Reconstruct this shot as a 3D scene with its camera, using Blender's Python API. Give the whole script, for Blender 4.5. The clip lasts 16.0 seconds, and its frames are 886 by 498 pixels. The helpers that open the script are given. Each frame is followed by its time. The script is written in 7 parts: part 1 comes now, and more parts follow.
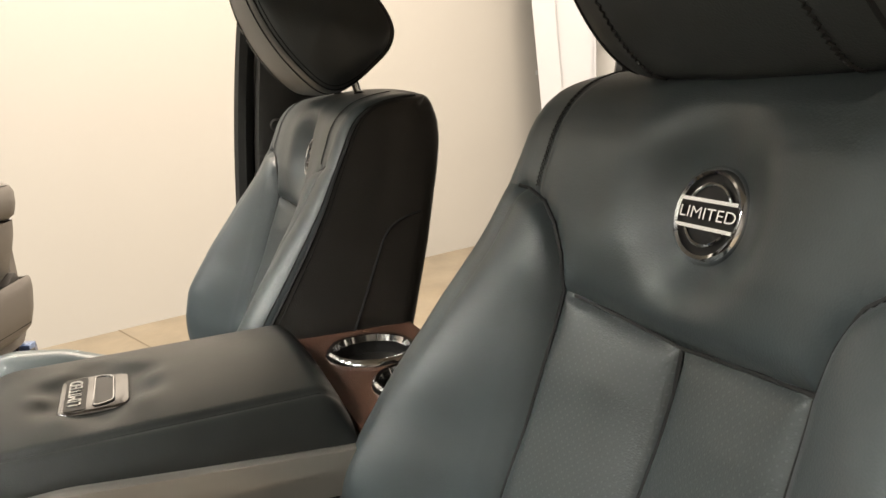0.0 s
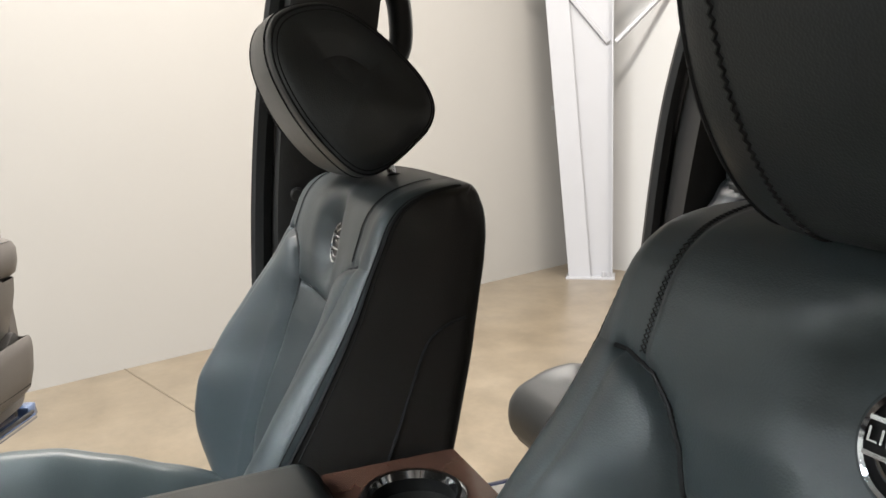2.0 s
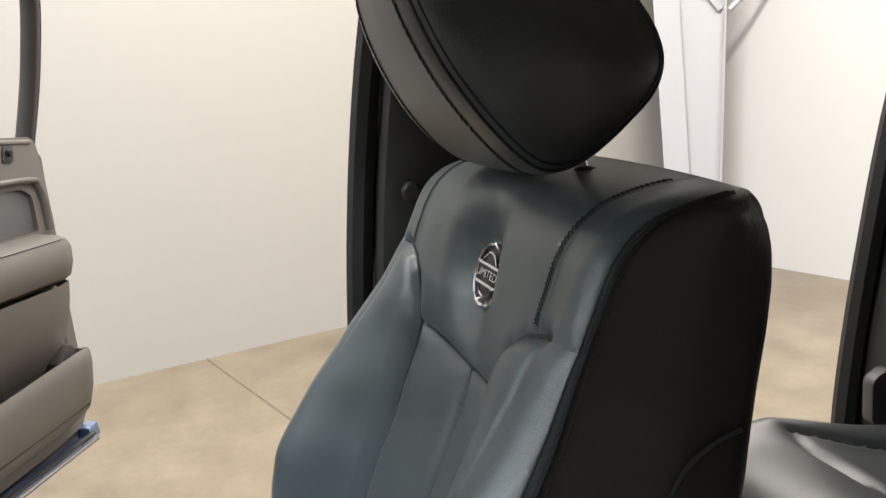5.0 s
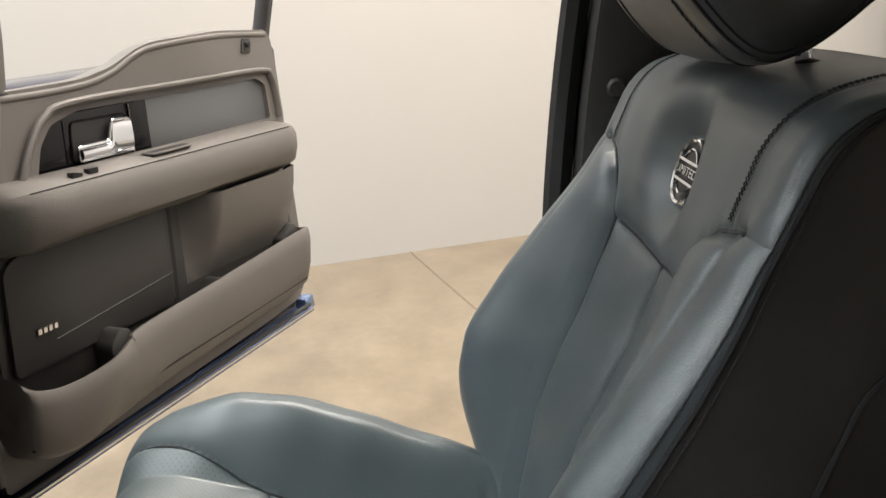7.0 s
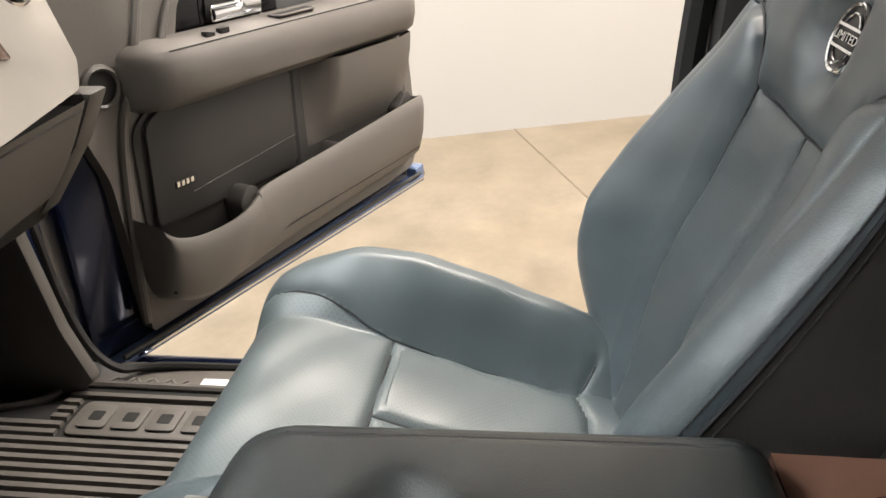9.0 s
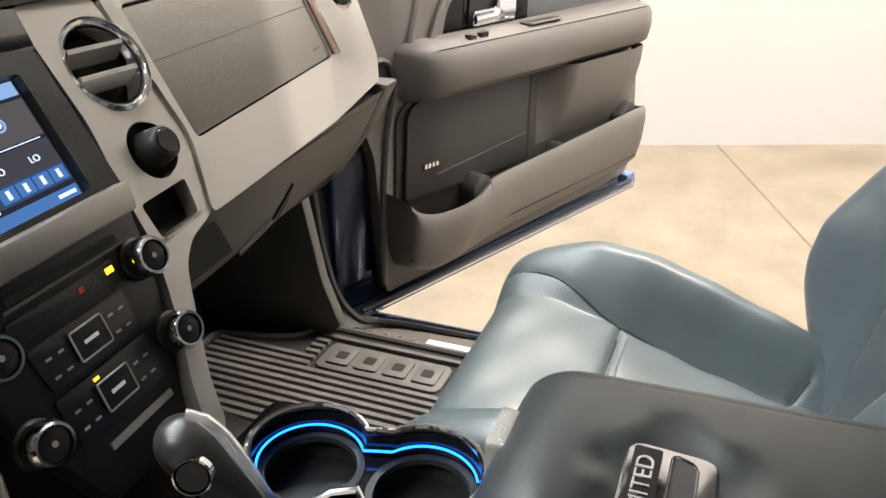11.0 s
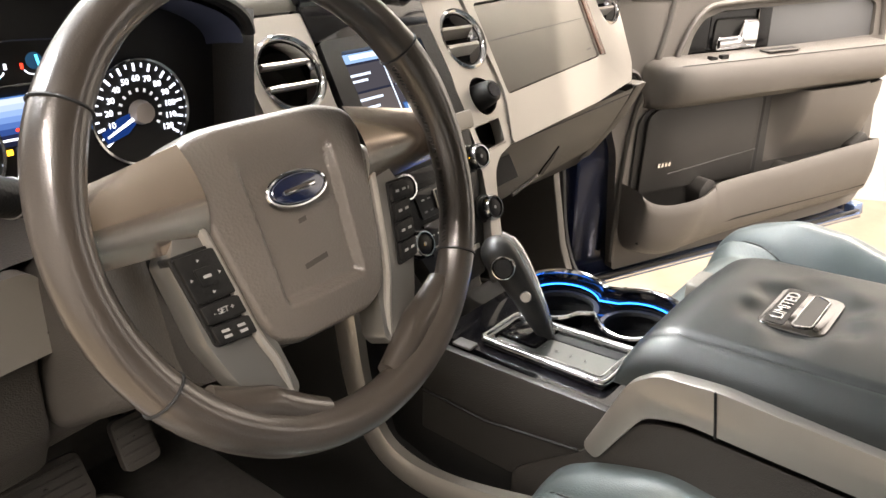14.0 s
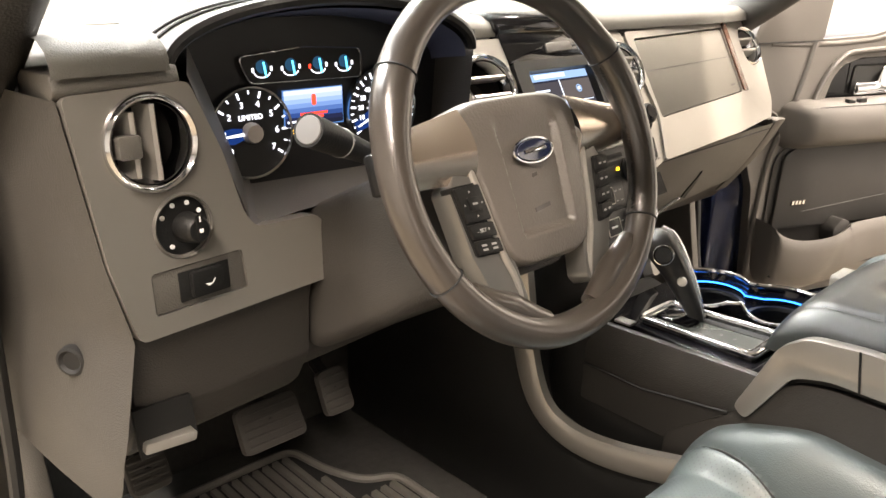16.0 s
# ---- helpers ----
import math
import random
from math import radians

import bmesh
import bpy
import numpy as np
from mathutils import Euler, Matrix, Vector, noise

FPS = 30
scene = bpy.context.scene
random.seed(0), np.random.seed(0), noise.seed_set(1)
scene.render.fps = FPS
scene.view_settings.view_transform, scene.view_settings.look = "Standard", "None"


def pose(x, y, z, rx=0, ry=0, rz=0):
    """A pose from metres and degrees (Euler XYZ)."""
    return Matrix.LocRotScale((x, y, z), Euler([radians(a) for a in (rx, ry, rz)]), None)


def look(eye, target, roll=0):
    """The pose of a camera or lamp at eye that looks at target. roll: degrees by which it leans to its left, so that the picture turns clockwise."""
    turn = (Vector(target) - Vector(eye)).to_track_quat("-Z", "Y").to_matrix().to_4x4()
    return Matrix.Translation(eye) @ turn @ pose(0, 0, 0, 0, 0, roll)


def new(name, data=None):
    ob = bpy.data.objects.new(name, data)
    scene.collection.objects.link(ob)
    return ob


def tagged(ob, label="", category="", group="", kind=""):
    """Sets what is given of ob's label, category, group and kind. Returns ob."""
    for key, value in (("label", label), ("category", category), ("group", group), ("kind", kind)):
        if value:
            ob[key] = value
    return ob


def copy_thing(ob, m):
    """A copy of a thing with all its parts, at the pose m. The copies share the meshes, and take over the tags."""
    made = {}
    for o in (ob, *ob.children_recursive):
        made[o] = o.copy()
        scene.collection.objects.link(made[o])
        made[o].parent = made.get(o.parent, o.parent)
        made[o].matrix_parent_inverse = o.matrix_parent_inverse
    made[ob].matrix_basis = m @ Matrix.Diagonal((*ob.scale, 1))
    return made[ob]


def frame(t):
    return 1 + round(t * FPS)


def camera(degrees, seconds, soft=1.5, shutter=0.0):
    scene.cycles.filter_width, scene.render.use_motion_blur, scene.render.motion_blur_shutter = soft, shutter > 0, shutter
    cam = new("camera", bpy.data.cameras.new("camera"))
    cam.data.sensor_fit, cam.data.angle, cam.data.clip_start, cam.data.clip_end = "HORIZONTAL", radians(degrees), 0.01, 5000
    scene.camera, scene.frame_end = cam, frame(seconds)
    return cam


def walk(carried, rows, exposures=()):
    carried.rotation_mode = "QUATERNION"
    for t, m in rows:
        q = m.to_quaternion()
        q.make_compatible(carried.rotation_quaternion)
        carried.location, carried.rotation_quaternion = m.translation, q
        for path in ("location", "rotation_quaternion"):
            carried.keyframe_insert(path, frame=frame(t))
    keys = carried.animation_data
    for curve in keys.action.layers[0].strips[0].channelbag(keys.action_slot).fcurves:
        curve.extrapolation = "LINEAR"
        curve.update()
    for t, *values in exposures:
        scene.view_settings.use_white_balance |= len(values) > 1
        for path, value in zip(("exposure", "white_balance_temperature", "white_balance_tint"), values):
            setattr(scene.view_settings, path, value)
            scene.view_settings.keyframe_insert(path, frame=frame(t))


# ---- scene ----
cam = camera(59.9, 16.0)
PATH = [
    (0, (-0.7993, 0.0449, 1.7682), (1.0138, -0.6924, 1.3570), -2.50),
    (0.5, (-0.7623, 0.0173, 1.7913), (1.0512, -0.7264, 1.3935), -2.61),
    (1, (-0.7239, 0.0186, 1.8097), (1.0950, -0.7202, 1.4277), -2.29),
    (1.5, (-0.6848, 0.0040, 1.8378), (1.1424, -0.7225, 1.4720), -2.06),
    (2, (-0.6355, 0.0283, 1.8483), (1.1968, -0.6960, 1.5046), -1.91),
    (2.5, (-0.5353, 0.0192, 1.8517), (1.3041, -0.6896, 1.5133), -1.98),
    (3, (-0.4199, 0.0105, 1.8555), (1.4233, -0.6897, 1.5201), -1.80),
    (3.2, (-0.3816, 0.0132, 1.8591), (1.4615, -0.6882, 1.5263), -1.84),
    (5.3, (-0.1910, -0.0126, 1.8269), (1.7149, -0.4646, 1.4229), -2.58),
    (5.5, (-0.1940, -0.0064, 1.8241), (1.7222, -0.3997, 1.4080), -2.66),
    (6, (-0.1991, -0.0062, 1.8237), (1.7346, -0.2456, 1.3724), -2.47),
    (6.5, (-0.2092, -0.0081, 1.8258), (1.7216, -0.1139, 1.3152), -2.25),
    (7, (-0.2165, -0.0152, 1.8170), (1.6926, -0.0137, 1.2209), -2.07),
    (7.5, (-0.2213, -0.0073, 1.8080), (1.6507, 0.0749, 1.1088), -2.04),
    (8, (-0.2204, -0.0047, 1.8042), (1.6106, 0.1386, 1.0125), -2.10),
    (8.2, (-0.2221, -0.0022, 1.7996), (1.5941, 0.1595, 0.9780), -2.03),
    (10.3, (-0.326, 0.083, 1.847), (1.4, 0.551, 0.952), -1.5),
    (10.5, (-0.342, 0.09, 1.854), (1.37, 0.611, 0.962), -1.3),
    (11, (-0.401, 0.09, 1.859), (1.268, 0.764, 0.987), -0.8),
    (11.5, (-0.485, 0.066, 1.867), (1.127, 0.883, 1.011), -0.5),
    (12, (-0.55, 0.037, 1.868), (1.003, 0.976, 1.029), -0.4),
    (12.5, (-0.609, 0.008, 1.874), (0.898, 1.031, 1.049), -0.5),
    (13, (-0.665, -0.028, 1.863), (0.811, 1.052, 1.054), -0.5),
    (13.5, (-0.723, -0.051, 1.853), (0.728, 1.073, 1.06), -0.5),
    (14, (-0.774, -0.063, 1.852), (0.654, 1.108, 1.086), -0.5),
    (14.5, (-0.83, -0.083, 1.859), (0.568, 1.141, 1.118), -0.3),
    (15, (-0.882, -0.094, 1.855), (0.476, 1.193, 1.149), -0.3),
    (15.5, (-0.932, -0.107, 1.834), (0.383, 1.242, 1.161), -0.3),
    (16, (-0.984, -0.125, 1.823), (0.295, 1.278, 1.194), -0.4),
]
LIGHT = [(0, 0.57, 7700, 14), (0.6, 0.46, 6850, 13), (2.5, 0.35, 6500, 12), (5.5, 0.33, 6550, 12), (6.5, 0.32, 6650, 13), (7.5, 0.61, 6800, 14), (8.2, 0.70, 6900, 15), (10.3, 0.93, 6650, 14), (12, 1.14, 6700, 15), (13.5, 1.42, 6900, 16), (16, 1.63, 7350, 16)]
walk(cam, [(t, look(eye, target, roll)) for t, eye, target, roll in PATH], LIGHT)
# ---- world and light ----
GROUND = 0.07
world = bpy.data.worlds.new("world")
scene.world = world
world.use_nodes = True
world.node_tree.nodes["Background"].inputs[0].default_value = (0.9, 0.95, 1.0, 1)
world.node_tree.nodes["Background"].inputs[1].default_value = 0.02


# ---- materials ----
def material(name, colour, rough=0.5, metal=0.0, vary=0.12, scale=6.0, grain=0.0, grain_scale=400.0, spec=0.5, coat=0.0, emit=0.0, sheen=0.0, tint=None, coat_rough=0.08):
    m = bpy.data.materials.new(name)
    m.use_nodes = True
    nt = m.node_tree
    b = nt.nodes["Principled BSDF"]
    b.inputs["Roughness"].default_value = rough
    b.inputs["Metallic"].default_value = metal
    b.inputs["Specular IOR Level"].default_value = spec
    b.inputs["Coat Weight"].default_value = coat
    b.inputs["Coat Roughness"].default_value = coat_rough
    b.inputs["Sheen Weight"].default_value = sheen
    c = nt.nodes.new("ShaderNodeTexCoord")
    n = nt.nodes.new("ShaderNodeTexNoise")
    n.inputs["Scale"].default_value = scale
    n.inputs["Detail"].default_value = 6
    nt.links.new(c.outputs["Object"], n.inputs["Vector"])
    r = nt.nodes.new("ShaderNodeMix")
    r.data_type = "RGBA"
    lo = [k * (1 - vary) for k in colour]
    hi = [k * (1 + vary) for k in (tint or colour)]
    r.inputs["A"].default_value = (*lo, 1)
    r.inputs["B"].default_value = (*hi, 1)
    nt.links.new(n.outputs["Fac"], r.inputs["Factor"])
    nt.links.new(r.outputs["Result"], b.inputs["Base Color"])
    rr = nt.nodes.new("ShaderNodeMapRange")
    rr.inputs["To Min"].default_value = max(rough - 0.035, 0.02)
    rr.inputs["To Max"].default_value = min(rough + 0.035, 1)
    n2 = nt.nodes.new("ShaderNodeTexNoise")
    n2.inputs["Scale"].default_value = scale * 4.3
    n2.inputs["Detail"].default_value = 5
    nt.links.new(c.outputs["Object"], n2.inputs["Vector"])
    nt.links.new(n2.outputs["Fac"], rr.inputs["Value"])
    nt.links.new(rr.outputs["Result"], b.inputs["Roughness"])
    if grain:
        v = nt.nodes.new("ShaderNodeTexVoronoi")
        v.inputs["Scale"].default_value = grain_scale
        nt.links.new(c.outputs["Object"], v.inputs["Vector"])
        bp = nt.nodes.new("ShaderNodeBump")
        bp.inputs["Strength"].default_value = grain
        bp.inputs["Distance"].default_value = 0.0006
        nt.links.new(v.outputs["Distance"], bp.inputs["Height"])
        nt.links.new(bp.outputs["Normal"], b.inputs["Normal"])
    if emit:
        b.inputs["Emission Color"].default_value = (*colour, 1)
        b.inputs["Emission Strength"].default_value = emit
    return m


def perforated(name, colour, plane, hole=(0.115, 0.13, 0.135)):
    """Leather with rows of small punched holes; plane says which two axes the rows follow."""
    m = material(name, colour, 0.42, vary=0.14, scale=7, grain=0.25, grain_scale=700, spec=0.65)
    nt = m.node_tree
    b = nt.nodes["Principled BSDF"]
    c = [n for n in nt.nodes if n.type == "TEX_COORD"][0]
    s = nt.nodes.new("ShaderNodeSeparateXYZ")
    k = nt.nodes.new("ShaderNodeCombineXYZ")
    nt.links.new(c.outputs["Object"], s.inputs[0])
    nt.links.new(s.outputs["X"], k.inputs["X"])
    nt.links.new(s.outputs[plane], k.inputs["Y"])
    turn = nt.nodes.new("ShaderNodeMapping")
    turn.inputs["Rotation"].default_value = (0, 0, radians(45))
    nt.links.new(k.outputs[0], turn.inputs["Vector"])
    v = nt.nodes.new("ShaderNodeTexVoronoi")
    v.voronoi_dimensions = "2D"
    v.inputs["Scale"].default_value = 185
    v.inputs["Randomness"].default_value = 0.0
    nt.links.new(turn.outputs[0], v.inputs["Vector"])
    d = nt.nodes.new("ShaderNodeMath")
    d.operation = "LESS_THAN"
    d.inputs[1].default_value = 0.15
    nt.links.new(v.outputs["Distance"], d.inputs[0])
    mix = nt.nodes.new("ShaderNodeMix")
    mix.data_type = "RGBA"
    old = b.inputs["Base Color"].links[0].from_socket
    nt.links.new(old, mix.inputs["A"])
    mix.inputs["B"].default_value = (*hole, 1)
    nt.links.new(d.outputs[0], mix.inputs["Factor"])
    nt.links.new(mix.outputs["Result"], b.inputs["Base Color"])
    return m


# Seat face: the bluish sheen of cool light is put into the colour
LEATHER = material("cool_lit_black_leather", (0.033, 0.0445, 0.0490), 0.42, vary=0.16, scale=5, grain=0.18, grain_scale=620, spec=0.6, sheen=0.05)
# Same leather turned from the light: shade and warm bounce in its colour
LEATHER_SIDE = material("shaded_black_leather", (0.026, 0.0235, 0.0215), 0.40, vary=0.2, scale=5, grain=0.3, grain_scale=520, spec=0.35)
# Cushion leather lighter than the backs: light from above put into the colour
LEATHER_CUSHION = material("lit_cushion_leather", (0.051, 0.066, 0.069), 0.42, vary=0.16, scale=5, grain=0.3, grain_scale=620, spec=0.65, sheen=0.05)
LEATHER_BENCH = material("black_bench_leather", (0.013, 0.016, 0.0175), 0.44, vary=0.14, scale=5, grain=0.3, grain_scale=620, spec=0.6)
# Dash plastic darkened for the dash end, its shade put into the colour
DASH_SIDE = material("shaded_dash_side_plastic", (0.043, 0.0395, 0.0355), 0.55, vary=0.1, scale=5, grain=0.6, grain_scale=560)
LEATHER_HEAD = material("dark_headrest_leather", (0.036, 0.039, 0.040), 0.40, vary=0.15, scale=5, grain=0.3, grain_scale=620, spec=0.6)
LEATHER_LID = material("armrest_leather", (0.013, 0.0155, 0.0155), 0.36, vary=0.2, scale=6, grain=0.16, grain_scale=850, spec=0.5)
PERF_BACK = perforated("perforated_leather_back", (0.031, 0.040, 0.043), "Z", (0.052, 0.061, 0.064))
# Cushion panels too carry their sheen as a lighter colour
PERF_SEAT = perforated("lit_perforated_cushion", (0.066, 0.083, 0.085), "Y", (0.034, 0.042, 0.043))
THREAD = material("dark_thread", (0.008, 0.009, 0.010), 0.7)
CHROME = material("chrome", (0.64, 0.65, 0.67), 0.10, 1.0, vary=0.03)
SATIN = material("satin_silver_paint", (0.385, 0.366, 0.335), 0.31, 0.6, vary=0.04, scale=9, grain=0.04, grain_scale=900)
# Satin silver of the upper spokes, a warm reflection mixed into the colour
WARM_SILVER = material("warm_lit_silver_paint", (0.66, 0.56, 0.48), 0.20, 0.9, vary=0.02, scale=9)
PANEL = material("satin_taupe_paint", (0.225, 0.21, 0.19), 0.32, 0.5, vary=0.03, scale=6, grain=0.04, grain_scale=900)
COPPER = material("brown_wood_trim", (0.11, 0.055, 0.038), 0.25, vary=0.35, scale=14, coat=0.6)
TAUPE = material("taupe_soft_plastic", (0.15, 0.138, 0.118), 0.55, vary=0.08, scale=5, grain=0.6, grain_scale=620)
DASHTOP = material("taupe_dash_top", (0.078, 0.075, 0.066), 0.6, vary=0.08, scale=5, grain=0.6, grain_scale=620)
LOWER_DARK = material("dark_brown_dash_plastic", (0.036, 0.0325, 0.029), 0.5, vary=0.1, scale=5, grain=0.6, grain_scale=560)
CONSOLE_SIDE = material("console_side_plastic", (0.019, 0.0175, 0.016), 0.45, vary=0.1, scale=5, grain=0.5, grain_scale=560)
GUNMETAL = material("gate_gunmetal", (0.085, 0.085, 0.083), 0.28, 0.6, vary=0.05)
WALLWHITE = material("white_wall_paint", (0.46, 0.46, 0.455), 0.5, vary=0.02, scale=1.5)
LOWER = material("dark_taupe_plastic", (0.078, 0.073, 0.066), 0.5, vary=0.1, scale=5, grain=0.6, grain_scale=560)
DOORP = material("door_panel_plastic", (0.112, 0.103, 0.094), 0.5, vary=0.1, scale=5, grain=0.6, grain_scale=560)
# Dark lower door trim, with the shade under the armrest in its colour
DOORD = material("dark_shaded_door_plastic", (0.026, 0.0245, 0.023), 0.55, vary=0.1, scale=5, grain=0.6, grain_scale=560)
BLACK = material("black_plastic", (0.0075, 0.0075, 0.0075), 0.45, vary=0.15, grain=0.3, spec=0.35)
# Column shroud: the shade behind the wheel is part of this dark colour
SHROUD = material("shaded_shroud_plastic", (0.038, 0.0345, 0.031), 0.55, vary=0.1, scale=5, grain=0.6, grain_scale=560)
PIANO = material("piano_black", (0.005, 0.005, 0.006), 0.07, vary=0.1, coat=0.25, spec=0.3)
RAIL = material("satin_rail_paint", (0.335, 0.315, 0.288), 0.30, 0.7, vary=0.04, scale=9, grain=0.04, grain_scale=900)
BRIGHT = material("bright_metal_ring", (0.70, 0.70, 0.70), 0.28, 0.9, vary=0.03)
BADGE_BLACK = material("badge_black", (0.006, 0.006, 0.007), 0.3, vary=0.1, spec=0.25)
# Near black for hollows and gaps, with their shade put into the colour
DARKHOLE = material("hollow_shadow_black", (0.004, 0.004, 0.004), 0.7)
CARPET = material("dark_carpet", (0.045, 0.043, 0.039), 0.95, vary=0.35, scale=60, grain=1.0, grain_scale=900)
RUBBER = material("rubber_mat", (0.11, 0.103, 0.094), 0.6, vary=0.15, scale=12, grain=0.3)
PEDAL = material("pedal_rubber", (0.045, 0.041, 0.037), 0.6, vary=0.15, scale=12, grain=0.3)
# Near black for the wall joint and for shade in the mat grooves
RUBBER_DARK = material("groove_shade_and_joint", (0.012, 0.012, 0.012), 0.8)
HEADLINER = material("headliner_cloth", (0.30, 0.28, 0.25), 0.95, vary=0.1, scale=40)
PILLAR = material("pillar_trim", (0.026, 0.0245, 0.023), 0.5, vary=0.1, grain=0.5)
BLUE = material("dark_blue_paint", (0.007, 0.012, 0.036), 0.18, 0.3, vary=0.1, coat=0.5)
WHEEL_LEATHER = material("worn_wheel_leather", (0.027, 0.0235, 0.021), 0.30, vary=0.3, scale=14, grain=0.14, grain_scale=650, tint=(0.046, 0.038, 0.032), coat=1.0, coat_rough=0.16)
WHEEL_PAD = material("wheel_pad_plastic", (0.100, 0.088, 0.078), 0.36, vary=0.12, scale=8, grain=0.6, grain_scale=420, coat=0.4, coat_rough=0.28)
WHITE_INK = material("white_print", (0.75, 0.75, 0.75), 0.5, vary=0.02)
GREY_INK = material("grey_print", (0.30, 0.30, 0.30), 0.5, vary=0.02)
SPOKE = material("satin_grey_spoke", (0.19, 0.185, 0.175), 0.32, 0.7, vary=0.05, scale=9, grain=0.04, grain_scale=900)
BADGE_BLUE = material("badge_blue", (0.006, 0.012, 0.040), 0.12, vary=0.05, coat=1.0)
RUBBERSEAL = material("door_seal_rubber", (0.012, 0.012, 0.012), 0.6)
WALLPAINT = material("cream_wall_paint", (0.288, 0.279, 0.262), 0.55, vary=0.02, scale=1.5)
STEEL = material("white_painted_steel", (0.345, 0.35, 0.37), 0.45, vary=0.03, scale=3)
SILL = material("sill_plate_plastic", (0.15, 0.138, 0.125), 0.5, grain=0.4)
LABELWHITE = material("white_label", (0.75, 0.75, 0.75), 0.5, vary=0.03)


def glow(name, colour, strength):
    m = bpy.data.materials.new(name)
    m.use_nodes = True
    nt = m.node_tree
    nt.nodes.remove(nt.nodes["Principled BSDF"])
    e = nt.nodes.new("ShaderNodeEmission")
    e.inputs[0].default_value = (*colour, 1)
    e.inputs[1].default_value = strength
    nt.links.new(e.outputs[0], nt.nodes["Material Output"].inputs["Surface"])
    return m


LED_BLUE = glow("blue_led", (0.01, 0.20, 1.0), 2.2)
LED_CYAN = glow("cyan_light", (0.05, 0.55, 0.9), 1.6)
LED_WHITE = glow("white_dial_light", (0.75, 0.85, 1.0), 1.1)
LED_RED = glow("red_display", (1.0, 0.06, 0.03), 0.9)
LED_AMBER = glow("amber_light", (1.0, 0.55, 0.03), 1.6)
SCREEN_DARK = glow("display_dark", (0.012, 0.014, 0.024), 0.9)
# Grey and taupe panes: cabin reflection on dark glass, given as emission
SCREEN_GREY = glow("display_grey_reflection", (0.034, 0.034, 0.042), 0.9)
SCREEN_SKY = glow("display_sky", (0.16, 0.27, 0.46), 0.9)
SCREEN_REFLECTION = glow("display_taupe_reflection", (0.058, 0.054, 0.056), 0.9)
SCREEN_BLUE = glow("display_blue", (0.045, 0.125, 0.31), 0.8)
SCREEN_NAVY = glow("display_navy", (0.018, 0.05, 0.15), 0.8)
SCREEN_PALE = glow("display_pale", (0.50, 0.62, 0.80), 0.9)
LAMP = glow("ceiling_lamp_light", (1.0, 0.985, 0.95), 9.0)


def concrete():
    m = material("polished_concrete", (0.195, 0.148, 0.092), 0.30, vary=0.30, scale=0.9, spec=0.45, tint=(0.158, 0.134, 0.102))
    nt = m.node_tree
    b = nt.nodes["Principled BSDF"]
    c = [n for n in nt.nodes if n.type == "TEX_COORD"][0]
    n = nt.nodes.new("ShaderNodeTexNoise")
    n.inputs["Scale"].default_value = 3.5
    n.inputs["Detail"].default_value = 9
    n.inputs["Roughness"].default_value = 0.7
    nt.links.new(c.outputs["Object"], n.inputs["Vector"])
    mp = nt.nodes.new("ShaderNodeMapRange")
    mp.inputs["From Min"].default_value = 0.35
    mp.inputs["From Max"].default_value = 0.72
    mp.inputs["To Min"].default_value = 0.74
    mp.inputs["To Max"].default_value = 1.12
    nt.links.new(n.outputs["Fac"], mp.inputs["Value"])
    mul = nt.nodes.new("ShaderNodeMix")
    mul.data_type = "RGBA"
    mul.blend_type = "MULTIPLY"
    mul.inputs["Factor"].default_value = 1.0
    old = b.inputs["Base Color"].links[0].from_socket
    nt.links.new(old, mul.inputs["A"])
    nt.links.new(mp.outputs["Result"], mul.inputs["B"])
    nt.links.new(mul.outputs["Result"], b.inputs["Base Color"])
    return m


CONCRETE = concrete()

# ---- building helpers ----
OFFSET = {}


def thing(name, label, category, at=(0, 0, 0), group="", kind=""):
    ob = new(name)
    ob.location = at
    OFFSET[ob.name] = Vector(at)
    return tagged(ob, label, category, group, kind)


def finish(name, mesh_data, mat, parent=None, label="", smooth=True):
    ob = new(name, mesh_data)
    mesh_data.materials.append(mat)
    if smooth:
        mesh_data.polygons.foreach_set("use_smooth", [True] * len(mesh_data.polygons))
        mesh_data.set_sharp_from_angle(angle=radians(38))
    if parent is not None:
        off = OFFSET[parent.name]
        mesh_data.transform(Matrix.Translation(-off))
        ob.parent = parent
        OFFSET[ob.name] = off
    else:
        OFFSET[ob.name] = Vector((0, 0, 0))
    return tagged(ob, label)


def part(name, bm, mat, parent, label="", smooth=True):
    bmesh.ops.recalc_face_normals(bm, faces=bm.faces[:])
    me = bpy.data.meshes.new(name)
    bm.to_mesh(me)
    bm.free()
    return finish(name, me, mat, parent, label, smooth)


def arrays(name, verts, faces, mat, parent, label="", smooth=True):
    me = bpy.data.meshes.new(name)
    me.from_pydata([tuple(v) for v in verts], [], [tuple(int(i) for i in f) for f in faces])
    me.update()
    return finish(name, me, mat, parent, label, smooth)


def single(name, bm, mat, label, category, kind="", group="", smooth=True):
    return tagged(part(name, bm, mat, None, "", smooth), label, category, group, kind)


def xf(bm, m):
    bmesh.ops.transform(bm, matrix=m, verts=bm.verts[:])
    return bm


def bevelled(bm, r, seg=2):
    if r:
        bmesh.ops.bevel(bm, geom=bm.edges[:], offset=r, segments=seg, profile=0.5, affect="EDGES", clamp_overlap=True)
    return bm


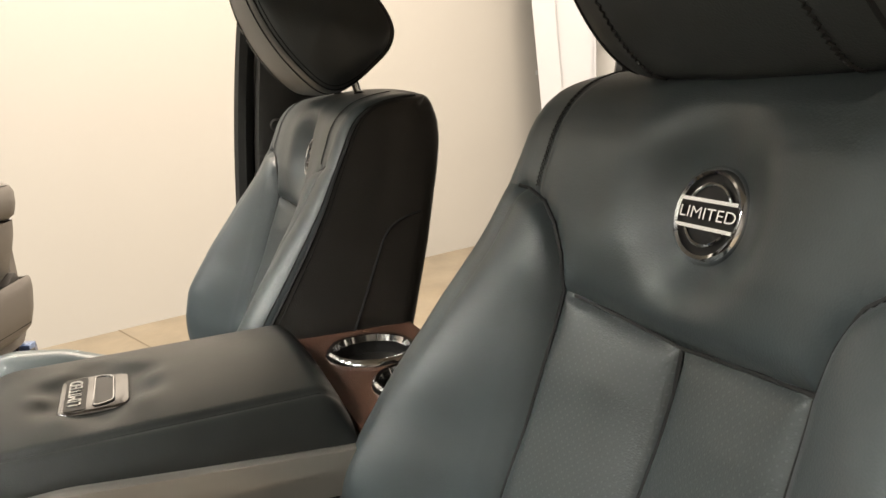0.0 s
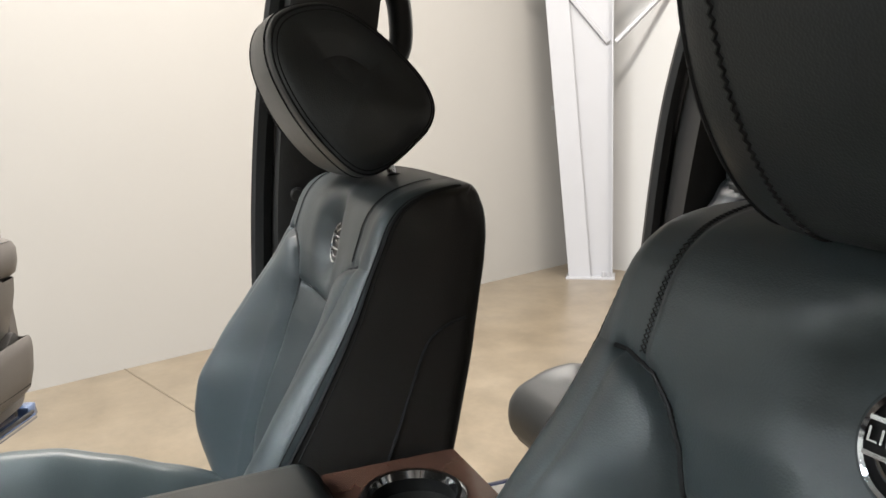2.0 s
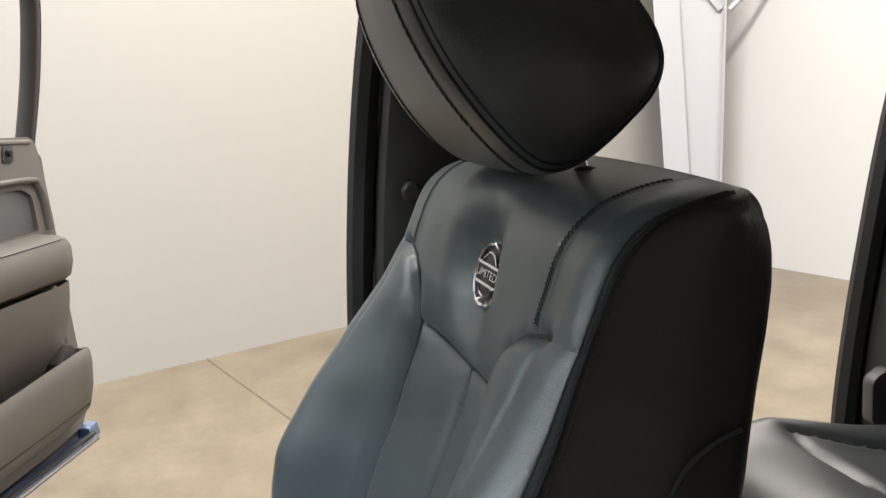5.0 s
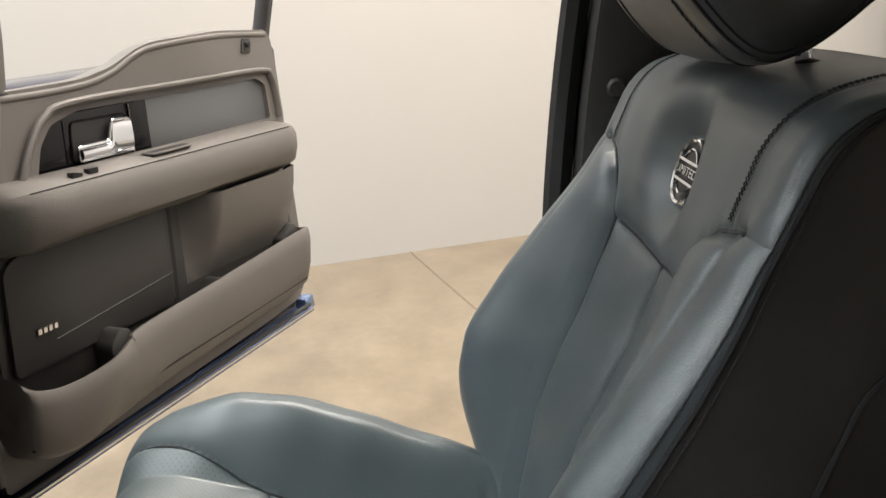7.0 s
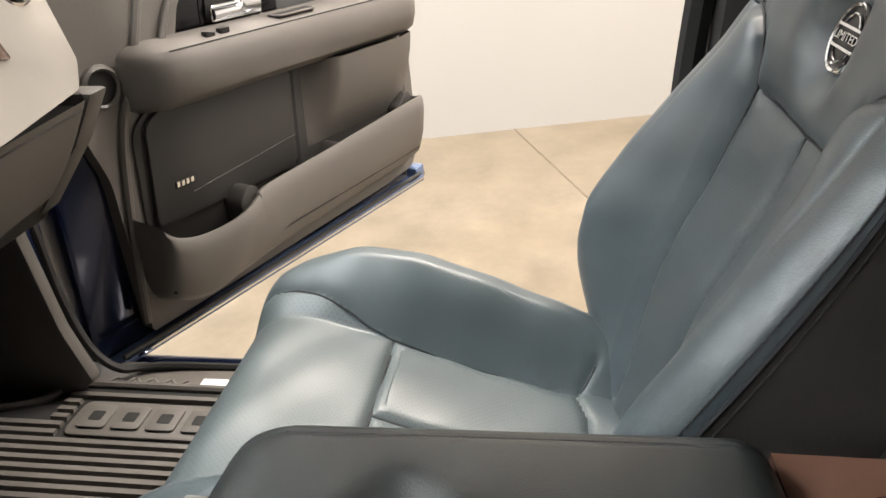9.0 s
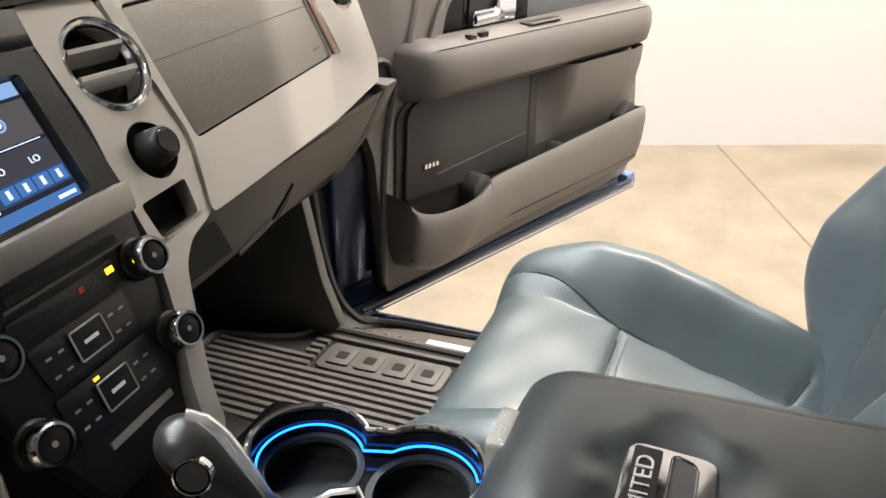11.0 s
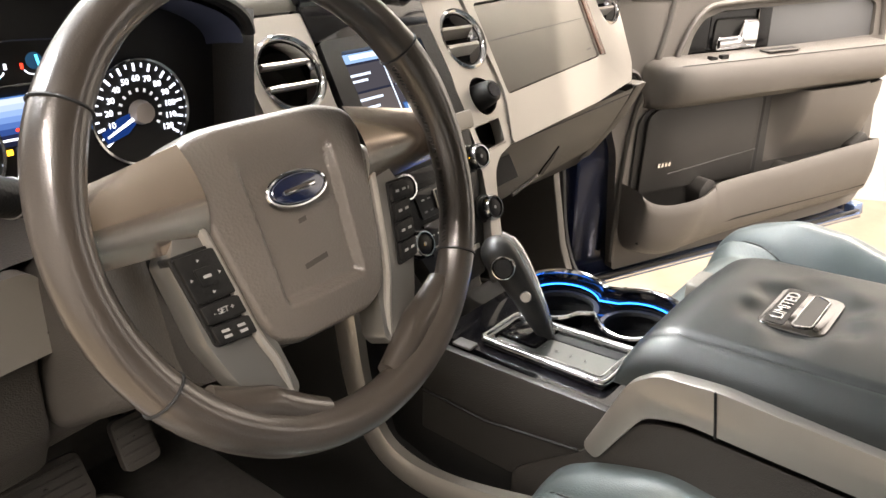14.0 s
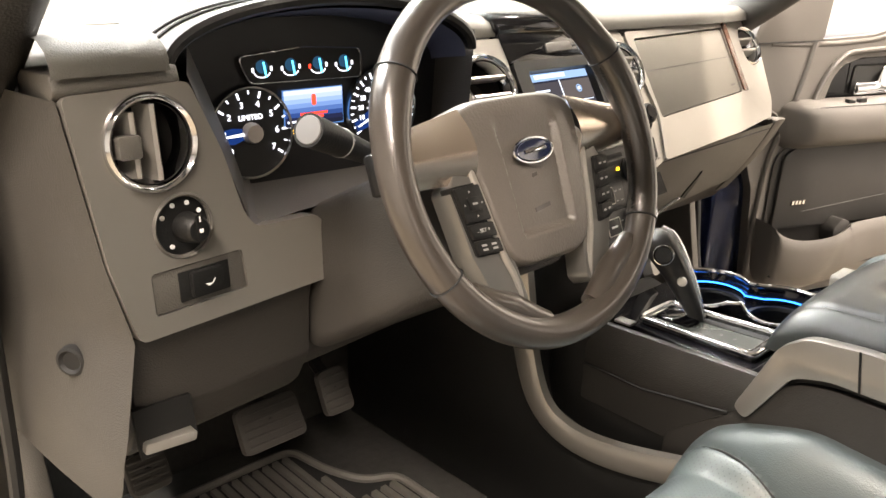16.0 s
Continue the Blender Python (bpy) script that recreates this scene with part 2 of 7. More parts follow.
def box(x0, x1, y0, y1, z0, z1, r=0.0, seg=2):
    bm = bmesh.new()
    bmesh.ops.create_cube(bm, size=1)
    xf(bm, Matrix.LocRotScale(((x0 + x1) / 2, (y0 + y1) / 2, (z0 + z1) / 2), None, (abs(x1 - x0), abs(y1 - y0), abs(z1 - z0))))
    return bevelled(bm, r, seg)


def prism(poly, a, b, frame_of, r=0.0, seg=2):
    """A polygon given in two coordinates, drawn out from a to b in the third; frame_of(p, q, w) gives the place."""
    bm = bmesh.new()
    lo = [bm.verts.new(frame_of(p, q, a)) for p, q in poly]
    hi = [bm.verts.new(frame_of(p, q, b)) for p, q in poly]
    n = len(poly)
    bm.faces.new(lo)
    bm.faces.new(hi[::-1])
    for i in range(n):
        bm.faces.new((lo[i], hi[i], hi[(i + 1) % n], lo[(i + 1) % n]))
    bmesh.ops.recalc_face_normals(bm, faces=bm.faces[:])
    return bevelled(bm, r, seg)


def along_x(p, q, w):
    return (w, p, q)


def along_y(p, q, w):
    return (p, w, q)


def along_z(p, q, w):
    return (p, q, w)


def frame_at(origin, axis, up=(0, 0, 1)):
    """A turn that brings local z onto axis, at origin."""
    z = Vector(axis).normalized()
    x = Vector(up).cross(z)
    if x.length < 1e-4:
        x = Vector((1, 0, 0))
    x.normalize()
    y = z.cross(x)
    m = Matrix((x, y, z)).transposed().to_4x4()
    return Matrix.Translation(origin) @ m


def lathe(profile, origin, axis=(0, 0, 1), seg=36, squash=1.0):
    """Turns (radius, height) round an axis."""
    bm = bmesh.new()
    rings = []
    for r, h in profile:
        if r < 1e-6:
            rings.append([bm.verts.new((0, 0, h))])
        else:
            rings.append([bm.verts.new((r * math.cos(2 * math.pi * i / seg), squash * r * math.sin(2 * math.pi * i / seg), h)) for i in range(seg)])
    for a, b in zip(rings, rings[1:]):
        for i in range(seg):
            j = (i + 1) % seg
            if len(a) == 1 and len(b) == 1:
                continue
            if len(a) == 1:
                bm.faces.new((a[0], b[i], b[j]))
            elif len(b) == 1:
                bm.faces.new((a[i], a[j], b[0]))
            else:
                bm.faces.new((a[i], a[j], b[j], b[i]))
    xf(bm, frame_at(origin, axis))
    return bm


def tube(points, r, seg=8, closed=False, flat=1.0):
    bm = bmesh.new()
    pts = [Vector(p) for p in points]
    n = len(pts)
    rings = []
    side = None
    for i, p in enumerate(pts):
        a = pts[(i - 1) % n] if (closed or i > 0) else p
        b = pts[(i + 1) % n] if (closed or i < n - 1) else p
        t = (b - a).normalized()
        if side is None:
            side = t.orthogonal().normalized()
        side = (side - t * side.dot(t)).normalized()
        up = t.cross(side)
        rad = r[i] if isinstance(r, (list, tuple)) else r
        rings.append([bm.verts.new(p + rad * (math.cos(2 * math.pi * k / seg) * side + flat * math.sin(2 * math.pi * k / seg) * up)) for k in range(seg)])
    for i in range(n if closed else n - 1):
        a, b = rings[i], rings[(i + 1) % n]
        for k in range(seg):
            bm.faces.new((a[k], a[(k + 1) % seg], b[(k + 1) % seg], b[k]))
    if not closed:
        bm.faces.new(rings[0][::-1])
        bm.faces.new(rings[-1])
    return bm


def smooth_path(points, steps=8, closed=False):
    pts = [Vector(p) for p in points]
    n = len(pts)
    out = []
    for i in range(n if closed else n - 1):
        p0 = pts[(i - 1) % n] if (closed or i > 0) else pts[i]
        p1, p2 = pts[i], pts[(i + 1) % n]
        p3 = pts[(i + 2) % n] if (closed or i + 2 < n) else p2
        for k in range(steps):
            t = k / steps
            out.append(0.5 * ((2 * p1) + (p2 - p0) * t + (2 * p0 - 5 * p1 + 4 * p2 - p3) * t * t + (3 * p1 - p0 - 3 * p2 + p3) * t ** 3))
    if not closed:
        out.append(pts[-1])
    return out


def circle2(cx, cy, r, n=40, ry=None):
    ry = ry or r
    return [(cx + r * math.cos(2 * math.pi * i / n), cy + ry * math.sin(2 * math.pi * i / n)) for i in range(n)]


def rounded2(poly, r, steps=4):
    """A polygon with its corners rounded."""
    out = []
    n = len(poly)
    for i in range(n):
        p, a, b = Vector(poly[i]), Vector(poly[i - 1]), Vector(poly[(i + 1) % n])
        d1, d2 = (a - p), (b - p)
        k = min(r, d1.length * 0.45, d2.length * 0.45)
        s, e = p + d1.normalized() * k, p + d2.normalized() * k
        for j in range(steps + 1):
            t = j / steps
            out.append(tuple((1 - t) ** 2 * s + 2 * t * (1 - t) * p + t * t * e))
    return out


def plate(outer, holes, place, thick, edge=0.0):
    """A plate with real openings. place(p, q, w) gives the place of a point, w metres behind the face."""
    bm = bmesh.new()
    loops = []
    edges = []
    for loop in [outer] + list(holes):
        vs = [bm.verts.new((p, q, 0)) for p, q in loop]
        es = [bm.edges.new((vs[i], vs[(i + 1) % len(vs)])) for i in range(len(vs))]
        loops.append(vs)
        edges += es
    bmesh.ops.triangle_fill(bm, edges=edges, use_beauty=True, use_dissolve=False, normal=(0, 0, 1))
    flat = {v: v.co.copy() for v in bm.verts}
    faces = bm.faces[:]
    back = {v: bm.verts.new(place(c.x, c.y, thick)) for v, c in flat.items()}
    for f in faces:
        bm.faces.new([back[v] for v in reversed(f.verts)])
    for vs in loops:
        for i in range(len(vs)):
            a, b = vs[i], vs[(i + 1) % len(vs)]
            bm.faces.new((a, b, back[b], back[a]))
    for v, c in flat.items():
        v.co = place(c.x, c.y, 0)
    return bm


def sheet(fn, nu, nv):
    """An open surface from fn(u, v), u and v from 0 to 1."""
    bm = bmesh.new()
    g = [[bm.verts.new(fn(i / (nu - 1), j / (nv - 1))) for j in range(nv)] for i in range(nu)]
    for i in range(nu - 1):
        for j in range(nv - 1):
            bm.faces.new((g[i][j], g[i + 1][j], g[i + 1][j + 1], g[i][j + 1]))
    return bm


def writing(text, size, m, mat, parent, name="lettering", depth=0.0006, label=""):
    cu = bpy.data.curves.new(name, "FONT")
    cu.body, cu.size, cu.extrude, cu.align_x, cu.align_y = text, size, depth, "CENTER", "CENTER"
    ob = bpy.data.objects.new(name, cu)
    scene.collection.objects.link(ob)
    bpy.context.view_layer.update()
    me = bpy.data.meshes.new_from_object(ob.evaluated_get(bpy.context.evaluated_depsgraph_get()))
    bpy.data.objects.remove(ob)
    me.materials.clear()
    me.transform(m)
    return finish(name, me, mat, parent, label, smooth=False)

# ---- garage ----
floor_mesh = box(-9, 14, -9, 12, GROUND - 0.1, GROUND)
single("ground", floor_mesh, CONCRETE, "tan polished concrete garage floor", "floor", "structure", smooth=False)


def garage_wall(name, a, b, height=6.2, label="smooth cream painted garage wall", paint=WALLPAINT):
    a, b = Vector((*a, 0)), Vector((*b, 0))
    d = (b - a).normalized()
    n = Vector((d.y, -d.x, 0)) * 0.2
    bm = bmesh.new()
    pts = [a, b, b + n, a + n]
    lo = [bm.verts.new((p.x, p.y, GROUND)) for p in pts]
    hi = [bm.verts.new((p.x, p.y, height)) for p in pts]
    bm.faces.new(lo[::-1]); bm.faces.new(hi)
    for i in range(4):
        bm.faces.new((lo[i], lo[(i + 1) % 4], hi[(i + 1) % 4], hi[i]))
    return single(name, bm, paint, label, "wall", "structure", smooth=False)


C_SE = (7.40, -4.82)
C_NE = (C_SE[0] - 0.345 * 14, C_SE[1] + 0.939 * 14)
C_SW = (C_SE[0] - 0.95 * 15, C_SE[1] - 0.31 * 15)
C_NW = (C_SW[0] - 0.345 * 16.5, C_SW[1] + 0.939 * 16.5)
garage_wall("wall_east", C_NE, C_SE)
garage_wall("wall_south", C_SE, C_SW, label="bright white painted garage wall", paint=WALLWHITE)
garage_wall("wall_west", C_SW, C_NW)
garage_wall("wall_north", C_NW, C_NE)
ceil_mesh = box(-14, 12, -12, 14, 6.2, 6.4)
single("ceiling", ceil_mesh, STEEL, "white painted garage ceiling", "ceiling", "structure", smooth=False)

# dark line where the floor meets the wall, and the sawn joint in the slab
d_e = Vector((0.345, -0.939, 0))
p_e = Vector((C_NE[0], C_NE[1], GROUND + 0.004))
bm = prism([(0, 0), (14, 0), (14, 0.012), (0, 0.012)], 0, 0.006, lambda p, q, w: p_e + d_e * p + Vector((-0.939, -0.345, 0)) * q + Vector((0, 0, w)))
base_line = part("baseboard", bm, RUBBER_DARK, None)
tagged(base_line, "thin dark joint along the wall's foot", "baseboard", kind="structure")
jd = Vector((0.94, 0.342, 0))
bm = prism([(-3, -0.005), (0.25, -0.005), (0.25, 0.005), (-3, 0.005)], 0, 0.003, lambda p, q, w: Vector((5.12, 0.16, GROUND + 0.001)) + jd * p + Vector((-0.342, 0.94, 0)) * q + Vector((0, 0, w)))
tagged(part("trim", bm, material("joint_filler", (0.13, 0.105, 0.075), 0.7), None), "sawn control joint in the concrete slab", "floor joint", kind="structure")

# tapered steel frame column with its girt and braces
col = thing("steel_column", "white painted tapered steel frame column by the wall", "column", (6.2, -4.6, GROUND))
cb, ca = Vector((-0.585, -0.811, 0)), Vector((0.811, -0.585, 0))
c0 = Vector((6.40, -4.20, GROUND))


def col_place(p, q, w):
    return c0 + cb * p + Vector((0, 0, q)) + ca * w


part("inner_flange", prism([(0.0, 0), (0.23, 0), (-0.21, 5.8), (-0.45, 5.8)], 0.0, 0.02, col_place), STEEL, col, "bluish white painted flange", smooth=False)
part("web", prism([(0.10, 0), (0.44, 0), (0.44, 5.8), (-0.33, 5.8)], 0.06, 0.072, col_place), STEEL, col, smooth=False)
part("outer_flange", prism([(0.44, 0), (0.455, 0), (0.455, 5.8), (0.44, 5.8)], 0.0, 0.22, col_place), STEEL, col, smooth=False)
part("base_plate", prism([(-0.03, 0), (0.48, 0), (0.48, 0.02), (-0.03, 0.02)], -0.04, 0.24, col_place), STEEL, col, smooth=False)
for p in (0.36, 0.42):
    part("anchor_bolt", lathe([(0, 0.06), (0.016, 0.06), (0.016, 0)], col_place(p, 0.02, -0.01), (0, 0, 1), 8), STEEL, col)
for z in (3.05,):
    part("girt", tube([col_place(-0.35, z, 0.1), col_place(3.2, z, 0.1)], 0.035, 6), STEEL, col)
part("brace", tube([col_place(0.40, 2.45, 0.05), col_place(-0.05, 3.0, 0.05)], 0.03, 6), STEEL, col)
part("brace", tube([col_place(0.48, 2.45, 0.05), col_place(1.05, 3.0, 0.05)], 0.03, 6), STEEL, col)
g0 = Vector((C_SE[0], C_SE[1], 1.86)) - d_e * 0.02
bm = prism([(0, 0), (0.55, 0), (0.55, 0.05), (0, 0.05)], 0, 0.2, lambda p, q, w: g0 - d_e * p * 1.0 + Vector((-0.939, -0.345, 0)) * w + Vector((0, 0, q)))
tagged(part("wall_ledge", bm, STEEL, None, smooth=False), "white steel girt end on the wall", "girt")

# lamps added under the ceiling, out of view; place, hue and power set to light the cab
lamp_label = "unseen white strip light added under the garage ceiling"
COOL, WARM = (0.88, 0.955, 1.0), (1.0, 0.945, 0.86)
for lx, ly, ln, power, hue in [(-3.9, -2.6, 6.0, 500, WARM), (-3.1, 4.6, 6.0, 560, COOL), (-0.2, -3.2, 6.0, 260, WARM), (0.0, 5.2, 6.0, 300, COOL), (3.2, -1.8, 6.0, 670, WARM), (2.3, 4.8, 6.0, 260, COOL)]:
    lamp = thing("strip_light", lamp_label, "ceiling light", (lx, ly, 5.95), "garage strip lights")
    part("housing", box(lx - 0.12, lx + 0.12, ly - ln / 2, ly + ln / 2, 5.99, 6.06, 0.01), STEEL, lamp)
    part("tube_light", box(lx - 0.08, lx + 0.08, ly - ln / 2 + 0.05, ly + ln / 2 - 0.05, 5.955, 5.985, 0.01), LAMP, lamp)
    ld = bpy.data.lights.new("strip_lamp", "AREA")
    ld.shape, ld.size, ld.size_y, ld.energy, ld.color = "RECTANGLE", 0.25, ln, power, hue
    lo = new("strip_lamp", ld)
    lo.matrix_world = Matrix.Translation((lx, ly, 5.94))

# ---- cab shell ----
# floor pan, tunnel, sills
single("floor", box(-0.83, 0.83, -1.75, 1.25, 0.90, 0.965, 0.01), CARPET, "dark carpeted truck cab floor", "cab floor", "structure")
single("firewall", prism([(1.12, 0.93), (1.30, 1.25), (1.30, 1.72), (1.34, 1.72), (1.34, 0.93)], -0.83, 0.83, along_x), CARPET, "carpeted bulkhead ahead of the footwells", "bulkhead", "structure")
for sx, nm in ((1, "sill_passenger"), (-1, "sill_driver")):
    s = thing(nm, "grey-brown plastic door sill plate with raised tread", "door sill", (0.85 * sx, 0.2, 0.94), kind="structure")
    part("sill_body", box(0.80 * sx, 0.93 * sx, -1.6, 0.98, 0.80, 0.972, 0.015), SILL, s)
    part("rocker", box(0.935 * sx, 0.985 * sx, -1.7, 1.1, 0.62, 0.955, 0.02), BLUE, s, "dark blue painted rocker panel")
    if sx > 0:
        for k in range(27):
            row, step = k % 3, k // 3
            part("tread_bar", xf(box(-0.011, 0.011, -0.003, 0.003, 0, 0.004, 0.0015), pose(0.824 + 0.017 * row, 0.815 - 0.0175 * step, 0.971, 0, 0, 40 if (row + step) % 2 else -40)), SILL, s)
        part("label_plate", box(0.822, 0.872, 0.50, 0.640, 0.972, 0.976, 0.002), LABELWHITE, s, "white printed label")
# cowl side trim at the front of each door opening
for sx in (1, -1):
    nm = "cowl_trim"
    bm = prism([(0.86, 0.97), (0.80, 1.02), (0.835, 1.12), (0.865, 1.30), (0.865, 1.50), (1.2, 1.50), (1.2, 0.97)], 0.785, 0.815, along_x, 0.008)
    if sx < 0:
        xf(bm, Matrix.Diagonal((-1, 1, 1, 1)))
    single(nm, bm, LOWER, "taupe plastic kick panel beside the footwell", "kick panel", "structure")
    up = [(0.85, 0.93, 1.75), (0.85, 0.885, 1.35), (0.85, 0.86, 1.12)] if sx > 0 else [(-0.845, 0.62, 1.90), (-0.845, 0.645, 1.78), (-0.842, 0.705, 1.5), (-0.838, 0.775, 1.28), (-0.845, 0.83, 1.10)]
    bm = tube(smooth_path(up + [(0.85 * sx, 0.80, 1.01), (0.905 * sx, 0.70, 0.978), (0.92 * sx, 0.2, 0.972), (0.92 * sx, -0.15, 0.972)], 6), 0.008, 8)
    single("door_seal", bm, RUBBERSEAL, "black rubber seal round the door opening", "door seal", "structure")
    bm = prism([(0.90, 0.75), (0.90, 1.30), (0.90 if sx > 0 else 0.72, 1.5), (0.90 if sx > 0 else 0.66, 1.78), (1.25, 1.78), (1.25, 0.75)], 0.84, 0.90, along_x, 0.01)
    if sx < 0:
        xf(bm, Matrix.Diagonal((-1, 1, 1, 1)))
    single("hinge_pillar", bm, BLUE, "dark blue painted hinge pillar of the cab", "door pillar", "structure")

# B pillars, rear pillars, roof, rear wall
def pillar(name, pts, w, t, label):
    for sx in (1, -1):
        path = smooth_path([(x * sx, y, z) for x, y, z in pts], 8)
        bm = bmesh.new()
        rings = []
        for p in path:
            ring = []
            for q, r in ((-w, -t), (-w * 0.8, -t * 1.25), (0, -t * 1.4), (w * 0.8, -t * 1.25), (w, -t), (w, t), (-w, t)):
                ring.append(bm.verts.new((p.x + r * sx, p.y + q, p.z)))
            rings.append(ring)
        for a, b in zip(rings, rings[1:]):
            for k in range(7):
                bm.faces.new((a[k], a[(k + 1) % 7], b[(k + 1) % 7], b[k]))
        bm.faces.new(rings[0]); bm.faces.new(rings[-1])
        single(name, bm, PILLAR, label, "pillar", "structure")


pillar("centre_pillar", [(0.90, -0.30, 0.93), (0.92, -0.30, 1.3), (0.915, -0.305, 1.6), (0.89, -0.325, 1.85), (0.80, -0.36, 2.2)], 0.085, 0.035, "dark grey trimmed pillar between the doors")
pillar("rear_pillar", [(0.90, -1.31, 0.93), (0.915, -1.305, 1.25), (0.91, -1.33, 1.5), (0.88, -1.375, 1.85), (0.80, -1.41, 2.2)], 0.15, 0.04, "dark grey trimmed rear pillar of the cab")
single("seal_strip", tube(smooth_path([(0.955, -0.215, 0.98), (0.96, -0.195, 1.35), (0.955, -0.20, 1.6), (0.93, -0.225, 1.88), (0.85, -0.265, 2.16)], 8), 0.022, 8), RUBBERSEAL, "black rubber seal on the door pillar", "door seal", "structure")
single("seal_strip", tube(smooth_path([(0.955, -1.14, 0.98), (0.96, -1.14, 1.2), (0.96, -1.17, 1.5), (0.94, -1.21, 1.85), (0.87, -1.25, 2.16)], 8), 0.024, 8), RUBBERSEAL, "black rubber seal on the rear pillar", "door seal", "structure")
belt = thing("seat_belt", "black seat belt with guide on the door pillar", "seat belt", (0.84, -0.33, 1.3))
part("webbing", prism([(-0.024, 1.02), (0.024, 1.02), (0.024, 2.0), (-0.024, 2.0)], -0.001, 0.001, lambda p, q, w: (0.845 + w - 0.05 * (q - 1.02), -0.335 + p - 0.02 * (q - 1.0), q)), BLACK, belt)
part("guide", lathe([(0, 0.018), (0.010, 0.018), (0.014, 0.012), (0.014, 0)], (0.86, -0.262, 1.705), (-1, 0.2, 0), 20), PILLAR, belt)
handle = thing("grab_handle", "black grab handle on the door pillar", "grab handle", (0.87, -0.5, 2.0))
part("grip", tube(smooth_path([(0.86, -0.32, 2.14), (0.85, -0.38, 2.135), (0.86, -0.465, 2.115), (0.865, -0.49, 2.04), (0.87, -0.475, 1.96), (0.875, -0.38, 1.90)], 8), 0.024, 10), BLACK, handle)
single("headliner", box(-0.80, 0.80, -1.78, 0.42, 2.20, 2.26, 0.02), HEADLINER, "light cloth headliner of the cab", "headliner", "structure")
roof = prism([(-1.85, 2.05), (-1.75, 2.27), (0.4, 2.28), (0.55, 2.24), (0.4, 2.32), (-1.78, 2.31)], -0.86, 0.86, along_x, 0.01)
single("roof", roof, BLUE, "dark blue painted truck roof", "roof", "structure")
single("rear_panel", plate([(-0.84, 0.93), (0.84, 0.93), (0.80, 2.22), (-0.80, 2.22)], [rounded2([(-0.62, 1.62), (0.62, 1.62), (0.58, 2.05), (-0.58, 2.05)], 0.06)], lambda p, q, w: (p, -1.74 - w, q), 0.05), PILLAR, "dark cab rear wall with the window opening", "rear wall", "structure")
for sx in (1, -1):
    foot = [(0.835, 1.02, 1.66), (0.825, 0.84, 1.75), (0.80, 0.62, 1.885), (0.77, 0.36, 2.06), (0.74, 0.15, 2.20)] if sx > 0 else [(-0.85, 0.88, 1.66), (-0.832, 0.70, 1.745), (-0.822, 0.56, 1.835), (-0.80, 0.36, 1.99), (-0.76, 0.15, 2.20)]
    bm = tube(smooth_path(foot, 8), 0.050, 12, flat=0.85)
    single("windscreen_pillar", bm, PILLAR, "dark trimmed windscreen pillar", "pillar", "structure")
GLASS = bpy.data.materials.new("clear_glass")
GLASS.use_nodes = True
gb = GLASS.node_tree.nodes["Principled BSDF"]
gb.inputs["Transmission Weight"].default_value = 1.0
gb.inputs["Roughness"].default_value = 0.0
gb.inputs["Base Color"].default_value = (0.93, 0.97, 0.95, 1)
gb.inputs["IOR"].default_value = 1.05
bm = prism([(-0.76, 0.0), (0.76, 0.0), (0.70, 1.0), (-0.70, 1.0)], 0, 0.004, lambda p, q, w: (p, 1.16 - 0.70 * q + w, 1.76 + 0.43 * q))
ws = single("windscreen", bm, GLASS, "clear laminated windscreen", "windscreen", "structure", smooth=False)
ws.visible_shadow = False

# ---- seats ----
SEAT_TURN = radians(17)
S_UP = np.array([0, -math.sin(SEAT_TURN), math.cos(SEAT_TURN)])
S_OUT = np.array([0, math.cos(SEAT_TURN), math.sin(SEAT_TURN)])
S_BASE = np.array([0, -0.075, 1.17])
CUSHION = (-0.035, 0.013, 0.005)


def back_point(u, v, f):
    return S_BASE + np.array([1, 0, 0]) * u + S_UP * v + S_OUT * f


def eased(xs, ys, blur=0.035):
    """A smooth curve near the given points."""
    fine = np.linspace(xs[0] - 0.2, xs[-1] + 0.2, 900)
    raw = np.interp(fine, xs, ys)
    k = np.exp(-(np.arange(-120, 121) * (fine[1] - fine[0]) / blur) ** 2)
    soft = np.convolve(np.pad(raw, 120, mode="edge"), k / k.sum(), mode="valid")
    return lambda v: np.interp(v, fine, soft)


back_width = eased([-0.06, 0, 0.1, 0.2, 0.3, 0.42, 0.5, 0.56, 0.62, 0.66], [0.235, 0.252, 0.276, 0.286, 0.282, 0.266, 0.250, 0.245, 0.240, 0.232], 0.025)
back_crest = eased([-0.06, 0, 0.03, 0.09, 0.12, 0.16, 0.21, 0.25, 0.30, 0.34, 0.39, 0.42, 0.465, 0.52, 0.56, 0.60, 0.7], [0.0, 0.02, 0.04, 0.080, 0.096, 0.110, 0.114, 0.105, 0.091, 0.078, 0.062, 0.050, 0.036, 0.022, 0.018, 0.016, 0.016], 0.012)
back_edge = eased([-0.06, 0, 0.1, 0.16, 0.2, 0.245, 0.29, 0.345, 0.40, 0.46, 0.52, 0.56, 0.7], [-0.03, -0.01, 0.045, 0.068, 0.078, 0.076, 0.064, 0.048, 0.033, 0.019, 0.010, 0.003, 0.0], 0.012)
back_lean = eased([-0.1, 0.565, 0.58, 0.595, 0.61, 0.62, 0.632, 0.641, 0.648, 0.652], [0.0, 0.0, -0.003, -0.009, -0.020, -0.032, -0.052, -0.072, -0.090, -0.100], 0.004)
back_rear = eased([-0.1, 0.45, 0.50, 0.555, 0.59, 0.615, 0.633, 0.645, 0.652], [-0.152, -0.151, -0.149, -0.145, -0.140, -0.133, -0.124, -0.112, -0.102], 0.006)
ZIG = 0.185


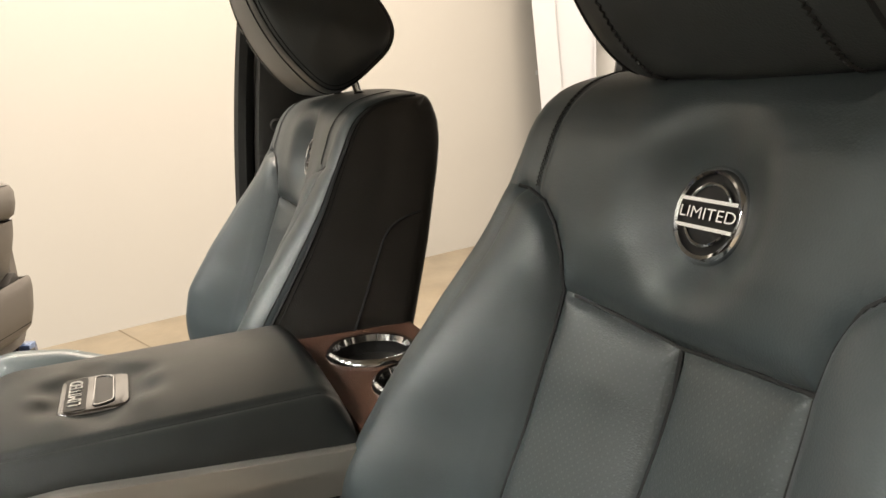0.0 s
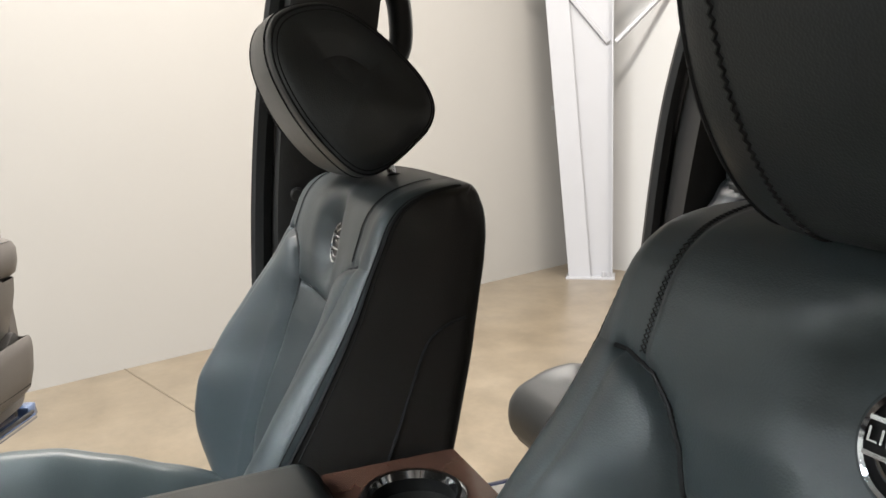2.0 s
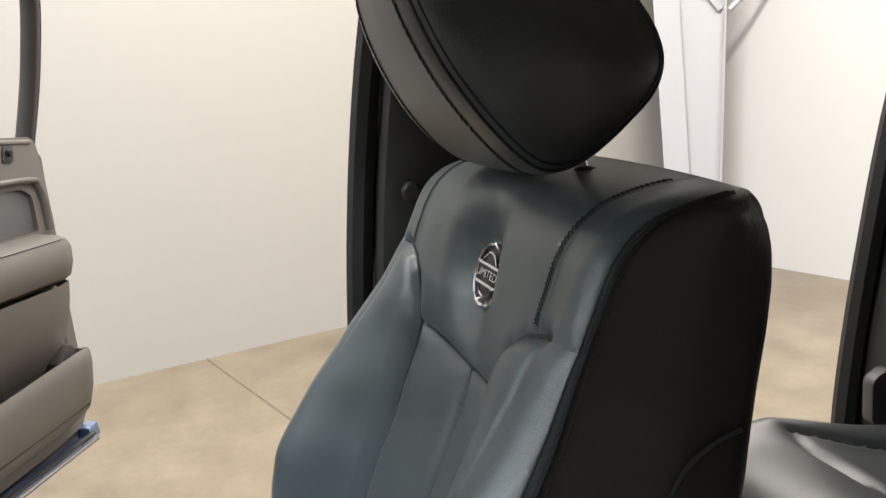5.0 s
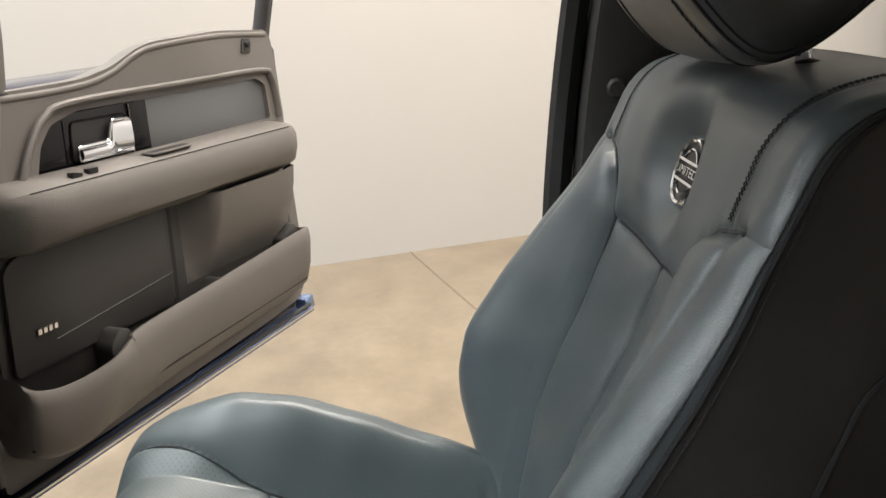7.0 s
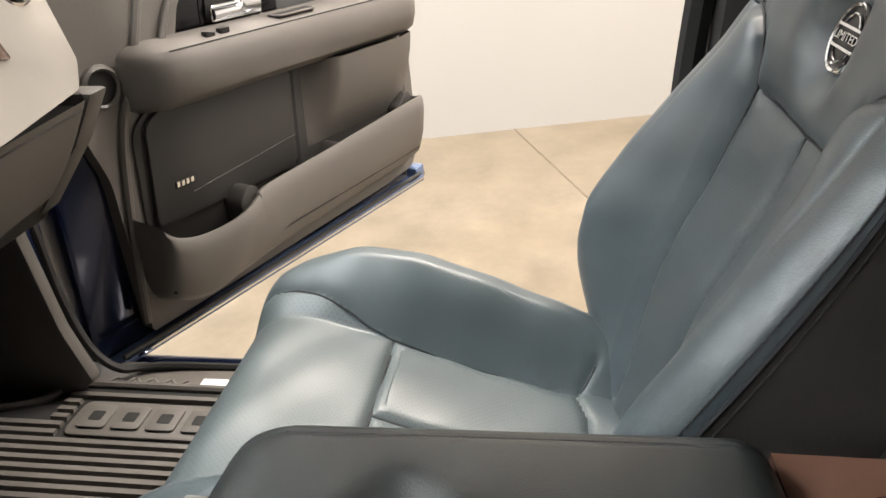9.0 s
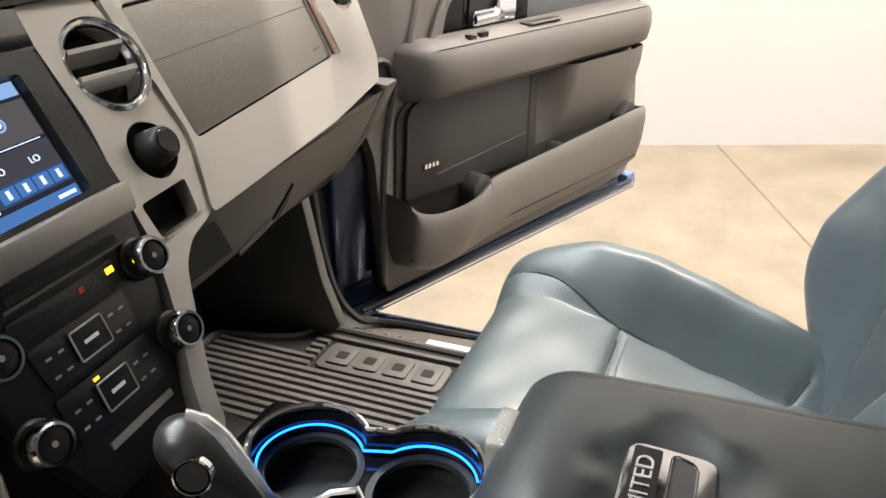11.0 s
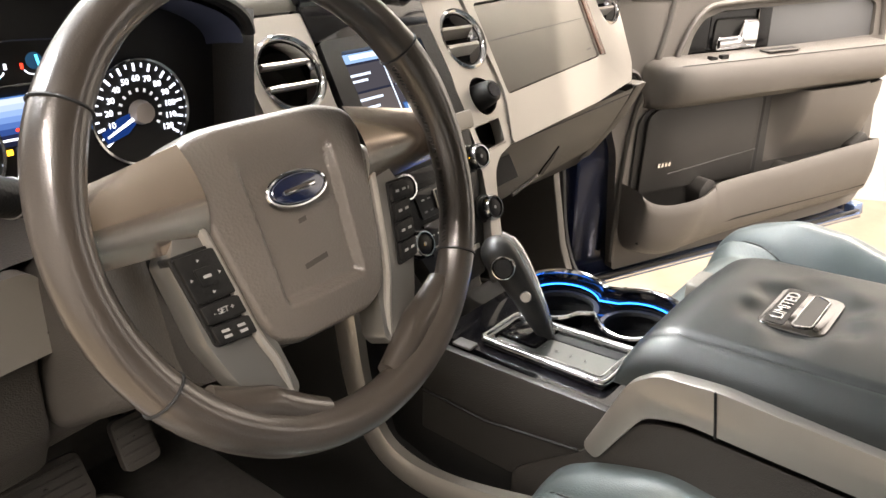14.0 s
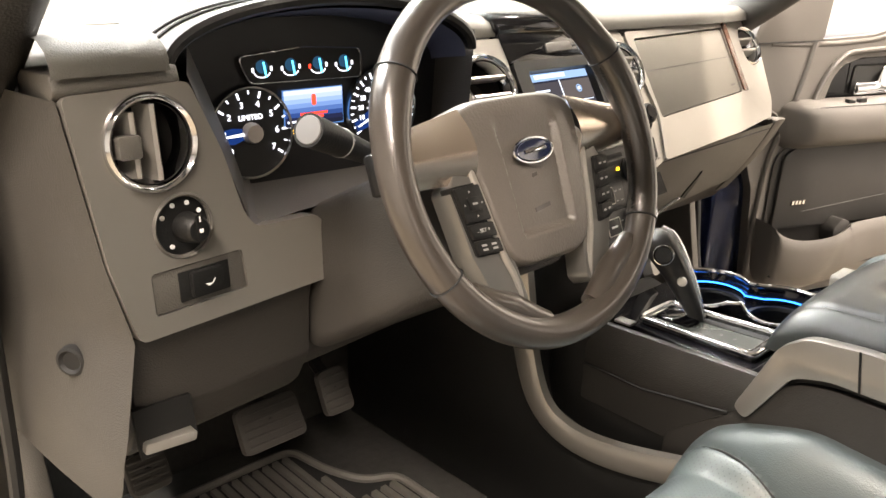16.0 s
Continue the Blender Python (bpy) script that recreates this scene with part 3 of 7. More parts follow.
BACK_SEAMS = []
for sgn in (-1, 1):
    BACK_SEAMS.append([(sgn * 0.128, 0.437), (sgn * 0.129, 0.25), (sgn * 0.118, 0.0)])
    BACK_SEAMS.append([(sgn * u, v) for u, v in ((0.128, 0.437), (0.137, 0.466), (0.151, 0.490), (0.172, 0.506), (0.203, 0.514), (0.236, 0.517))])
BACK_SEAMS.append([(-0.128, 0.437), (0, 0.428), (0.128, 0.437)])
BACK_SEAMS.append([(0, 0.428), (0, 0.0)])
SHOULDER_SEAMS = [[(sgn * ZIG, 0.511), (sgn * ZIG, 0.66)] for sgn in (-1, 1)]


def seam_gap(u, v, seams):
    best = np.full(np.shape(u), 9.0)
    for line in seams:
        for (a, b), (c, d) in zip(line, line[1:]):
            dx, dy = c - a, d - b
            t = np.clip(((u - a) * dx + (v - b) * dy) / (dx * dx + dy * dy + 1e-12), 0, 1)
            best = np.minimum(best, np.hypot(u - a - t * dx, v - b - t * dy))
    return best


def roll_of(v):
    """How far in from the side edge the face begins to turn towards it."""
    return np.interp(v, [0.0, 0.45, 0.55, 0.62], [0.042, 0.040, 0.024, 0.018])


def back_front(u, v):
    """How far the seat back's face stands forward at u across and v up."""
    w, b = back_width(v), back_crest(v)
    crest = w - roll_of(v)
    au = np.abs(u)
    arch = np.interp(au, [0.0, 0.128, 0.137, 0.151, 0.172, 0.203, 0.236, 0.3], [0.428, 0.437, 0.466, 0.490, 0.506, 0.514, 0.517, 0.517])
    below = 1 / (1 + np.exp(np.clip((v - arch) / 0.0045, -40, 40)))
    # under the arched seam: perforated panels between two padded bolsters
    dish = -0.013 + 0.024 * np.clip(au / 0.13, 0, 1.15) ** 2
    t = np.clip((au - 0.125) / (crest - 0.125), 0, 1)
    swell = 0.020 * np.exp(-((v - 0.20) / 0.12) ** 2) * np.exp(-(au / 0.15) ** 6)
    low = dish + swell + (np.maximum(b, 0.012) - dish - swell) * np.sin(t * math.pi / 2) ** 1.9
    low = low + 0.0085 * np.clip((v - 0.28) / 0.17, 0, 1) * np.clip(np.sin(np.clip(t * 1.12, 0, 1) * math.pi), 0, 1) ** 0.6
    low = low + np.clip((0.44 - v) / 0.06, 0, 1) * 0.006 * np.sin(np.clip(au / 0.13, 0, 1) * math.pi) * (au < 0.13)
    # over it: one smooth yoke from shoulder to shoulder
    mid = np.interp(v, [0.42, 0.45, 0.49, 0.53, 0.60], [-0.006, 0.002, 0.011, 0.014, 0.014])
    yoke = mid + (np.maximum(b, 0.012) - mid) * np.clip(au / crest, 0, 1) ** 2.2
    f = low * below + yoke * (1 - below)
    # the deep soft pocket that holds the badge
    f = f - 0.029 * np.exp(-((u / 0.056) ** 2 + ((v - 0.524) / np.where(v > 0.524, 0.064, 0.056)) ** 2) ** 1.6)
    f = f + 0.0009 * np.sin(u * 45 + v * 31) * np.sin(v * 37 - u * 17)
    f = f - 0.0105 * np.exp(-seam_gap(u, v, BACK_SEAMS) / 0.0062) * np.clip((crest + 0.003 - au) / 0.014, 0, 1)
    f = f - 0.0014 * np.exp(-(seam_gap(u, v, SHOULDER_SEAMS) / 0.003) ** 2)
    return f + back_lean(v)


def make_seat(name, label, at):
    seat = thing(name, label, "car seat", at, "front seats")
    OFFSET[seat.name] = Vector((0, 0, 0))
    levels = list(np.linspace(-0.06, 0.56, 168)) + list(0.652 - 0.092 * (np.linspace(1, 0, 52)[1:]) ** 1.35)
    nf, nc, ns, nb = 181, 9, 22, 10
    verts = []
    for v in levels:
        w, p, rear, rc = float(back_width(v)) - 0.026 * (1 - math.sqrt(1 - min(1.0, max(0.0, (v - 0.627) / 0.0251)) ** 2)), float(back_edge(v)) + float(back_lean(v)), float(back_rear(v)), float(roll_of(v))
        crest = w - rc
        u = np.linspace(-crest, crest, nf)
        f = back_front(u, np.full(nf, v))
        rr = min(0.03, (p - rear) * 0.45)
        half = [(crest + rc * math.sin(a), p + (f[-1] - p) * math.cos(a) if f[-1] > p else f[-1] + (p - f[-1]) * math.sin(a)) for a in np.linspace(0, math.pi / 2, nc + 1)[1:]]
        half += [(w + 0.007 * math.sin(t * math.pi), p * (1 - t) + (rear + rr) * t) for t in np.linspace(0, 1, ns + 1)[1:]]
        half += [(w - rr * (1 - math.cos(t)), rear + rr - rr * math.sin(t)) for t in np.linspace(0, math.pi / 2, 5)[1:]]
        across = [(x, rear - 0.006 * math.cos(x / w * 1.4)) for x in np.linspace(w - rr, rr - w, nb + 2)[1:-1]]
        ring = list(zip(u, f)) + half + across + [(-x, y) for x, y in half[::-1]]
        rise = 0.007 * min(max((v - 0.56) / 0.09, 0), 1)
        verts += [back_point(x, v + rise * (1 - (x / w) ** 2), y) for x, y in ring]
        n = len(ring)
    groups = {k: [] for k in ("yoke", "inner_panel_a", "inner_panel_b", "bolster_a", "bolster_b", "shoulder_a", "shoulder_b", "shell")}
    for j in range(len(levels) - 1):
        v = (levels[j] + levels[j + 1]) / 2
        crest = float(back_width(v) - roll_of(v))
        for i in range(n):
            face = (j * n + i, j * n + (i + 1) % n, (j + 1) * n + (i + 1) % n, (j + 1) * n + i)
            if i < nf - 1:
                u = -crest + 2 * crest * (i + 0.5) / (nf - 1)
            elif i - nf + 1 < nc:
                u = crest + 0.02
            elif n - 1 - i < nc:
                u = -crest - 0.02
            else:
                groups["shell"].append(face)
                continue
            s = "a" if u > 0 else "b"
            au = abs(u)
            top = float(np.interp(au, [0.128, 0.137, 0.151, 0.172, 0.203, 0.236], [0.437, 0.466, 0.490, 0.506, 0.514, 0.517]))
            side = float(np.interp(v, [0, 0.25, 0.437], [0.118, 0.129, 0.128]))
            if v < 0.4325 and au < side:
                groups["inner_panel_" + s].append(face)
            elif v < top and au >= min(side, 0.128):
                groups["bolster_" + s].append(face)
            elif v > 0.505 and au > ZIG:
                groups["shoulder_" + s].append(face)
            else:
                groups["yoke"].append(face)
    groups["shell"].append([(len(levels) - 1) * n + i for i in range(n)])
    groups["shell"].append([n - 1 - i for i in range(n)])
    verts = np.array(verts)
    for k, faces in groups.items():
        used = sorted({i for f in faces for i in f})
        index = {i: q for q, i in enumerate(used)}
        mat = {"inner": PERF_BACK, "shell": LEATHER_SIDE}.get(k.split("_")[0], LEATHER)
        nm = {"inner": "back_panel", "bolster": "back_bolster", "shoulder": "shoulder_panel", "yoke": "upper_back_panel", "shell": "backrest_shell"}[k.split("_")[0]]
        lab = {"inner": "perforated leather panel", "shell": "plain black leather side and rear cover"}.get(k.split("_")[0], "")
        arrays(nm, verts[used], [[index[i] for i in f] for f in faces], mat, seat, lab)

    # seam threads
    def back_spot(u, v, lift):
        rise = 0.007 * min(max((v - 0.56) / 0.09, 0), 1) * (1 - (u / float(back_width(v))) ** 2)
        tip = min(1.3, max(0.0, (v - 0.575) / 0.055))
        return Vector(back_point(u, v + rise + lift * math.sin(tip), float(back_front(np.array(u), np.array(v))) + lift * math.cos(tip)))

    def on_back(line, lift=0.0, steps=12):
        pts = []
        for (a, b), (c, d) in zip(line, line[1:]):
            for k in range(steps):
                t = k / steps
                u, v = a + (c - a) * t, b + (d - b) * t
                if v < 0.643 and abs(u) < float(back_width(v) - roll_of(v)):
                    pts.append(back_spot(u, v, lift))
        return pts
    for line in BACK_SEAMS:
        p = on_back(line, 0.0020)
        if len(p) > 2:
            part("seam", tube(p, 0.0019, 6), THREAD, seat)
    for sgn in (-1, 1):
        # crossed stitching up the shoulder and over the top, two threads
        for phase in (0, 1):
            pts = []
            vs = list(np.linspace(0.518, 0.60, 22)) + list(np.linspace(0.603, 0.641, 20))
            for i, v in enumerate(vs):
                u = ZIG + (0.0028 if (i + phase) % 2 else -0.0028)
                pts.append(back_spot(sgn * u, v, 0.0026))
            part("cross_stitch", tube(pts, 0.0007, 5), THREAD, seat)
        # edge seam with a stitch line on either side, over the shoulder to the rear
        for col, rr, mat, wave in ((nc, 0.0022, THREAD, 0), (nc - 2, 0.0008, THREAD, 1), (nc + 1, 0.0008, THREAD, 1)):
            pp = []
            for r in range(10, len(levels) - 7):
                c0 = nf - 1 + col if sgn > 0 else n - col
                q = Vector(verts[r * n + c0])
                if wave and r % 2:
                    q += Vector((sgn * 0.0008, 0, 0))
                pp.append(q)
            part("edge_piping" if not wave else "edge_stitch", tube(pp, rr, 5), mat, seat)
        # seam on the side cover
        q = [back_point(sgn * (float(back_width(v)) + 0.0065), v, f) for v, f in ((0.12, -0.03), (0.30, -0.052), (0.415, -0.067), (0.44, -0.072), (0.458, -0.082), (0.471, -0.096), (0.480, -0.110), (0.485, -0.120))]
        part("side_seam", tube(smooth_path(q, 6), 0.0022, 5), THREAD, seat)

    # headrest
    prof = [(-0.158, 1.975), (-0.19, 1.998), (-0.24, 2.000), (-0.29, 1.970), (-0.341, 1.914), (-0.362, 1.870), (-0.355, 1.836), (-0.325, 1.806), (-0.285, 1.777), (-0.250, 1.773), (-0.212, 1.806), (-0.175, 1.862), (-0.152, 1.926)]
    prof = [(-0.360 + (y + 0.360) * 1.075 + 0.001, 1.773 + (z - 1.773) * 1.03) for y, z in prof]
    curve = smooth_path([(0, y, z) for y, z in prof], 7, True)
    cy, cz = -0.242, 1.888
    def narrow(z):
        return 1 - 0.35 * min(max((z - 1.80) / 0.20, 0), 1) ** 1.2
    edge = [(0.142, 0.0), (0.141, 0.40), (0.139, 0.66), (0.135, 0.80), (0.129, 0.895), (0.121, 0.950), (0.112, 0.980)]
    secs = [(-u, s) for u, s in edge] + [(u, 0.99 + 0.03 * math.cos(u / 0.106 * 1.5)) for u in np.linspace(-0.102, 0.102, 17)] + edge[::-1]
    bm = bmesh.new()
    rings = []
    for u, s in secs:
        if s == 0:
            rings.append([bm.verts.new((u, cy, cz))])
        else:
            rings.append([bm.verts.new((u * narrow(p.z), cy + (p.y - cy) * s, cz + (p.z - cz) * s)) for p in curve])
    m = len(curve)
    for a, b in zip(rings, rings[1:]):
        for k in range(m):
            l = (k + 1) % m
            if len(a) == 1:
                bm.faces.new((a[0], b[k], b[l]))
            elif len(b) == 1:
                bm.faces.new((a[k], a[l], b[0]))
            else:
                bm.faces.new((a[k], a[l], b[l], b[k]))
    split = [[], []]
    bmesh.ops.recalc_face_normals(bm, faces=bm.faces[:])
    bm.verts.index_update()
    for f in bm.faces:
        split[abs(f.calc_center_median().x) > 0.122 * narrow(f.calc_center_median().z)].append([v.index for v in f.verts])
    pos = [tuple(v.co) for v in bm.verts]
    bm.free()
    head = arrays("headrest", pos, split[0], LEATHER_HEAD, seat)
    for sgn in (-1, 1):
        arrays("side_panel", pos, [f for f in split[1] if pos[f[0]][0] * sgn > 0], LEATHER_HEAD, head)
    for sgn in (-1, 1):
        part("piping", tube([(sgn * 0.1215 * narrow(p.z), cy + (p.y - cy) * 0.950, cz + (p.z - cz) * 0.950) for p in curve], 0.0016, 6, True), THREAD, head)
        part("piping", tube([(sgn * 0.1288 * narrow(p.z), cy + (p.y - cy) * 0.90, cz + (p.z - cz) * 0.90) for p in curve], 0.0010, 6, True), THREAD, head)
        fr = [p for p in smooth_path([(0, y, z) for y, z in (prof[8:] + prof[:3])], 22)]
        pts = [(sgn * (0.088 * narrow(p.z) + (0.0013 if k % 2 else -0.0013)), cy + (p.y - cy) * 1.003, cz + (p.z - cz) * 1.003) for k, p in enumerate(fr)]
        part("stitching", tube(pts, 0.0014, 5), THREAD, head)
        post = part("headrest_post", tube([(sgn * 0.062, -0.315, 1.74), (sgn * 0.062, -0.290, 1.83)], 0.0065, 12), CHROME, seat, "chrome post")
        part("collar", lathe([(0.0, 0.005), (0.009, 0.004), (0.012, 0.002), (0.0125, 0.0), (0.0125, -0.02)], (sgn * 0.062, -0.312, 1.768), (0, -0.2, 1), 20), BLACK, post)

    # badge
    bc = Vector(back_point(0, 0.522, -0.0112))
    ax = Vector(S_OUT)
    side, up = Vector((1, 0, 0)), Vector(S_UP)

    def on_badge(x, y, h):
        return bc + side * x + up * y + ax * h
    badge = part("badge", lathe([(0.0, 0.0035), (0.018, 0.0032), (0.030, 0.002), (0.030, 0.0)], bc, ax, 48), BADGE_BLACK, seat, "round black and chrome badge lettered LIMITED")
    part("badge_ring", lathe([(0.0280, 0.002), (0.0285, 0.0046), (0.0310, 0.0056), (0.0336, 0.0040), (0.0350, 0.001), (0.0352, -0.005)], bc, ax, 56), CHROME, badge)
    for y in (0.0095, -0.0095):
        h = math.sqrt(0.0288 ** 2 - y * y)
        part("badge_bar", prism([(-h, y - 0.0013), (h, y - 0.0013), (h, y + 0.0013), (-h, y + 0.0013)], 0.002, 0.0056, on_badge), CHROME, badge)
    for sgn in (1, -1):
        arc = [on_badge(0.0216 * math.cos(a), sgn * 0.0216 * math.sin(a), 0.0038) for a in np.linspace(0.52, math.pi - 0.52, 20)]
        part("badge_arc", tube(arc, 0.0013, 6), CHROME, badge)
    mm = Matrix((-side * 1.30, up, ax)).transposed().to_4x4()
    writing("LIMITED", 0.0118, Matrix.Translation(on_badge(0, 0, 0.0042)) @ mm, CHROME, badge)

    # cushion
    cz_of = eased([-0.14, -0.05, 0.1, 0.21, 0.31, 0.37], [1.15, 1.165, 1.205, 1.243, 1.272, 1.277], 0.03)
    crest_of = eased([-0.14, -0.07, 0.02, 0.126, 0.20, 0.27, 0.33, 0.37], [1.205, 1.236, 1.274, 1.316, 1.338, 1.343, 1.328, 1.305], 0.03)
    seams = [[(-0.158, 0.215), (0.158, 0.215)], [(0, 0.215), (0, -0.05)]]
    for sgn in (-1, 1):
        seams.append([(sgn * 0.20, 0.40), (sgn * 0.185, 0.33), (sgn * 0.163, 0.25), (sgn * 0.158, 0.215), (sgn * 0.152, 0.05), (sgn * 0.15, -0.03), (sgn * 0.185, -0.06)])
    seams.append([(-0.15, -0.03), (-0.10, -0.045), (0.10, -0.045), (0.15, -0.03)])
    nu = 171
    us = np.linspace(-0.235, 0.235, nu)
    levels = [(y, 0.0) for y in np.linspace(-0.14, 0.350, 150)] + [(0.350 + 0.068 * math.sin(a), 1 - math.cos(a)) for a in np.linspace(0.08, math.pi / 2, 18)] + [(0.415, 1.6), (0.408, 2.3)]
    place = Vector(CUSHION)
    verts = []
    for y, drop in levels:
        yy = np.full(nu, min(y, 0.37))
        c, k = cz_of(yy), crest_of(yy)
        t = np.clip((np.abs(us) - 0.155) / (0.222 - 0.155), 0, 1)
        z = c + (k - c) * np.sin(t * math.pi / 2) ** 1.3
        z = z + 0.006 * np.sin(np.clip(np.abs(us) / 0.155, 0, 1) * math.pi) * (np.abs(us) < 0.155) * (y < 0.2)
        z = z - 0.0085 * np.exp(-seam_gap(us, np.full(nu, y), seams) / 0.0055) + 0.002 * np.sin(us * 43 + y * 29) * np.sin(y * 39)
        z = z - 0.075 * drop
        ring = [(-0.262, 1.06 if drop < 1 else z[0] - 0.13), (-0.264, (z[0] + 1.06) / 2 - 0.02), (-0.262, z[0] - 0.04), (-0.257, z[0] - 0.018), (-0.247, z[0] - 0.004)] + list(zip(us, z)) + [(0.247, z[-1] - 0.004), (0.257, z[-1] - 0.018), (0.262, z[-1] - 0.04), (0.264, (z[-1] + 1.06) / 2 - 0.02), (0.262, 1.06 if drop < 1 else z[-1] - 0.13)]
        sh = 1 - 0.05 * min(drop, 1.0)
        verts += [place + Vector((x * sh, y, max(h, 1.055))) for x, h in ring]
    n = nu + 10
    groups = {k: [] for k in ("seat_panel_a", "seat_panel_b", "thigh_panel", "side_bolster_a", "side_bolster_b")}
    for j in range(len(levels) - 1):
        y = (levels[j][0] + levels[j + 1][0]) / 2
        for i in range(n - 1):
            face = (j * n + i, j * n + i + 1, (j + 1) * n + i + 1, (j + 1) * n + i)
            u = us[min(max(i - 5, 0), nu - 1)]
            if i < 5 or i >= nu + 4:
                u = math.copysign(0.26, u)
            s = "a" if u > 0 else "b"
            edge = float(np.interp(y, [-0.03, 0.05, 0.215, 0.25, 0.33, 0.40], [0.15, 0.152, 0.158, 0.163, 0.185, 0.20]))
            if abs(u) > edge and levels[j][1] < 1:
                groups["side_bolster_" + s].append(face)
            elif y < 0.215:
                groups["seat_panel_" + s].append(face)
            else:
                groups["thigh_panel"].append(face)
    verts = np.array(verts)
    for k, faces in groups.items():
        used = sorted({i for f in faces for i in f})
        index = {i: q for q, i in enumerate(used)}
        nm = {"seat": "cushion_panel", "thigh": "thigh_panel", "side": "cushion_bolster"}[k.split("_")[0]]
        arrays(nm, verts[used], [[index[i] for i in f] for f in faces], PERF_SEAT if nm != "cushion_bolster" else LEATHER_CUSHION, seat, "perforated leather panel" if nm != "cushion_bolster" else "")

    def on_cushion(line, steps=10):
        pts = []
        for (a, b), (c, d) in zip(line, line[1:]):
            for q in range(steps):
                t = q / steps
                u, y = a + (c - a) * t, b + (d - b) * t
                k = min(max((abs(u) - 0.155) / (0.222 - 0.155), 0), 1)
                zc, zk = float(cz_of(min(y, 0.37))), float(crest_of(min(y, 0.37)))
                z = zc + (zk - zc) * math.sin(k * math.pi / 2) ** 1.3 - 0.0075
                if y > 0.350:
                    z -= 0.075 * (1 - math.sqrt(max(0, 1 - ((y - 0.350) / 0.068) ** 2)))
                pts.append(place + Vector((u, y, z)))
        return pts
    for line in seams:
        part("cushion_seam", tube(on_cushion(line), 0.0017, 6), THREAD, seat)
    # base
    part("valance", box(-0.307, -0.280, -0.16, 0.36, 1.02, 1.12, 0.012), BLACK, seat, "black plastic side cover")
    part("valance", box(0.210, 0.237, -0.16, 0.36, 1.02, 1.12, 0.012), BLACK, seat, "black plastic side cover")
    part("hinge_cover", lathe([(0, 0.028), (0.04, 0.028), (0.055, 0.018), (0.06, 0.0)], (0.250, -0.10, 1.14), (1, 0, 0), 24), BLACK, seat)
    part("hinge_cover", lathe([(0, 0.028), (0.04, 0.028), (0.055, 0.018), (0.06, 0.0)], (-0.252, -0.10, 1.14), (-1, 0, 0), 24), BLACK, seat)
    part("seat_frame", box(-0.27, 0.20, -0.14, 0.37, 1.03, 1.10, 0.02), BLACK, seat)
    for sgn in (-1, 1):
        part("rail", box(sgn * 0.2 - 0.02, sgn * 0.2 + 0.02, -0.22, 0.40, 0.968, 1.03, 0.006), BLACK, seat)
    return seat


front_seat = make_seat("bucket_seat", "blue-black leather bucket seat with round badge, set forward", (0.497, -0.013, -0.005))
other_seat = copy_thing(front_seat, pose(-0.388, -0.084, 0.008))
for piece in other_seat.children:
    if piece.name.startswith(("cushion", "thigh", "valance", "seat_frame", "rail")):
        piece.location.x += 0.055
        piece.location.y -= 0.035
        piece.location.z -= 0.022
    elif piece.name.startswith("headrest") and "post" not in piece.name:
        piece.location.y -= 0.02
        piece.location.z -= 0.012
tagged(other_seat, "blue-black leather bucket seat with round badge, set further back")

# rear bench, seen behind the passenger seat
bench = thing("rear_bench", "blue-black leather rear bench seat with split cushion", "bench seat", (0.35, -1.2, 0.97))


def edge_round(d, r):
    return math.sqrt(max(0.0, 1 - (1 - min(max(d, 0) / r, 1)) ** 2))


BENCH_PROFILE = smooth_path([(0, y + 0.022, z) for y, z in ((-1.27, 1.19), (-1.20, 1.195), (-1.05, 1.215), (-0.92, 1.245), (-0.82, 1.262), (-0.76, 1.250), (-0.728, 1.215), (-0.72, 1.17), (-0.735, 1.13), (-0.78, 1.105), (-1.0, 1.10))], 10)


def bench_cushion(x, b, x0, x1):
    """The cushion's top and front; b runs from the back edge over the front edge and under."""
    q = b * (len(BENCH_PROFILE) - 1)
    i = min(int(q), len(BENCH_PROFILE) - 2)
    p = BENCH_PROFILE[i].lerp(BENCH_PROFILE[i + 1], q - i)
    y, z = p.y, p.z
    m, d = (x0 + x1) / 2, min(x - x0, x1 - x)
    e = edge_round(d, 0.05)
    upper = min(max((0.62 - b) / 0.12, 0), 1)
    lobe = float(np.interp(y, [-1.23, -1.03, -0.88], [0.13, 0.10, 0.065]))
    z += 0.026 * math.exp(-((d - lobe * 0.55) / 0.045) ** 2) * min(max((-0.76 - y) / 0.1, 0), 1) * upper
    if y < -0.88 and b < 0.5:
        z += 0.007 * abs(math.sin(min(max((x - m) / (x1 - m - lobe), -1), 1) * math.pi))
    if b < 0.5:
        lines = [[(m, -0.88), (m, -1.25)], [(x0 + 0.065, -0.88), (x1 - 0.065, -0.88)]]
        lines += [[(k + n * 0.13, -1.23), (k + n * 0.10, -1.03), (k + n * 0.065, -0.88)] for k, n in ((x0, 1), (x1, -1))]
        z -= 0.011 * math.exp(-float(seam_gap(np.array(x), np.array(y), lines)) / 0.006)
    z -= 0.055 * (1 - e) * upper
    y -= 0.045 * (1 - e) * min(max((y + 1.0) / 0.2, 0), 1)
    return (x, y, z)


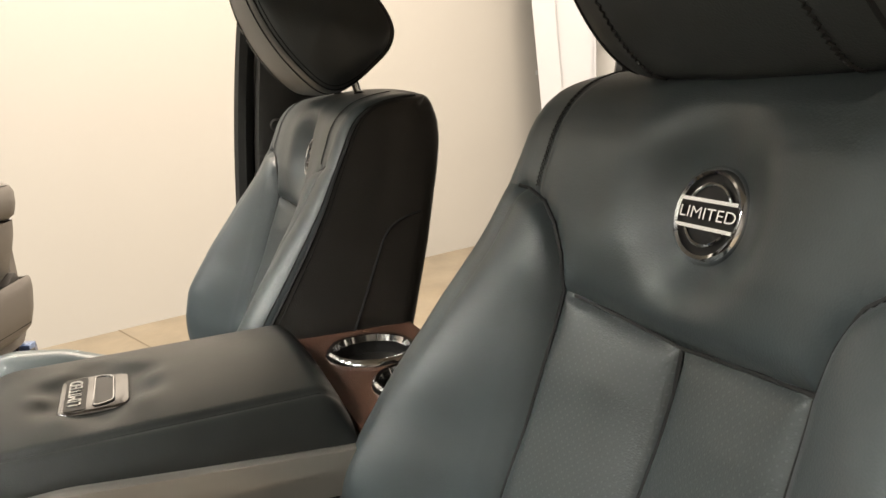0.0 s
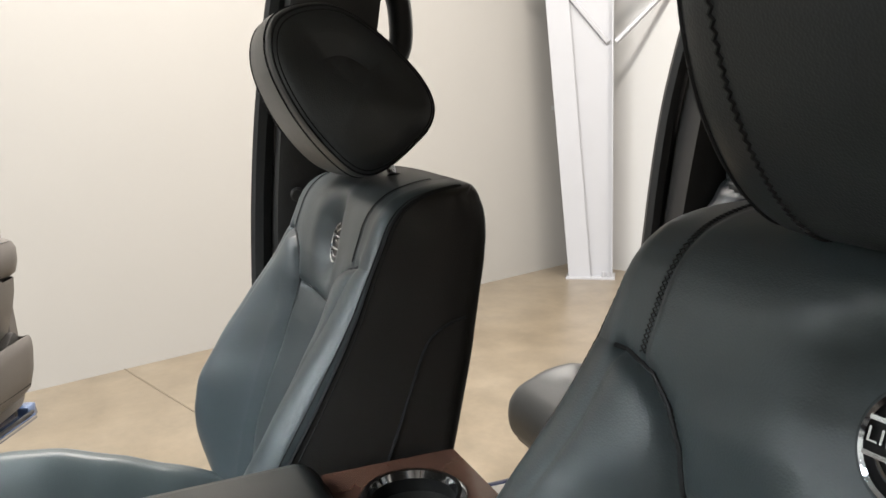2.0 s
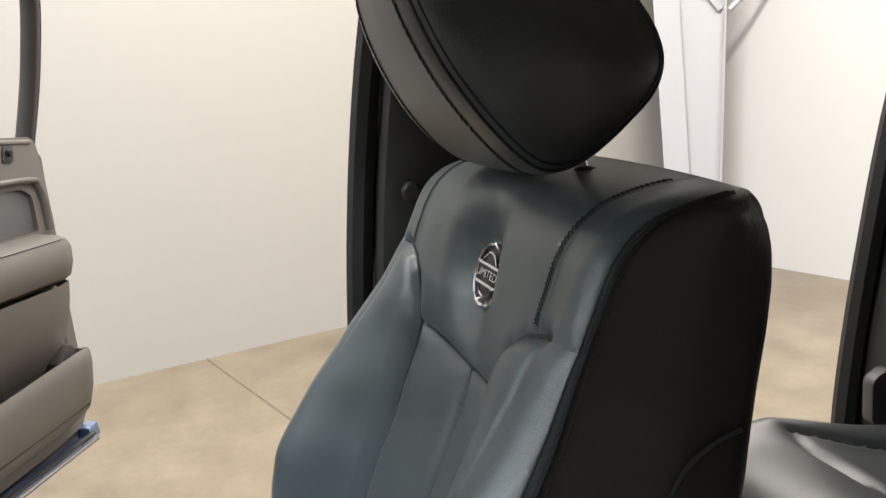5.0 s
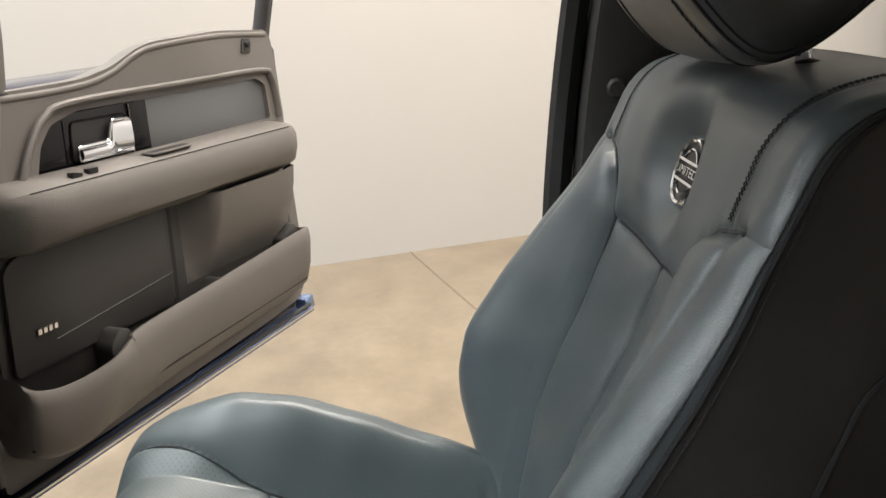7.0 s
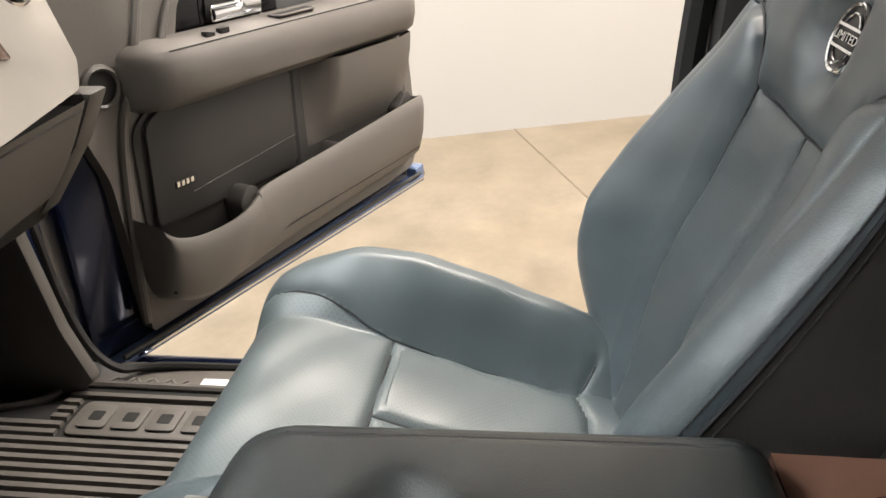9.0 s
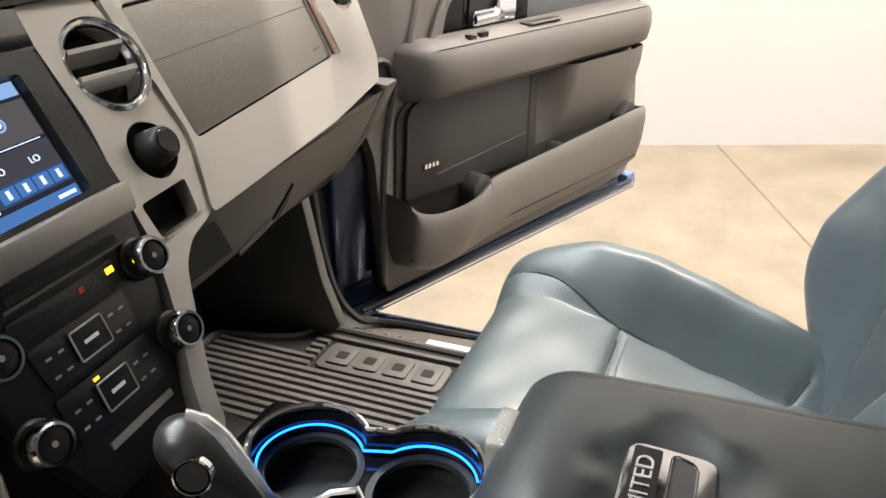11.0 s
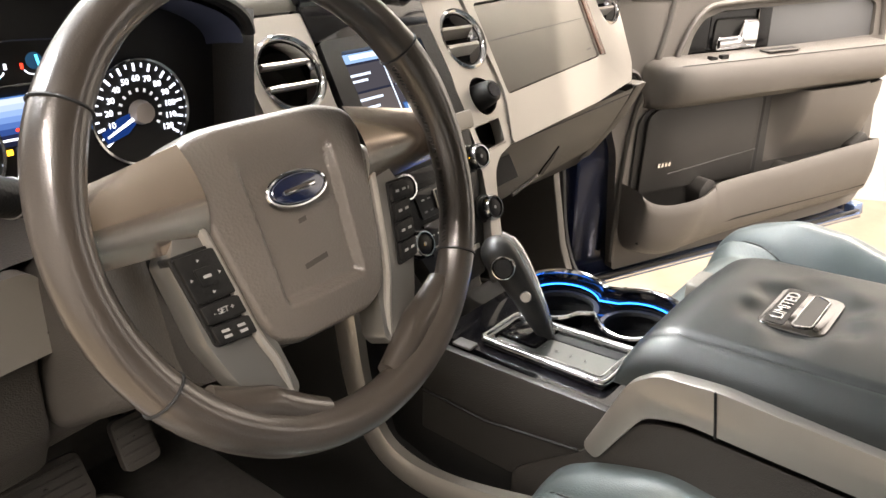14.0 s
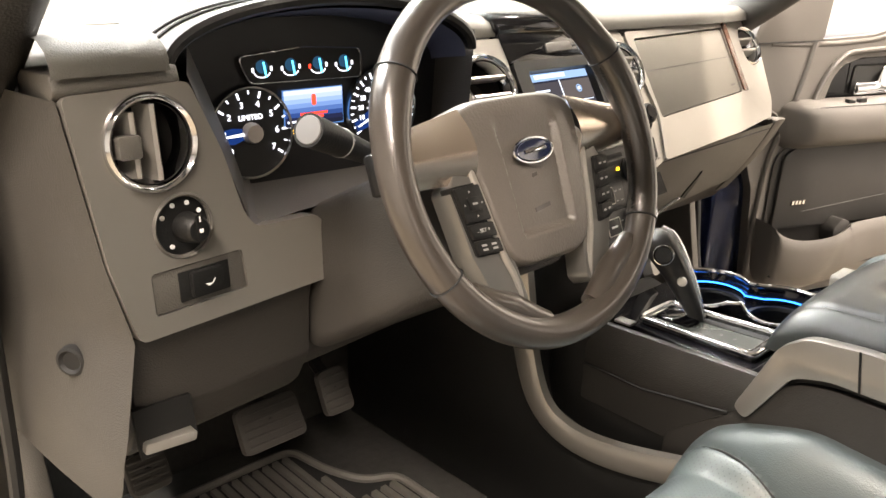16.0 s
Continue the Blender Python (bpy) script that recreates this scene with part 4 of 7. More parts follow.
def bench_back(a, b, x0, x1):
    """The backrest's padded face: a centre panel pair in a rounded seam, bolsters and a yoke over them."""
    m, half = (x0 + x1) / 2, (x1 - x0) / 2
    w = half * np.interp(b, [0, 0.06, 0.11, 0.18, 0.24, 0.37, 0.6, 0.79, 0.89, 0.95, 1.0], [0.60, 0.72, 0.84, 0.95, 0.99, 1.0, 0.90, 0.80, 0.78, 0.72, 0.58])
    u = (2 * a - 1) * w
    au = abs(u)
    k = half / 0.32
    inner = [(0.133 * k, 0.71), (0.148 * k, 0.55), (0.164 * k, 0.41), (0.165 * k, 0.25), (0.155 * k, 0.205), (0.132 * k, 0.185), (0.06 * k, 0.17), (0, 0.17)]
    seams = [inner, [(0.133 * k, 0.71), (0.19 * k, 0.74), (0.262 * k, 0.79)], [(0, 0.70), (0.133 * k, 0.71)], [(0, 0.17), (0, 0.70)], [(0.145 * k, 0.195), (0.18 * k, 0.09)], [(0.213 * k, 0.775), (0.213 * k, 0.95)]]
    gap = float(seam_gap(np.array(au), np.array(b * 0.67), [[(p, q * 0.67) for p, q in line] for line in seams]))
    side = np.interp(b, [0.1, 0.25, 0.41, 0.71], [0.14 * k, 0.165 * k, 0.164 * k, 0.133 * k])
    e, top, bottom = edge_round(w - au, 0.075), edge_round(1 - b, 0.09), edge_round(b, 0.07)
    y = -1.12 - 0.20 * b - 0.085 * (1 - e) - 0.06 * (1 - top) - 0.04 * (1 - bottom)
    if b < 0.76:
        y += 0.034 * max(0.0, math.sin(min(max((au - side) / (w - side), 0), 1) * math.pi)) ** 0.8 * min(1, (0.78 - b) / 0.12)
    if 0.17 < b < 0.71 and au < side:
        y += 0.012 * max(0.0, math.sin(au / side * math.pi)) ** 0.6 * max(0.0, math.sin((b - 0.17) / 0.54 * math.pi)) ** 0.4
    if b > 0.70:
        y += 0.016 * max(0.0, math.sin((b - 0.70) / 0.30 * math.pi)) ** 0.7
    if b < 0.17:
        y += 0.016 * math.sin(b / 0.17 * math.pi)
    return (m + u, y - 0.012 * math.exp(-gap / 0.006), 1.185 + 0.64 * b)


for x0, x1, p0, p1 in ((0.29, 0.875, 0.285, 0.915), (-0.29, 0.285, -0.28, 0.28), (-0.875, -0.295, -0.915, -0.285)):
    part("bench_cushion", sheet(lambda a, b, p=x0, q=x1: bench_cushion(p + (q - p) * a, b, p, q), 90, 110), LEATHER_BENCH, bench)
    part("bench_backrest", sheet(lambda a, b, p=p0, q=p1: bench_back(a, b, p, q), 120, 110), LEATHER_BENCH, bench)
    for xe in (p0 + 0.045, p1 - 0.045):
        part("backrest_side", prism([(-1.205, 1.24), (-1.375, 1.72), (-1.52, 1.76), (-1.40, 1.20)], xe - 0.012, xe + 0.012, along_x, 0.01), LEATHER_SIDE, bench)
    hx = (p0 + p1) / 2
    h = part("bench_headrest", box(hx - 0.155, hx + 0.155, -1.435, -1.33, 1.835, 2.05, 0.045, 5), LEATHER_SIDE, bench)
    for s in (-0.06, 0.06):
        part("headrest_post", tube([(hx + s, -1.385, 1.76), (hx + s, -1.385, 1.87)], 0.006, 8), CHROME, h)
part("bench_frame", box(-0.84, 0.84, -1.5, -1.15, 0.968, 1.17, 0.02), CARPET, bench)
part("hinge_lug", prism(rounded2([(-1.125, 1.20), (-1.12, 1.29), (-1.16, 1.31), (-1.21, 1.28), (-1.22, 1.20)], 0.015), 0.880, 0.905, along_x, 0.006), LOWER, bench, "grey plastic hinge cover")
for x in (0.62, 0.40):
    part("belt_buckle", box(x - 0.03, x + 0.03, -1.135, -1.115, 1.20, 1.235, 0.006), BLACK, bench)

# ---- passenger door, swung open ----
D_H = Vector((0.95, 0.82, 0))
D_A = Vector((0.918, -0.397, 0))
D_N = Vector((-0.397, -0.918, 0))


def on_door(s, z, o):
    """s along the door from its hinge, z up, o metres proud of the panel."""
    return D_H + D_A * s + D_N * o + Vector((0, 0, z))


def door_poly(poly, a, b, r=0.0, seg=2):
    return prism(poly, a, b, on_door, r, seg)


door = thing("passenger_door", "open truck door with grey-brown trim and dark blue edge", "car door", (1.45, 0.6, 0.95))
outline = [(0.055, 1.0), (0.048, 1.15), (0.040, 1.32), (0.005, 1.42), (-0.02, 1.49), (-0.015, 1.62), (0.02, 1.72), (0.217, 1.705), (0.38, 1.712), (0.46, 1.73), (0.53, 1.76), (0.58, 1.772), (0.80, 1.786), (0.985, 1.782), (1.005, 1.765), (1.02, 1.70), (1.035, 1.55), (1.045, 1.38), (1.062, 1.2), (1.06, 1.06), (1.035, 1.025), (0.9, 1.012), (0.3, 0.995), (0.06, 0.99)]
win = rounded2([(0.245, 1.545), (0.262, 1.60), (0.292, 1.637), (0.355, 1.655), (0.93, 1.663), (0.965, 1.645), (0.975, 1.555)], 0.012, 3)
part("trim_panel", plate(rounded2(outline, 0.02, 3), [win], lambda p, q, w: on_door(p, q, -w), 0.03), DOORP, door)
# raised border round the upper insert
loop = smooth_path([on_door(s, z, 0.006) for s, z in [(0.205, 1.545), (0.235, 1.605), (0.275, 1.652), (0.345, 1.672), (0.65, 1.678), (0.935, 1.682), (0.985, 1.662), (1.003, 1.60), (1.008, 1.556)]], 6)
part("insert_border", tube(loop, 0.011, 10, flat=0.7), DOORP, door)
part("top_roll", tube(smooth_path([on_door(s, z - 0.012, -0.004) for s, z in [(0.05, 1.71), (0.217, 1.705), (0.38, 1.712), (0.46, 1.73), (0.53, 1.76), (0.60, 1.774), (0.80, 1.786), (0.985, 1.782)]], 5), 0.008, 10), DOORP, door)
part("gloss_insert", door_poly([(0.238, 1.53), (0.262, 1.60), (0.292, 1.637), (0.355, 1.652), (0.507, 1.658), (0.503, 1.53)], -0.018, -0.010, 0.002), material("insert_black", (0.004, 0.004, 0.0045), 0.22, vary=0.1, spec=0.25), door, "glossy black trim insert")
part("satin_insert", door_poly([(0.510, 1.53), (0.513, 1.658), (0.93, 1.664), (0.965, 1.648), (0.975, 1.53)], -0.018, -0.009, 0.002), material("grey_insert", (0.085, 0.088, 0.092), 0.22, vary=0.04, coat=0.3), door, "dark grey glossy trim insert")
part("gloss_block", door_poly([(0.494, 1.54), (0.496, 1.652), (0.543, 1.654), (0.543, 1.545)], -0.012, -0.006, 0.001), bpy.data.materials["insert_black"], door)
part("insert_joint", tube([on_door(0.322, 1.545, -0.0095), on_door(0.326, 1.640, -0.0095)], 0.0012, 5), PIANO, door)
part("insert_joint", tube([on_door(0.4925, 1.545, -0.0065), on_door(0.4945, 1.652, -0.0065)], 0.0012, 5), SATIN, door)
# inner handle
hnd = part("inside_handle", door_poly(rounded2([(0.334, 1.556), (0.343, 1.634), (0.484, 1.634), (0.484, 1.553)], 0.010), -0.012, -0.0085, 0.001), DARKHOLE, door, "chrome pull handle in a black recess")
part("recess_rim", tube([on_door(p, q, -0.008) for p, q in rounded2([(0.334, 1.556), (0.343, 1.634), (0.484, 1.634), (0.484, 1.553)], 0.012)], 0.0022, 6, True), bpy.data.materials["insert_black"], hnd)


def handle_face(p, q, w):
    """The pull dips towards its middle and stands out at its free end."""
    return on_door(p, q, w - 0.006 * math.sin(min(1, max(0, (p - 0.344) / 0.135)) * math.pi))


bm = bmesh.new()
grid = []
for i in range(19):
    p = 0.343 + 0.136 * i / 18
    top = 1.584 + 0.042 * min(1, max(0, (p - 0.418) / 0.016)) ** 2
    col = []
    for k in range(9):
        q = k / 8
        z = 1.559 + (top - 1.559) * q
        edge = min(q, 1 - q) * 2
        out = 0.004 + 0.011 * math.sqrt(max(0, 1 - (1 - edge) ** 2)) - (0.004 * math.sin(q * math.pi) if p > 0.43 else 0)
        col.append(bm.verts.new(handle_face(p, z, out)))
    grid.append(col)
for p, q in zip(grid, grid[1:]):
    for k in range(8):
        bm.faces.new((p[k], p[k + 1], q[k + 1], q[k]))
part("handle_lever", bm, CHROME, hnd)
part("handle_edge", tube([on_door(p, q, 0.004) for p, q in rounded2([(0.343, 1.559), (0.344, 1.586), (0.418, 1.587), (0.432, 1.626), (0.477, 1.625), (0.479, 1.560)], 0.004)], 0.0034, 8, True), CHROME, hnd)
# armrest
sec = [(0.0, 1.552), (0.055, 1.548), (0.078, 1.541), (0.090, 1.522), (0.090, 1.485), (0.080, 1.450), (0.055, 1.432), (0.0, 1.420)]
bm = bmesh.new()
rings = []
for s, k in [(0.105, 0.25), (0.112, 0.55), (0.13, 0.85), (0.16, 1.0), (0.5, 1.0), (0.93, 1.0), (0.965, 0.93), (0.985, 0.75), (0.995, 0.4)]:
    cz = 1.49
    rings.append([bm.verts.new(on_door(s, cz + (z - cz) * (0.55 + 0.45 * k), o * k)) for o, z in sec])
for a, b in zip(rings, rings[1:]):
    for i in range(len(sec) - 1):
        bm.faces.new((a[i], a[i + 1], b[i + 1], b[i]))
bm.faces.new(rings[0]); bm.faces.new(rings[-1][::-1])
arm = part("armrest", bm, DOORP, door)
part("armrest_seam", tube([on_door(s, 1.5405, 0.0795) for s in np.linspace(0.16, 0.94, 12)], 0.0013, 5), THREAD, arm)
part("pull_cup", prism(rounded2([(0.47, 0.034), (0.585, 0.034), (0.585, 0.064), (0.47, 0.064)], 0.008), 1.5465, 1.553, lambda p, q, w: on_door(p, w, q)), DARKHOLE, arm, "recessed pull cup")
part("pull_cup_rim", tube([on_door(p, 1.5525, q) for p, q in rounded2([(0.468, 0.032), (0.587, 0.032), (0.587, 0.066), (0.468, 0.066)], 0.010)], 0.0025, 6, True), DOORP, arm)
for s0 in (0.262, 0.300):
    part("window_switch", prism(rounded2([(s0, 0.052), (s0 + 0.026, 0.052), (s0 + 0.026, 0.066), (s0, 0.066)], 0.004), 1.538, 1.551, lambda p, q, w: on_door(p, w + 0.004 * ((p - 0.28) % 0.05 > 0.016), q)), BLACK, arm)
    part("switch_tip", prism([(s0 + 0.004, 0.054), (s0 + 0.010, 0.054), (s0 + 0.010, 0.064), (s0 + 0.004, 0.064)], 1.550, 1.5535, lambda p, q, w: on_door(p, w, q)), CHROME, arm)
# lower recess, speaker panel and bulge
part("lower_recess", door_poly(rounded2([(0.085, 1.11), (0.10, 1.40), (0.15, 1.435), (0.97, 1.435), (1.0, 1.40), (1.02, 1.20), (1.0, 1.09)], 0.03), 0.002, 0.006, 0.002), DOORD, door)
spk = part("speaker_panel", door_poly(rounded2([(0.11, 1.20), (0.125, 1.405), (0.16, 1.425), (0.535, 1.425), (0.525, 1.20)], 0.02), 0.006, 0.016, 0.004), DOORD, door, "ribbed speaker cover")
for k in range(8):
    zz = 1.245 + 0.0
    part("speaker_crease", tube([on_door(0.205 + k * 0.04, zz + 0.0035 * k, 0.017), on_door(0.248 + k * 0.04, zz + 0.0035 * (k + 1), 0.017)], 0.0018, 5), DOORD, spk)
part("badge_bar", door_poly([(0.165, 1.266), (0.167, 1.278), (0.215, 1.280), (0.213, 1.268)], 0.016, 0.0185), DOORD, spk)
for k in range(4):
    s0 = 0.1675 + k * 0.0118
    part("badge_mark", door_poly([(s0, 1.2675), (s0 + 0.001, 1.2775), (s0 + 0.0085, 1.278), (s0 + 0.0075, 1.268)], 0.0185, 0.0196), CHROME, spk)
bm = bmesh.new()
rings = []
for s, k in [(0.578, 0.0), (0.600, 0.25), (0.622, 0.72), (0.636, 0.93), (0.652, 1.0), (0.9, 1.0), (0.965, 0.8), (0.99, 0.1)]:
    rings.append([bm.verts.new(on_door(s, z, 0.006 + o * k)) for z, o in [(1.435, 0.075), (1.39, 0.070), (1.34, 0.055), (1.29, 0.035), (1.25, 0.012), (1.225, 0.0)]])
for a, b in zip(rings, rings[1:]):
    for i in range(5):
        bm.faces.new((a[i], a[i + 1], b[i + 1], b[i]))
part("lower_bulge", bm, DOORP, door)
part("panel_gap", door_poly([(0.531, 1.20), (0.541, 1.43), (0.552, 1.43), (0.545, 1.20)], 0.006, 0.009), DARKHOLE, door)
# map pocket
rim = [(0.058, 1.225), (0.085, 1.192), (0.16, 1.172), (0.28, 1.173), (0.325, 1.185), (0.36, 1.20), (0.60, 1.215), (0.96, 1.24), (0.992, 1.235)]


def pocket_wall():
    bm = bmesh.new()
    top = smooth_path([(s, z, 0) for s, z in rim], 4)
    n = len(top)
    botp = smooth_path([(s, z, 0) for s, z in [(0.060, 1.11), (0.085, 1.055), (0.16, 1.025), (0.28, 1.022), (0.40, 1.030), (0.60, 1.038), (0.96, 1.055), (1.005, 1.075)]], 8)
    g = []
    for i in range(n):
        j = min(int(i * (len(botp) - 1) / (n - 1)), len(botp) - 1)
        a, b = top[i], botp[j]
        e = min(i, n - 1 - i) / 3
        e = math.sqrt(max(0, 1 - (1 - min(e, 1)) ** 2))
        wide = 0.078 + (0.022 * math.exp(-((a.x - 0.17) / 0.13) ** 4))
        col = []
        for k, (t, o) in enumerate([(0.0, wide - 0.020), (-0.012, wide - 0.016), (-0.016, wide - 0.006), (-0.006, wide), (0.12, wide + 0.002), (0.5, wide - 0.006), (0.8, wide - 0.022), (0.93, wide - 0.045), (1.0, 0.004)]):
            if t <= 0:
                col.append(bm.verts.new(on_door(a.x, a.y - t, 0.006 + (o - 0.006) * e)))
            else:
                col.append(bm.verts.new(on_door(a.x + (b.x - a.x) * t, a.y + (b.y - a.y) * t, 0.006 + (o - 0.006) * e)))
        col.insert(0, bm.verts.new(on_door(a.x, a.y - 0.09, 0.006 + (wide - 0.026) * e)))
        g.append(col)
    for a, b in zip(g, g[1:]):
        for k in range(len(a) - 1):
            bm.faces.new((a[k], a[k + 1], b[k + 1], b[k]))
    return bm


mp = part("map_pocket", pocket_wall(), DOORP, door, "moulded map pocket with bottle holder")
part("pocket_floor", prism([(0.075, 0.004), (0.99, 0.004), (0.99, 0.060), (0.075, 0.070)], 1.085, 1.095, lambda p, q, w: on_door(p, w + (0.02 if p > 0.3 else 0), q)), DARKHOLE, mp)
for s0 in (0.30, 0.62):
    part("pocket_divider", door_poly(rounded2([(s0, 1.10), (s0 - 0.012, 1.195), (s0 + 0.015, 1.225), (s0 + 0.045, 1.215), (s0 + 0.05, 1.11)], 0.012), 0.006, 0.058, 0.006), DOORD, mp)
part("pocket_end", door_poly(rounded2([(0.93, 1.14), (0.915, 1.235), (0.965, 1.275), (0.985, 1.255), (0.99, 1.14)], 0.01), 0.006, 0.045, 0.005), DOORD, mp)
# lock button, demister hole
lk = part("lock_escutcheon", door_poly(rounded2([(0.878, 1.728), (0.885, 1.765), (0.918, 1.767), (0.915, 1.728)], 0.008), 0.0, 0.004, 0.001), DOORD, door)
part("lock_button", lathe([(0, 0.010), (0.006, 0.010), (0.008, 0.006), (0.008, 0)], on_door(0.898, 1.75, 0.004), D_N, 16), DARKHOLE, lk)
part("demister_ring", lathe([(0.030, -0.004), (0.030, 0.006), (0.034, 0.010), (0.040, 0.006), (0.042, -0.002)], on_door(0.062, 1.490, 0.0), D_N, 32), LOWER, door)
part("demister_duct", lathe([(0.0, 0.001), (0.030, 0.001), (0.030, 0.004)], on_door(0.062, 1.490, 0.001), D_N, 28), DARKHOLE, door)
part("front_flange", tube(smooth_path([on_door(s, z, 0.003) for s, z in [(0.19, 1.70), (0.165, 1.60), (0.128, 1.50), (0.085, 1.40), (0.062, 1.25), (0.05, 1.12), (0.045, 1.02)]], 6), 0.009, 8), DOORP, door)
# painted shell and window frame
part("door_shell", door_poly([(-0.06, 0.955), (-0.06, 1.70), (1.075, 1.74), (1.085, 1.4), (1.095, 1.1), (1.085, 0.965)], -0.17, -0.031, 0.015), BLUE, door, "dark blue painted door shell")
part("bottom_lip", door_poly([(-0.05, 0.958), (-0.05, 0.972), (1.075, 0.985), (1.085, 0.965)], -0.03, 0.012, 0.003), bpy.data.materials.get("light_blue_edge") or material("light_blue_edge", (0.13, 0.19, 0.33), 0.2, 0.5, coat=0.8), door)
part("weather_strip", tube([on_door(-0.03, 0.982, 0.012), on_door(0.5, 0.985, 0.012), on_door(1.06, 0.994, 0.012)], 0.006, 8), RUBBERSEAL, door)
part("bright_strip", door_poly([(0.0, 0.966), (0.0, 0.971), (1.075, 0.980), (1.075, 0.974)], 0.012, 0.015), CHROME, door, "bright metal strip")
part("latch", lathe([(0, 0.01), (0.006, 0.01), (0.008, 0)], on_door(1.05, 1.50, -0.01), D_A, 12), BLACK, door)
part("corner_cap", door_poly([(1.045, 0.965), (1.05, 1.01), (1.09, 1.015), (1.10, 0.975)], -0.03, 0.006, 0.004), bpy.data.materials["light_blue_edge"], door)
fr = smooth_path([on_door(1.038, 1.72, -0.065), on_door(1.032, 1.95, -0.005), on_door(0.985, 2.16, 0.05), on_door(0.85, 2.25, 0.08), on_door(0.45, 2.15, 0.05), on_door(0.1, 1.9, -0.02), on_door(0.0, 1.72, -0.05)], 8)
part("window_frame", tube(fr, 0.024, 10, flat=0.8), PILLAR, door)
part("outer_frame", tube([p - D_N * 0.02 + D_A * 0.032 for p in fr], 0.020, 10), bpy.data.materials["light_blue_edge"], door)
part("frame_seal", tube([p - D_N * 0.02 + D_A * 0.058 for p in fr], 0.008, 8), RUBBERSEAL, door)
part("sail_panel", door_poly(rounded2([(-0.01, 1.70), (0.213, 1.702), (0.226, 1.79), (0.232, 1.86), (0.15, 1.90), (0.06, 1.83), (0.0, 1.74)], 0.015), -0.03, 0.004, 0.004), DOORP, door, "triangular mirror corner trim")
part("sail_joint", tube([on_door(0.0, 1.700, 0.0045), on_door(0.213, 1.702, 0.0045)], 0.0014, 5), DARKHOLE, door)

# ---- dashboard ----
def face_y(x, z):
    """The dash's face: how far ahead it lies at x across and z up."""
    return 0.605 + 0.07 * x + 0.55 * (z - 1.6) + 0.04 * min(max((x - 0.6) / 0.2, 0), 1)


def left_y(x, z):
    return 0.527 + 0.13 * (x + 0.76) + 0.03 * (z - 1.6)


F_N = Vector((-0.06, -0.875, 0.48)).normalized()
L_N = Vector((0.13, -1, 0.03)).normalized()


def on_face(x, z, w):
    return Vector((x, face_y(x, z), z)) - F_N * w


def on_left(x, z, w):
    return Vector((x, left_y(x, z), z)) - L_N * w


dash = thing("dashboard", "grey-brown truck dashboard with satin silver panels", "dashboard", (0, 0.7, 1.2))


def round_vent(c, n, place, cx, cz, r, slats, parent, tilt=0.0, upright=False):
    """A round air vent: chrome ring, dark bowl, slats."""
    up = Vector((0, 0, 1))
    sx = up.cross(n).normalized()
    sy = n.cross(sx)
    ring = part("air_vent", lathe([(r * 0.86, -0.012), (r * 0.88, 0.0), (r * 0.92, 0.005), (r * 0.99, 0.007), (r * 1.06, 0.004), (r * 1.08, -0.002)], c, n, 44), CHROME, parent, "round air vent with chrome ring")
    part("vent_bowl", lathe([(r * 0.87, 0.0), (r * 0.80, -0.025), (r * 0.55, -0.045), (0, -0.05)], c, n, 32), DARKHOLE, ring)
    part("inner_ring", lathe([(r * 0.86, -0.002), (r * 0.80, -0.008), (r * 0.74, -0.018), (r * 0.78, -0.022)], c, n, 40), CHROME, ring)
    for k in slats:
        h = math.sqrt(max(0.0, (0.80 * r) ** 2 - (k * r) ** 2))
        ctr = c + (sx if upright else sy) * (k * r) - n * 0.010
        d = (sy if upright else sx)
        side = (sx if upright else sy)
        rot = Matrix.Rotation(tilt, 3, d)
        nn, ss = rot @ n, rot @ side
        bm = prism([(-0.011, -0.003), (0.011, -0.003), (0.013, 0), (0.011, 0.003), (-0.011, 0.003)], -h, h, lambda p, q, w: ctr + nn * p + ss * q + d * w)
        part("vent_slat", bm, SATIN, ring)
    return ring


# silver panel round the driver's outer vent, with the headlamp knob and brake switch
lp = [(-0.795, 1.748), (-0.682, 1.752), (-0.655, 1.685), (-0.637, 1.620), (-0.625, 1.604), (-0.548, 1.600), (-0.538, 1.588), (-0.536, 1.525), (-0.76, 1.525), (-0.778, 1.60)]
vent_hole = circle2(-0.724, 1.702, 0.0415, 40)
knob_hole = circle2(-0.704, 1.623, 0.0275, 32)
brk_hole = rounded2([(-0.742, 1.586), (-0.645, 1.586), (-0.642, 1.545), (-0.742, 1.545)], 0.004, 2)
lpn = part("driver_panel", plate(rounded2(lp, 0.008, 3), [vent_hole, knob_hole, brk_hole], on_left, 0.02), PANEL, dash, "satin taupe vent panel")
round_vent(Vector(on_left(-0.724, 1.702, 0)), L_N, on_left, -0.724, 1.702, 0.0415, (-0.42, 0.05), lpn, radians(12), True)
part("vent_tab", prism(rounded2([(-0.758, 1.692), (-0.738, 1.692), (-0.738, 1.712), (-0.758, 1.712)], 0.003), 0.004, -0.010, on_left, 0.002), LOWER, lpn)
kn = part("headlamp_switch", lathe([(0.0275, -0.012), (0.0275, -0.004), (0.022, -0.003), (0, -0.003)], on_left(-0.704, 1.623, 0), L_N, 36), BLACK, lpn, "black round headlamp switch with white marks")
part("switch_ring", lathe([(0.0275, -0.004), (0.028, 0.002), (0.0295, 0.003), (0.031, 0.0)], on_left(-0.704, 1.623, 0), L_N, 36), LOWER, kn)
part("knob", lathe([(0, 0.020), (0.010, 0.020), (0.0125, 0.017), (0.0145, -0.003)], on_left(-0.700, 1.621, 0), L_N, 30), BLACK, kn)
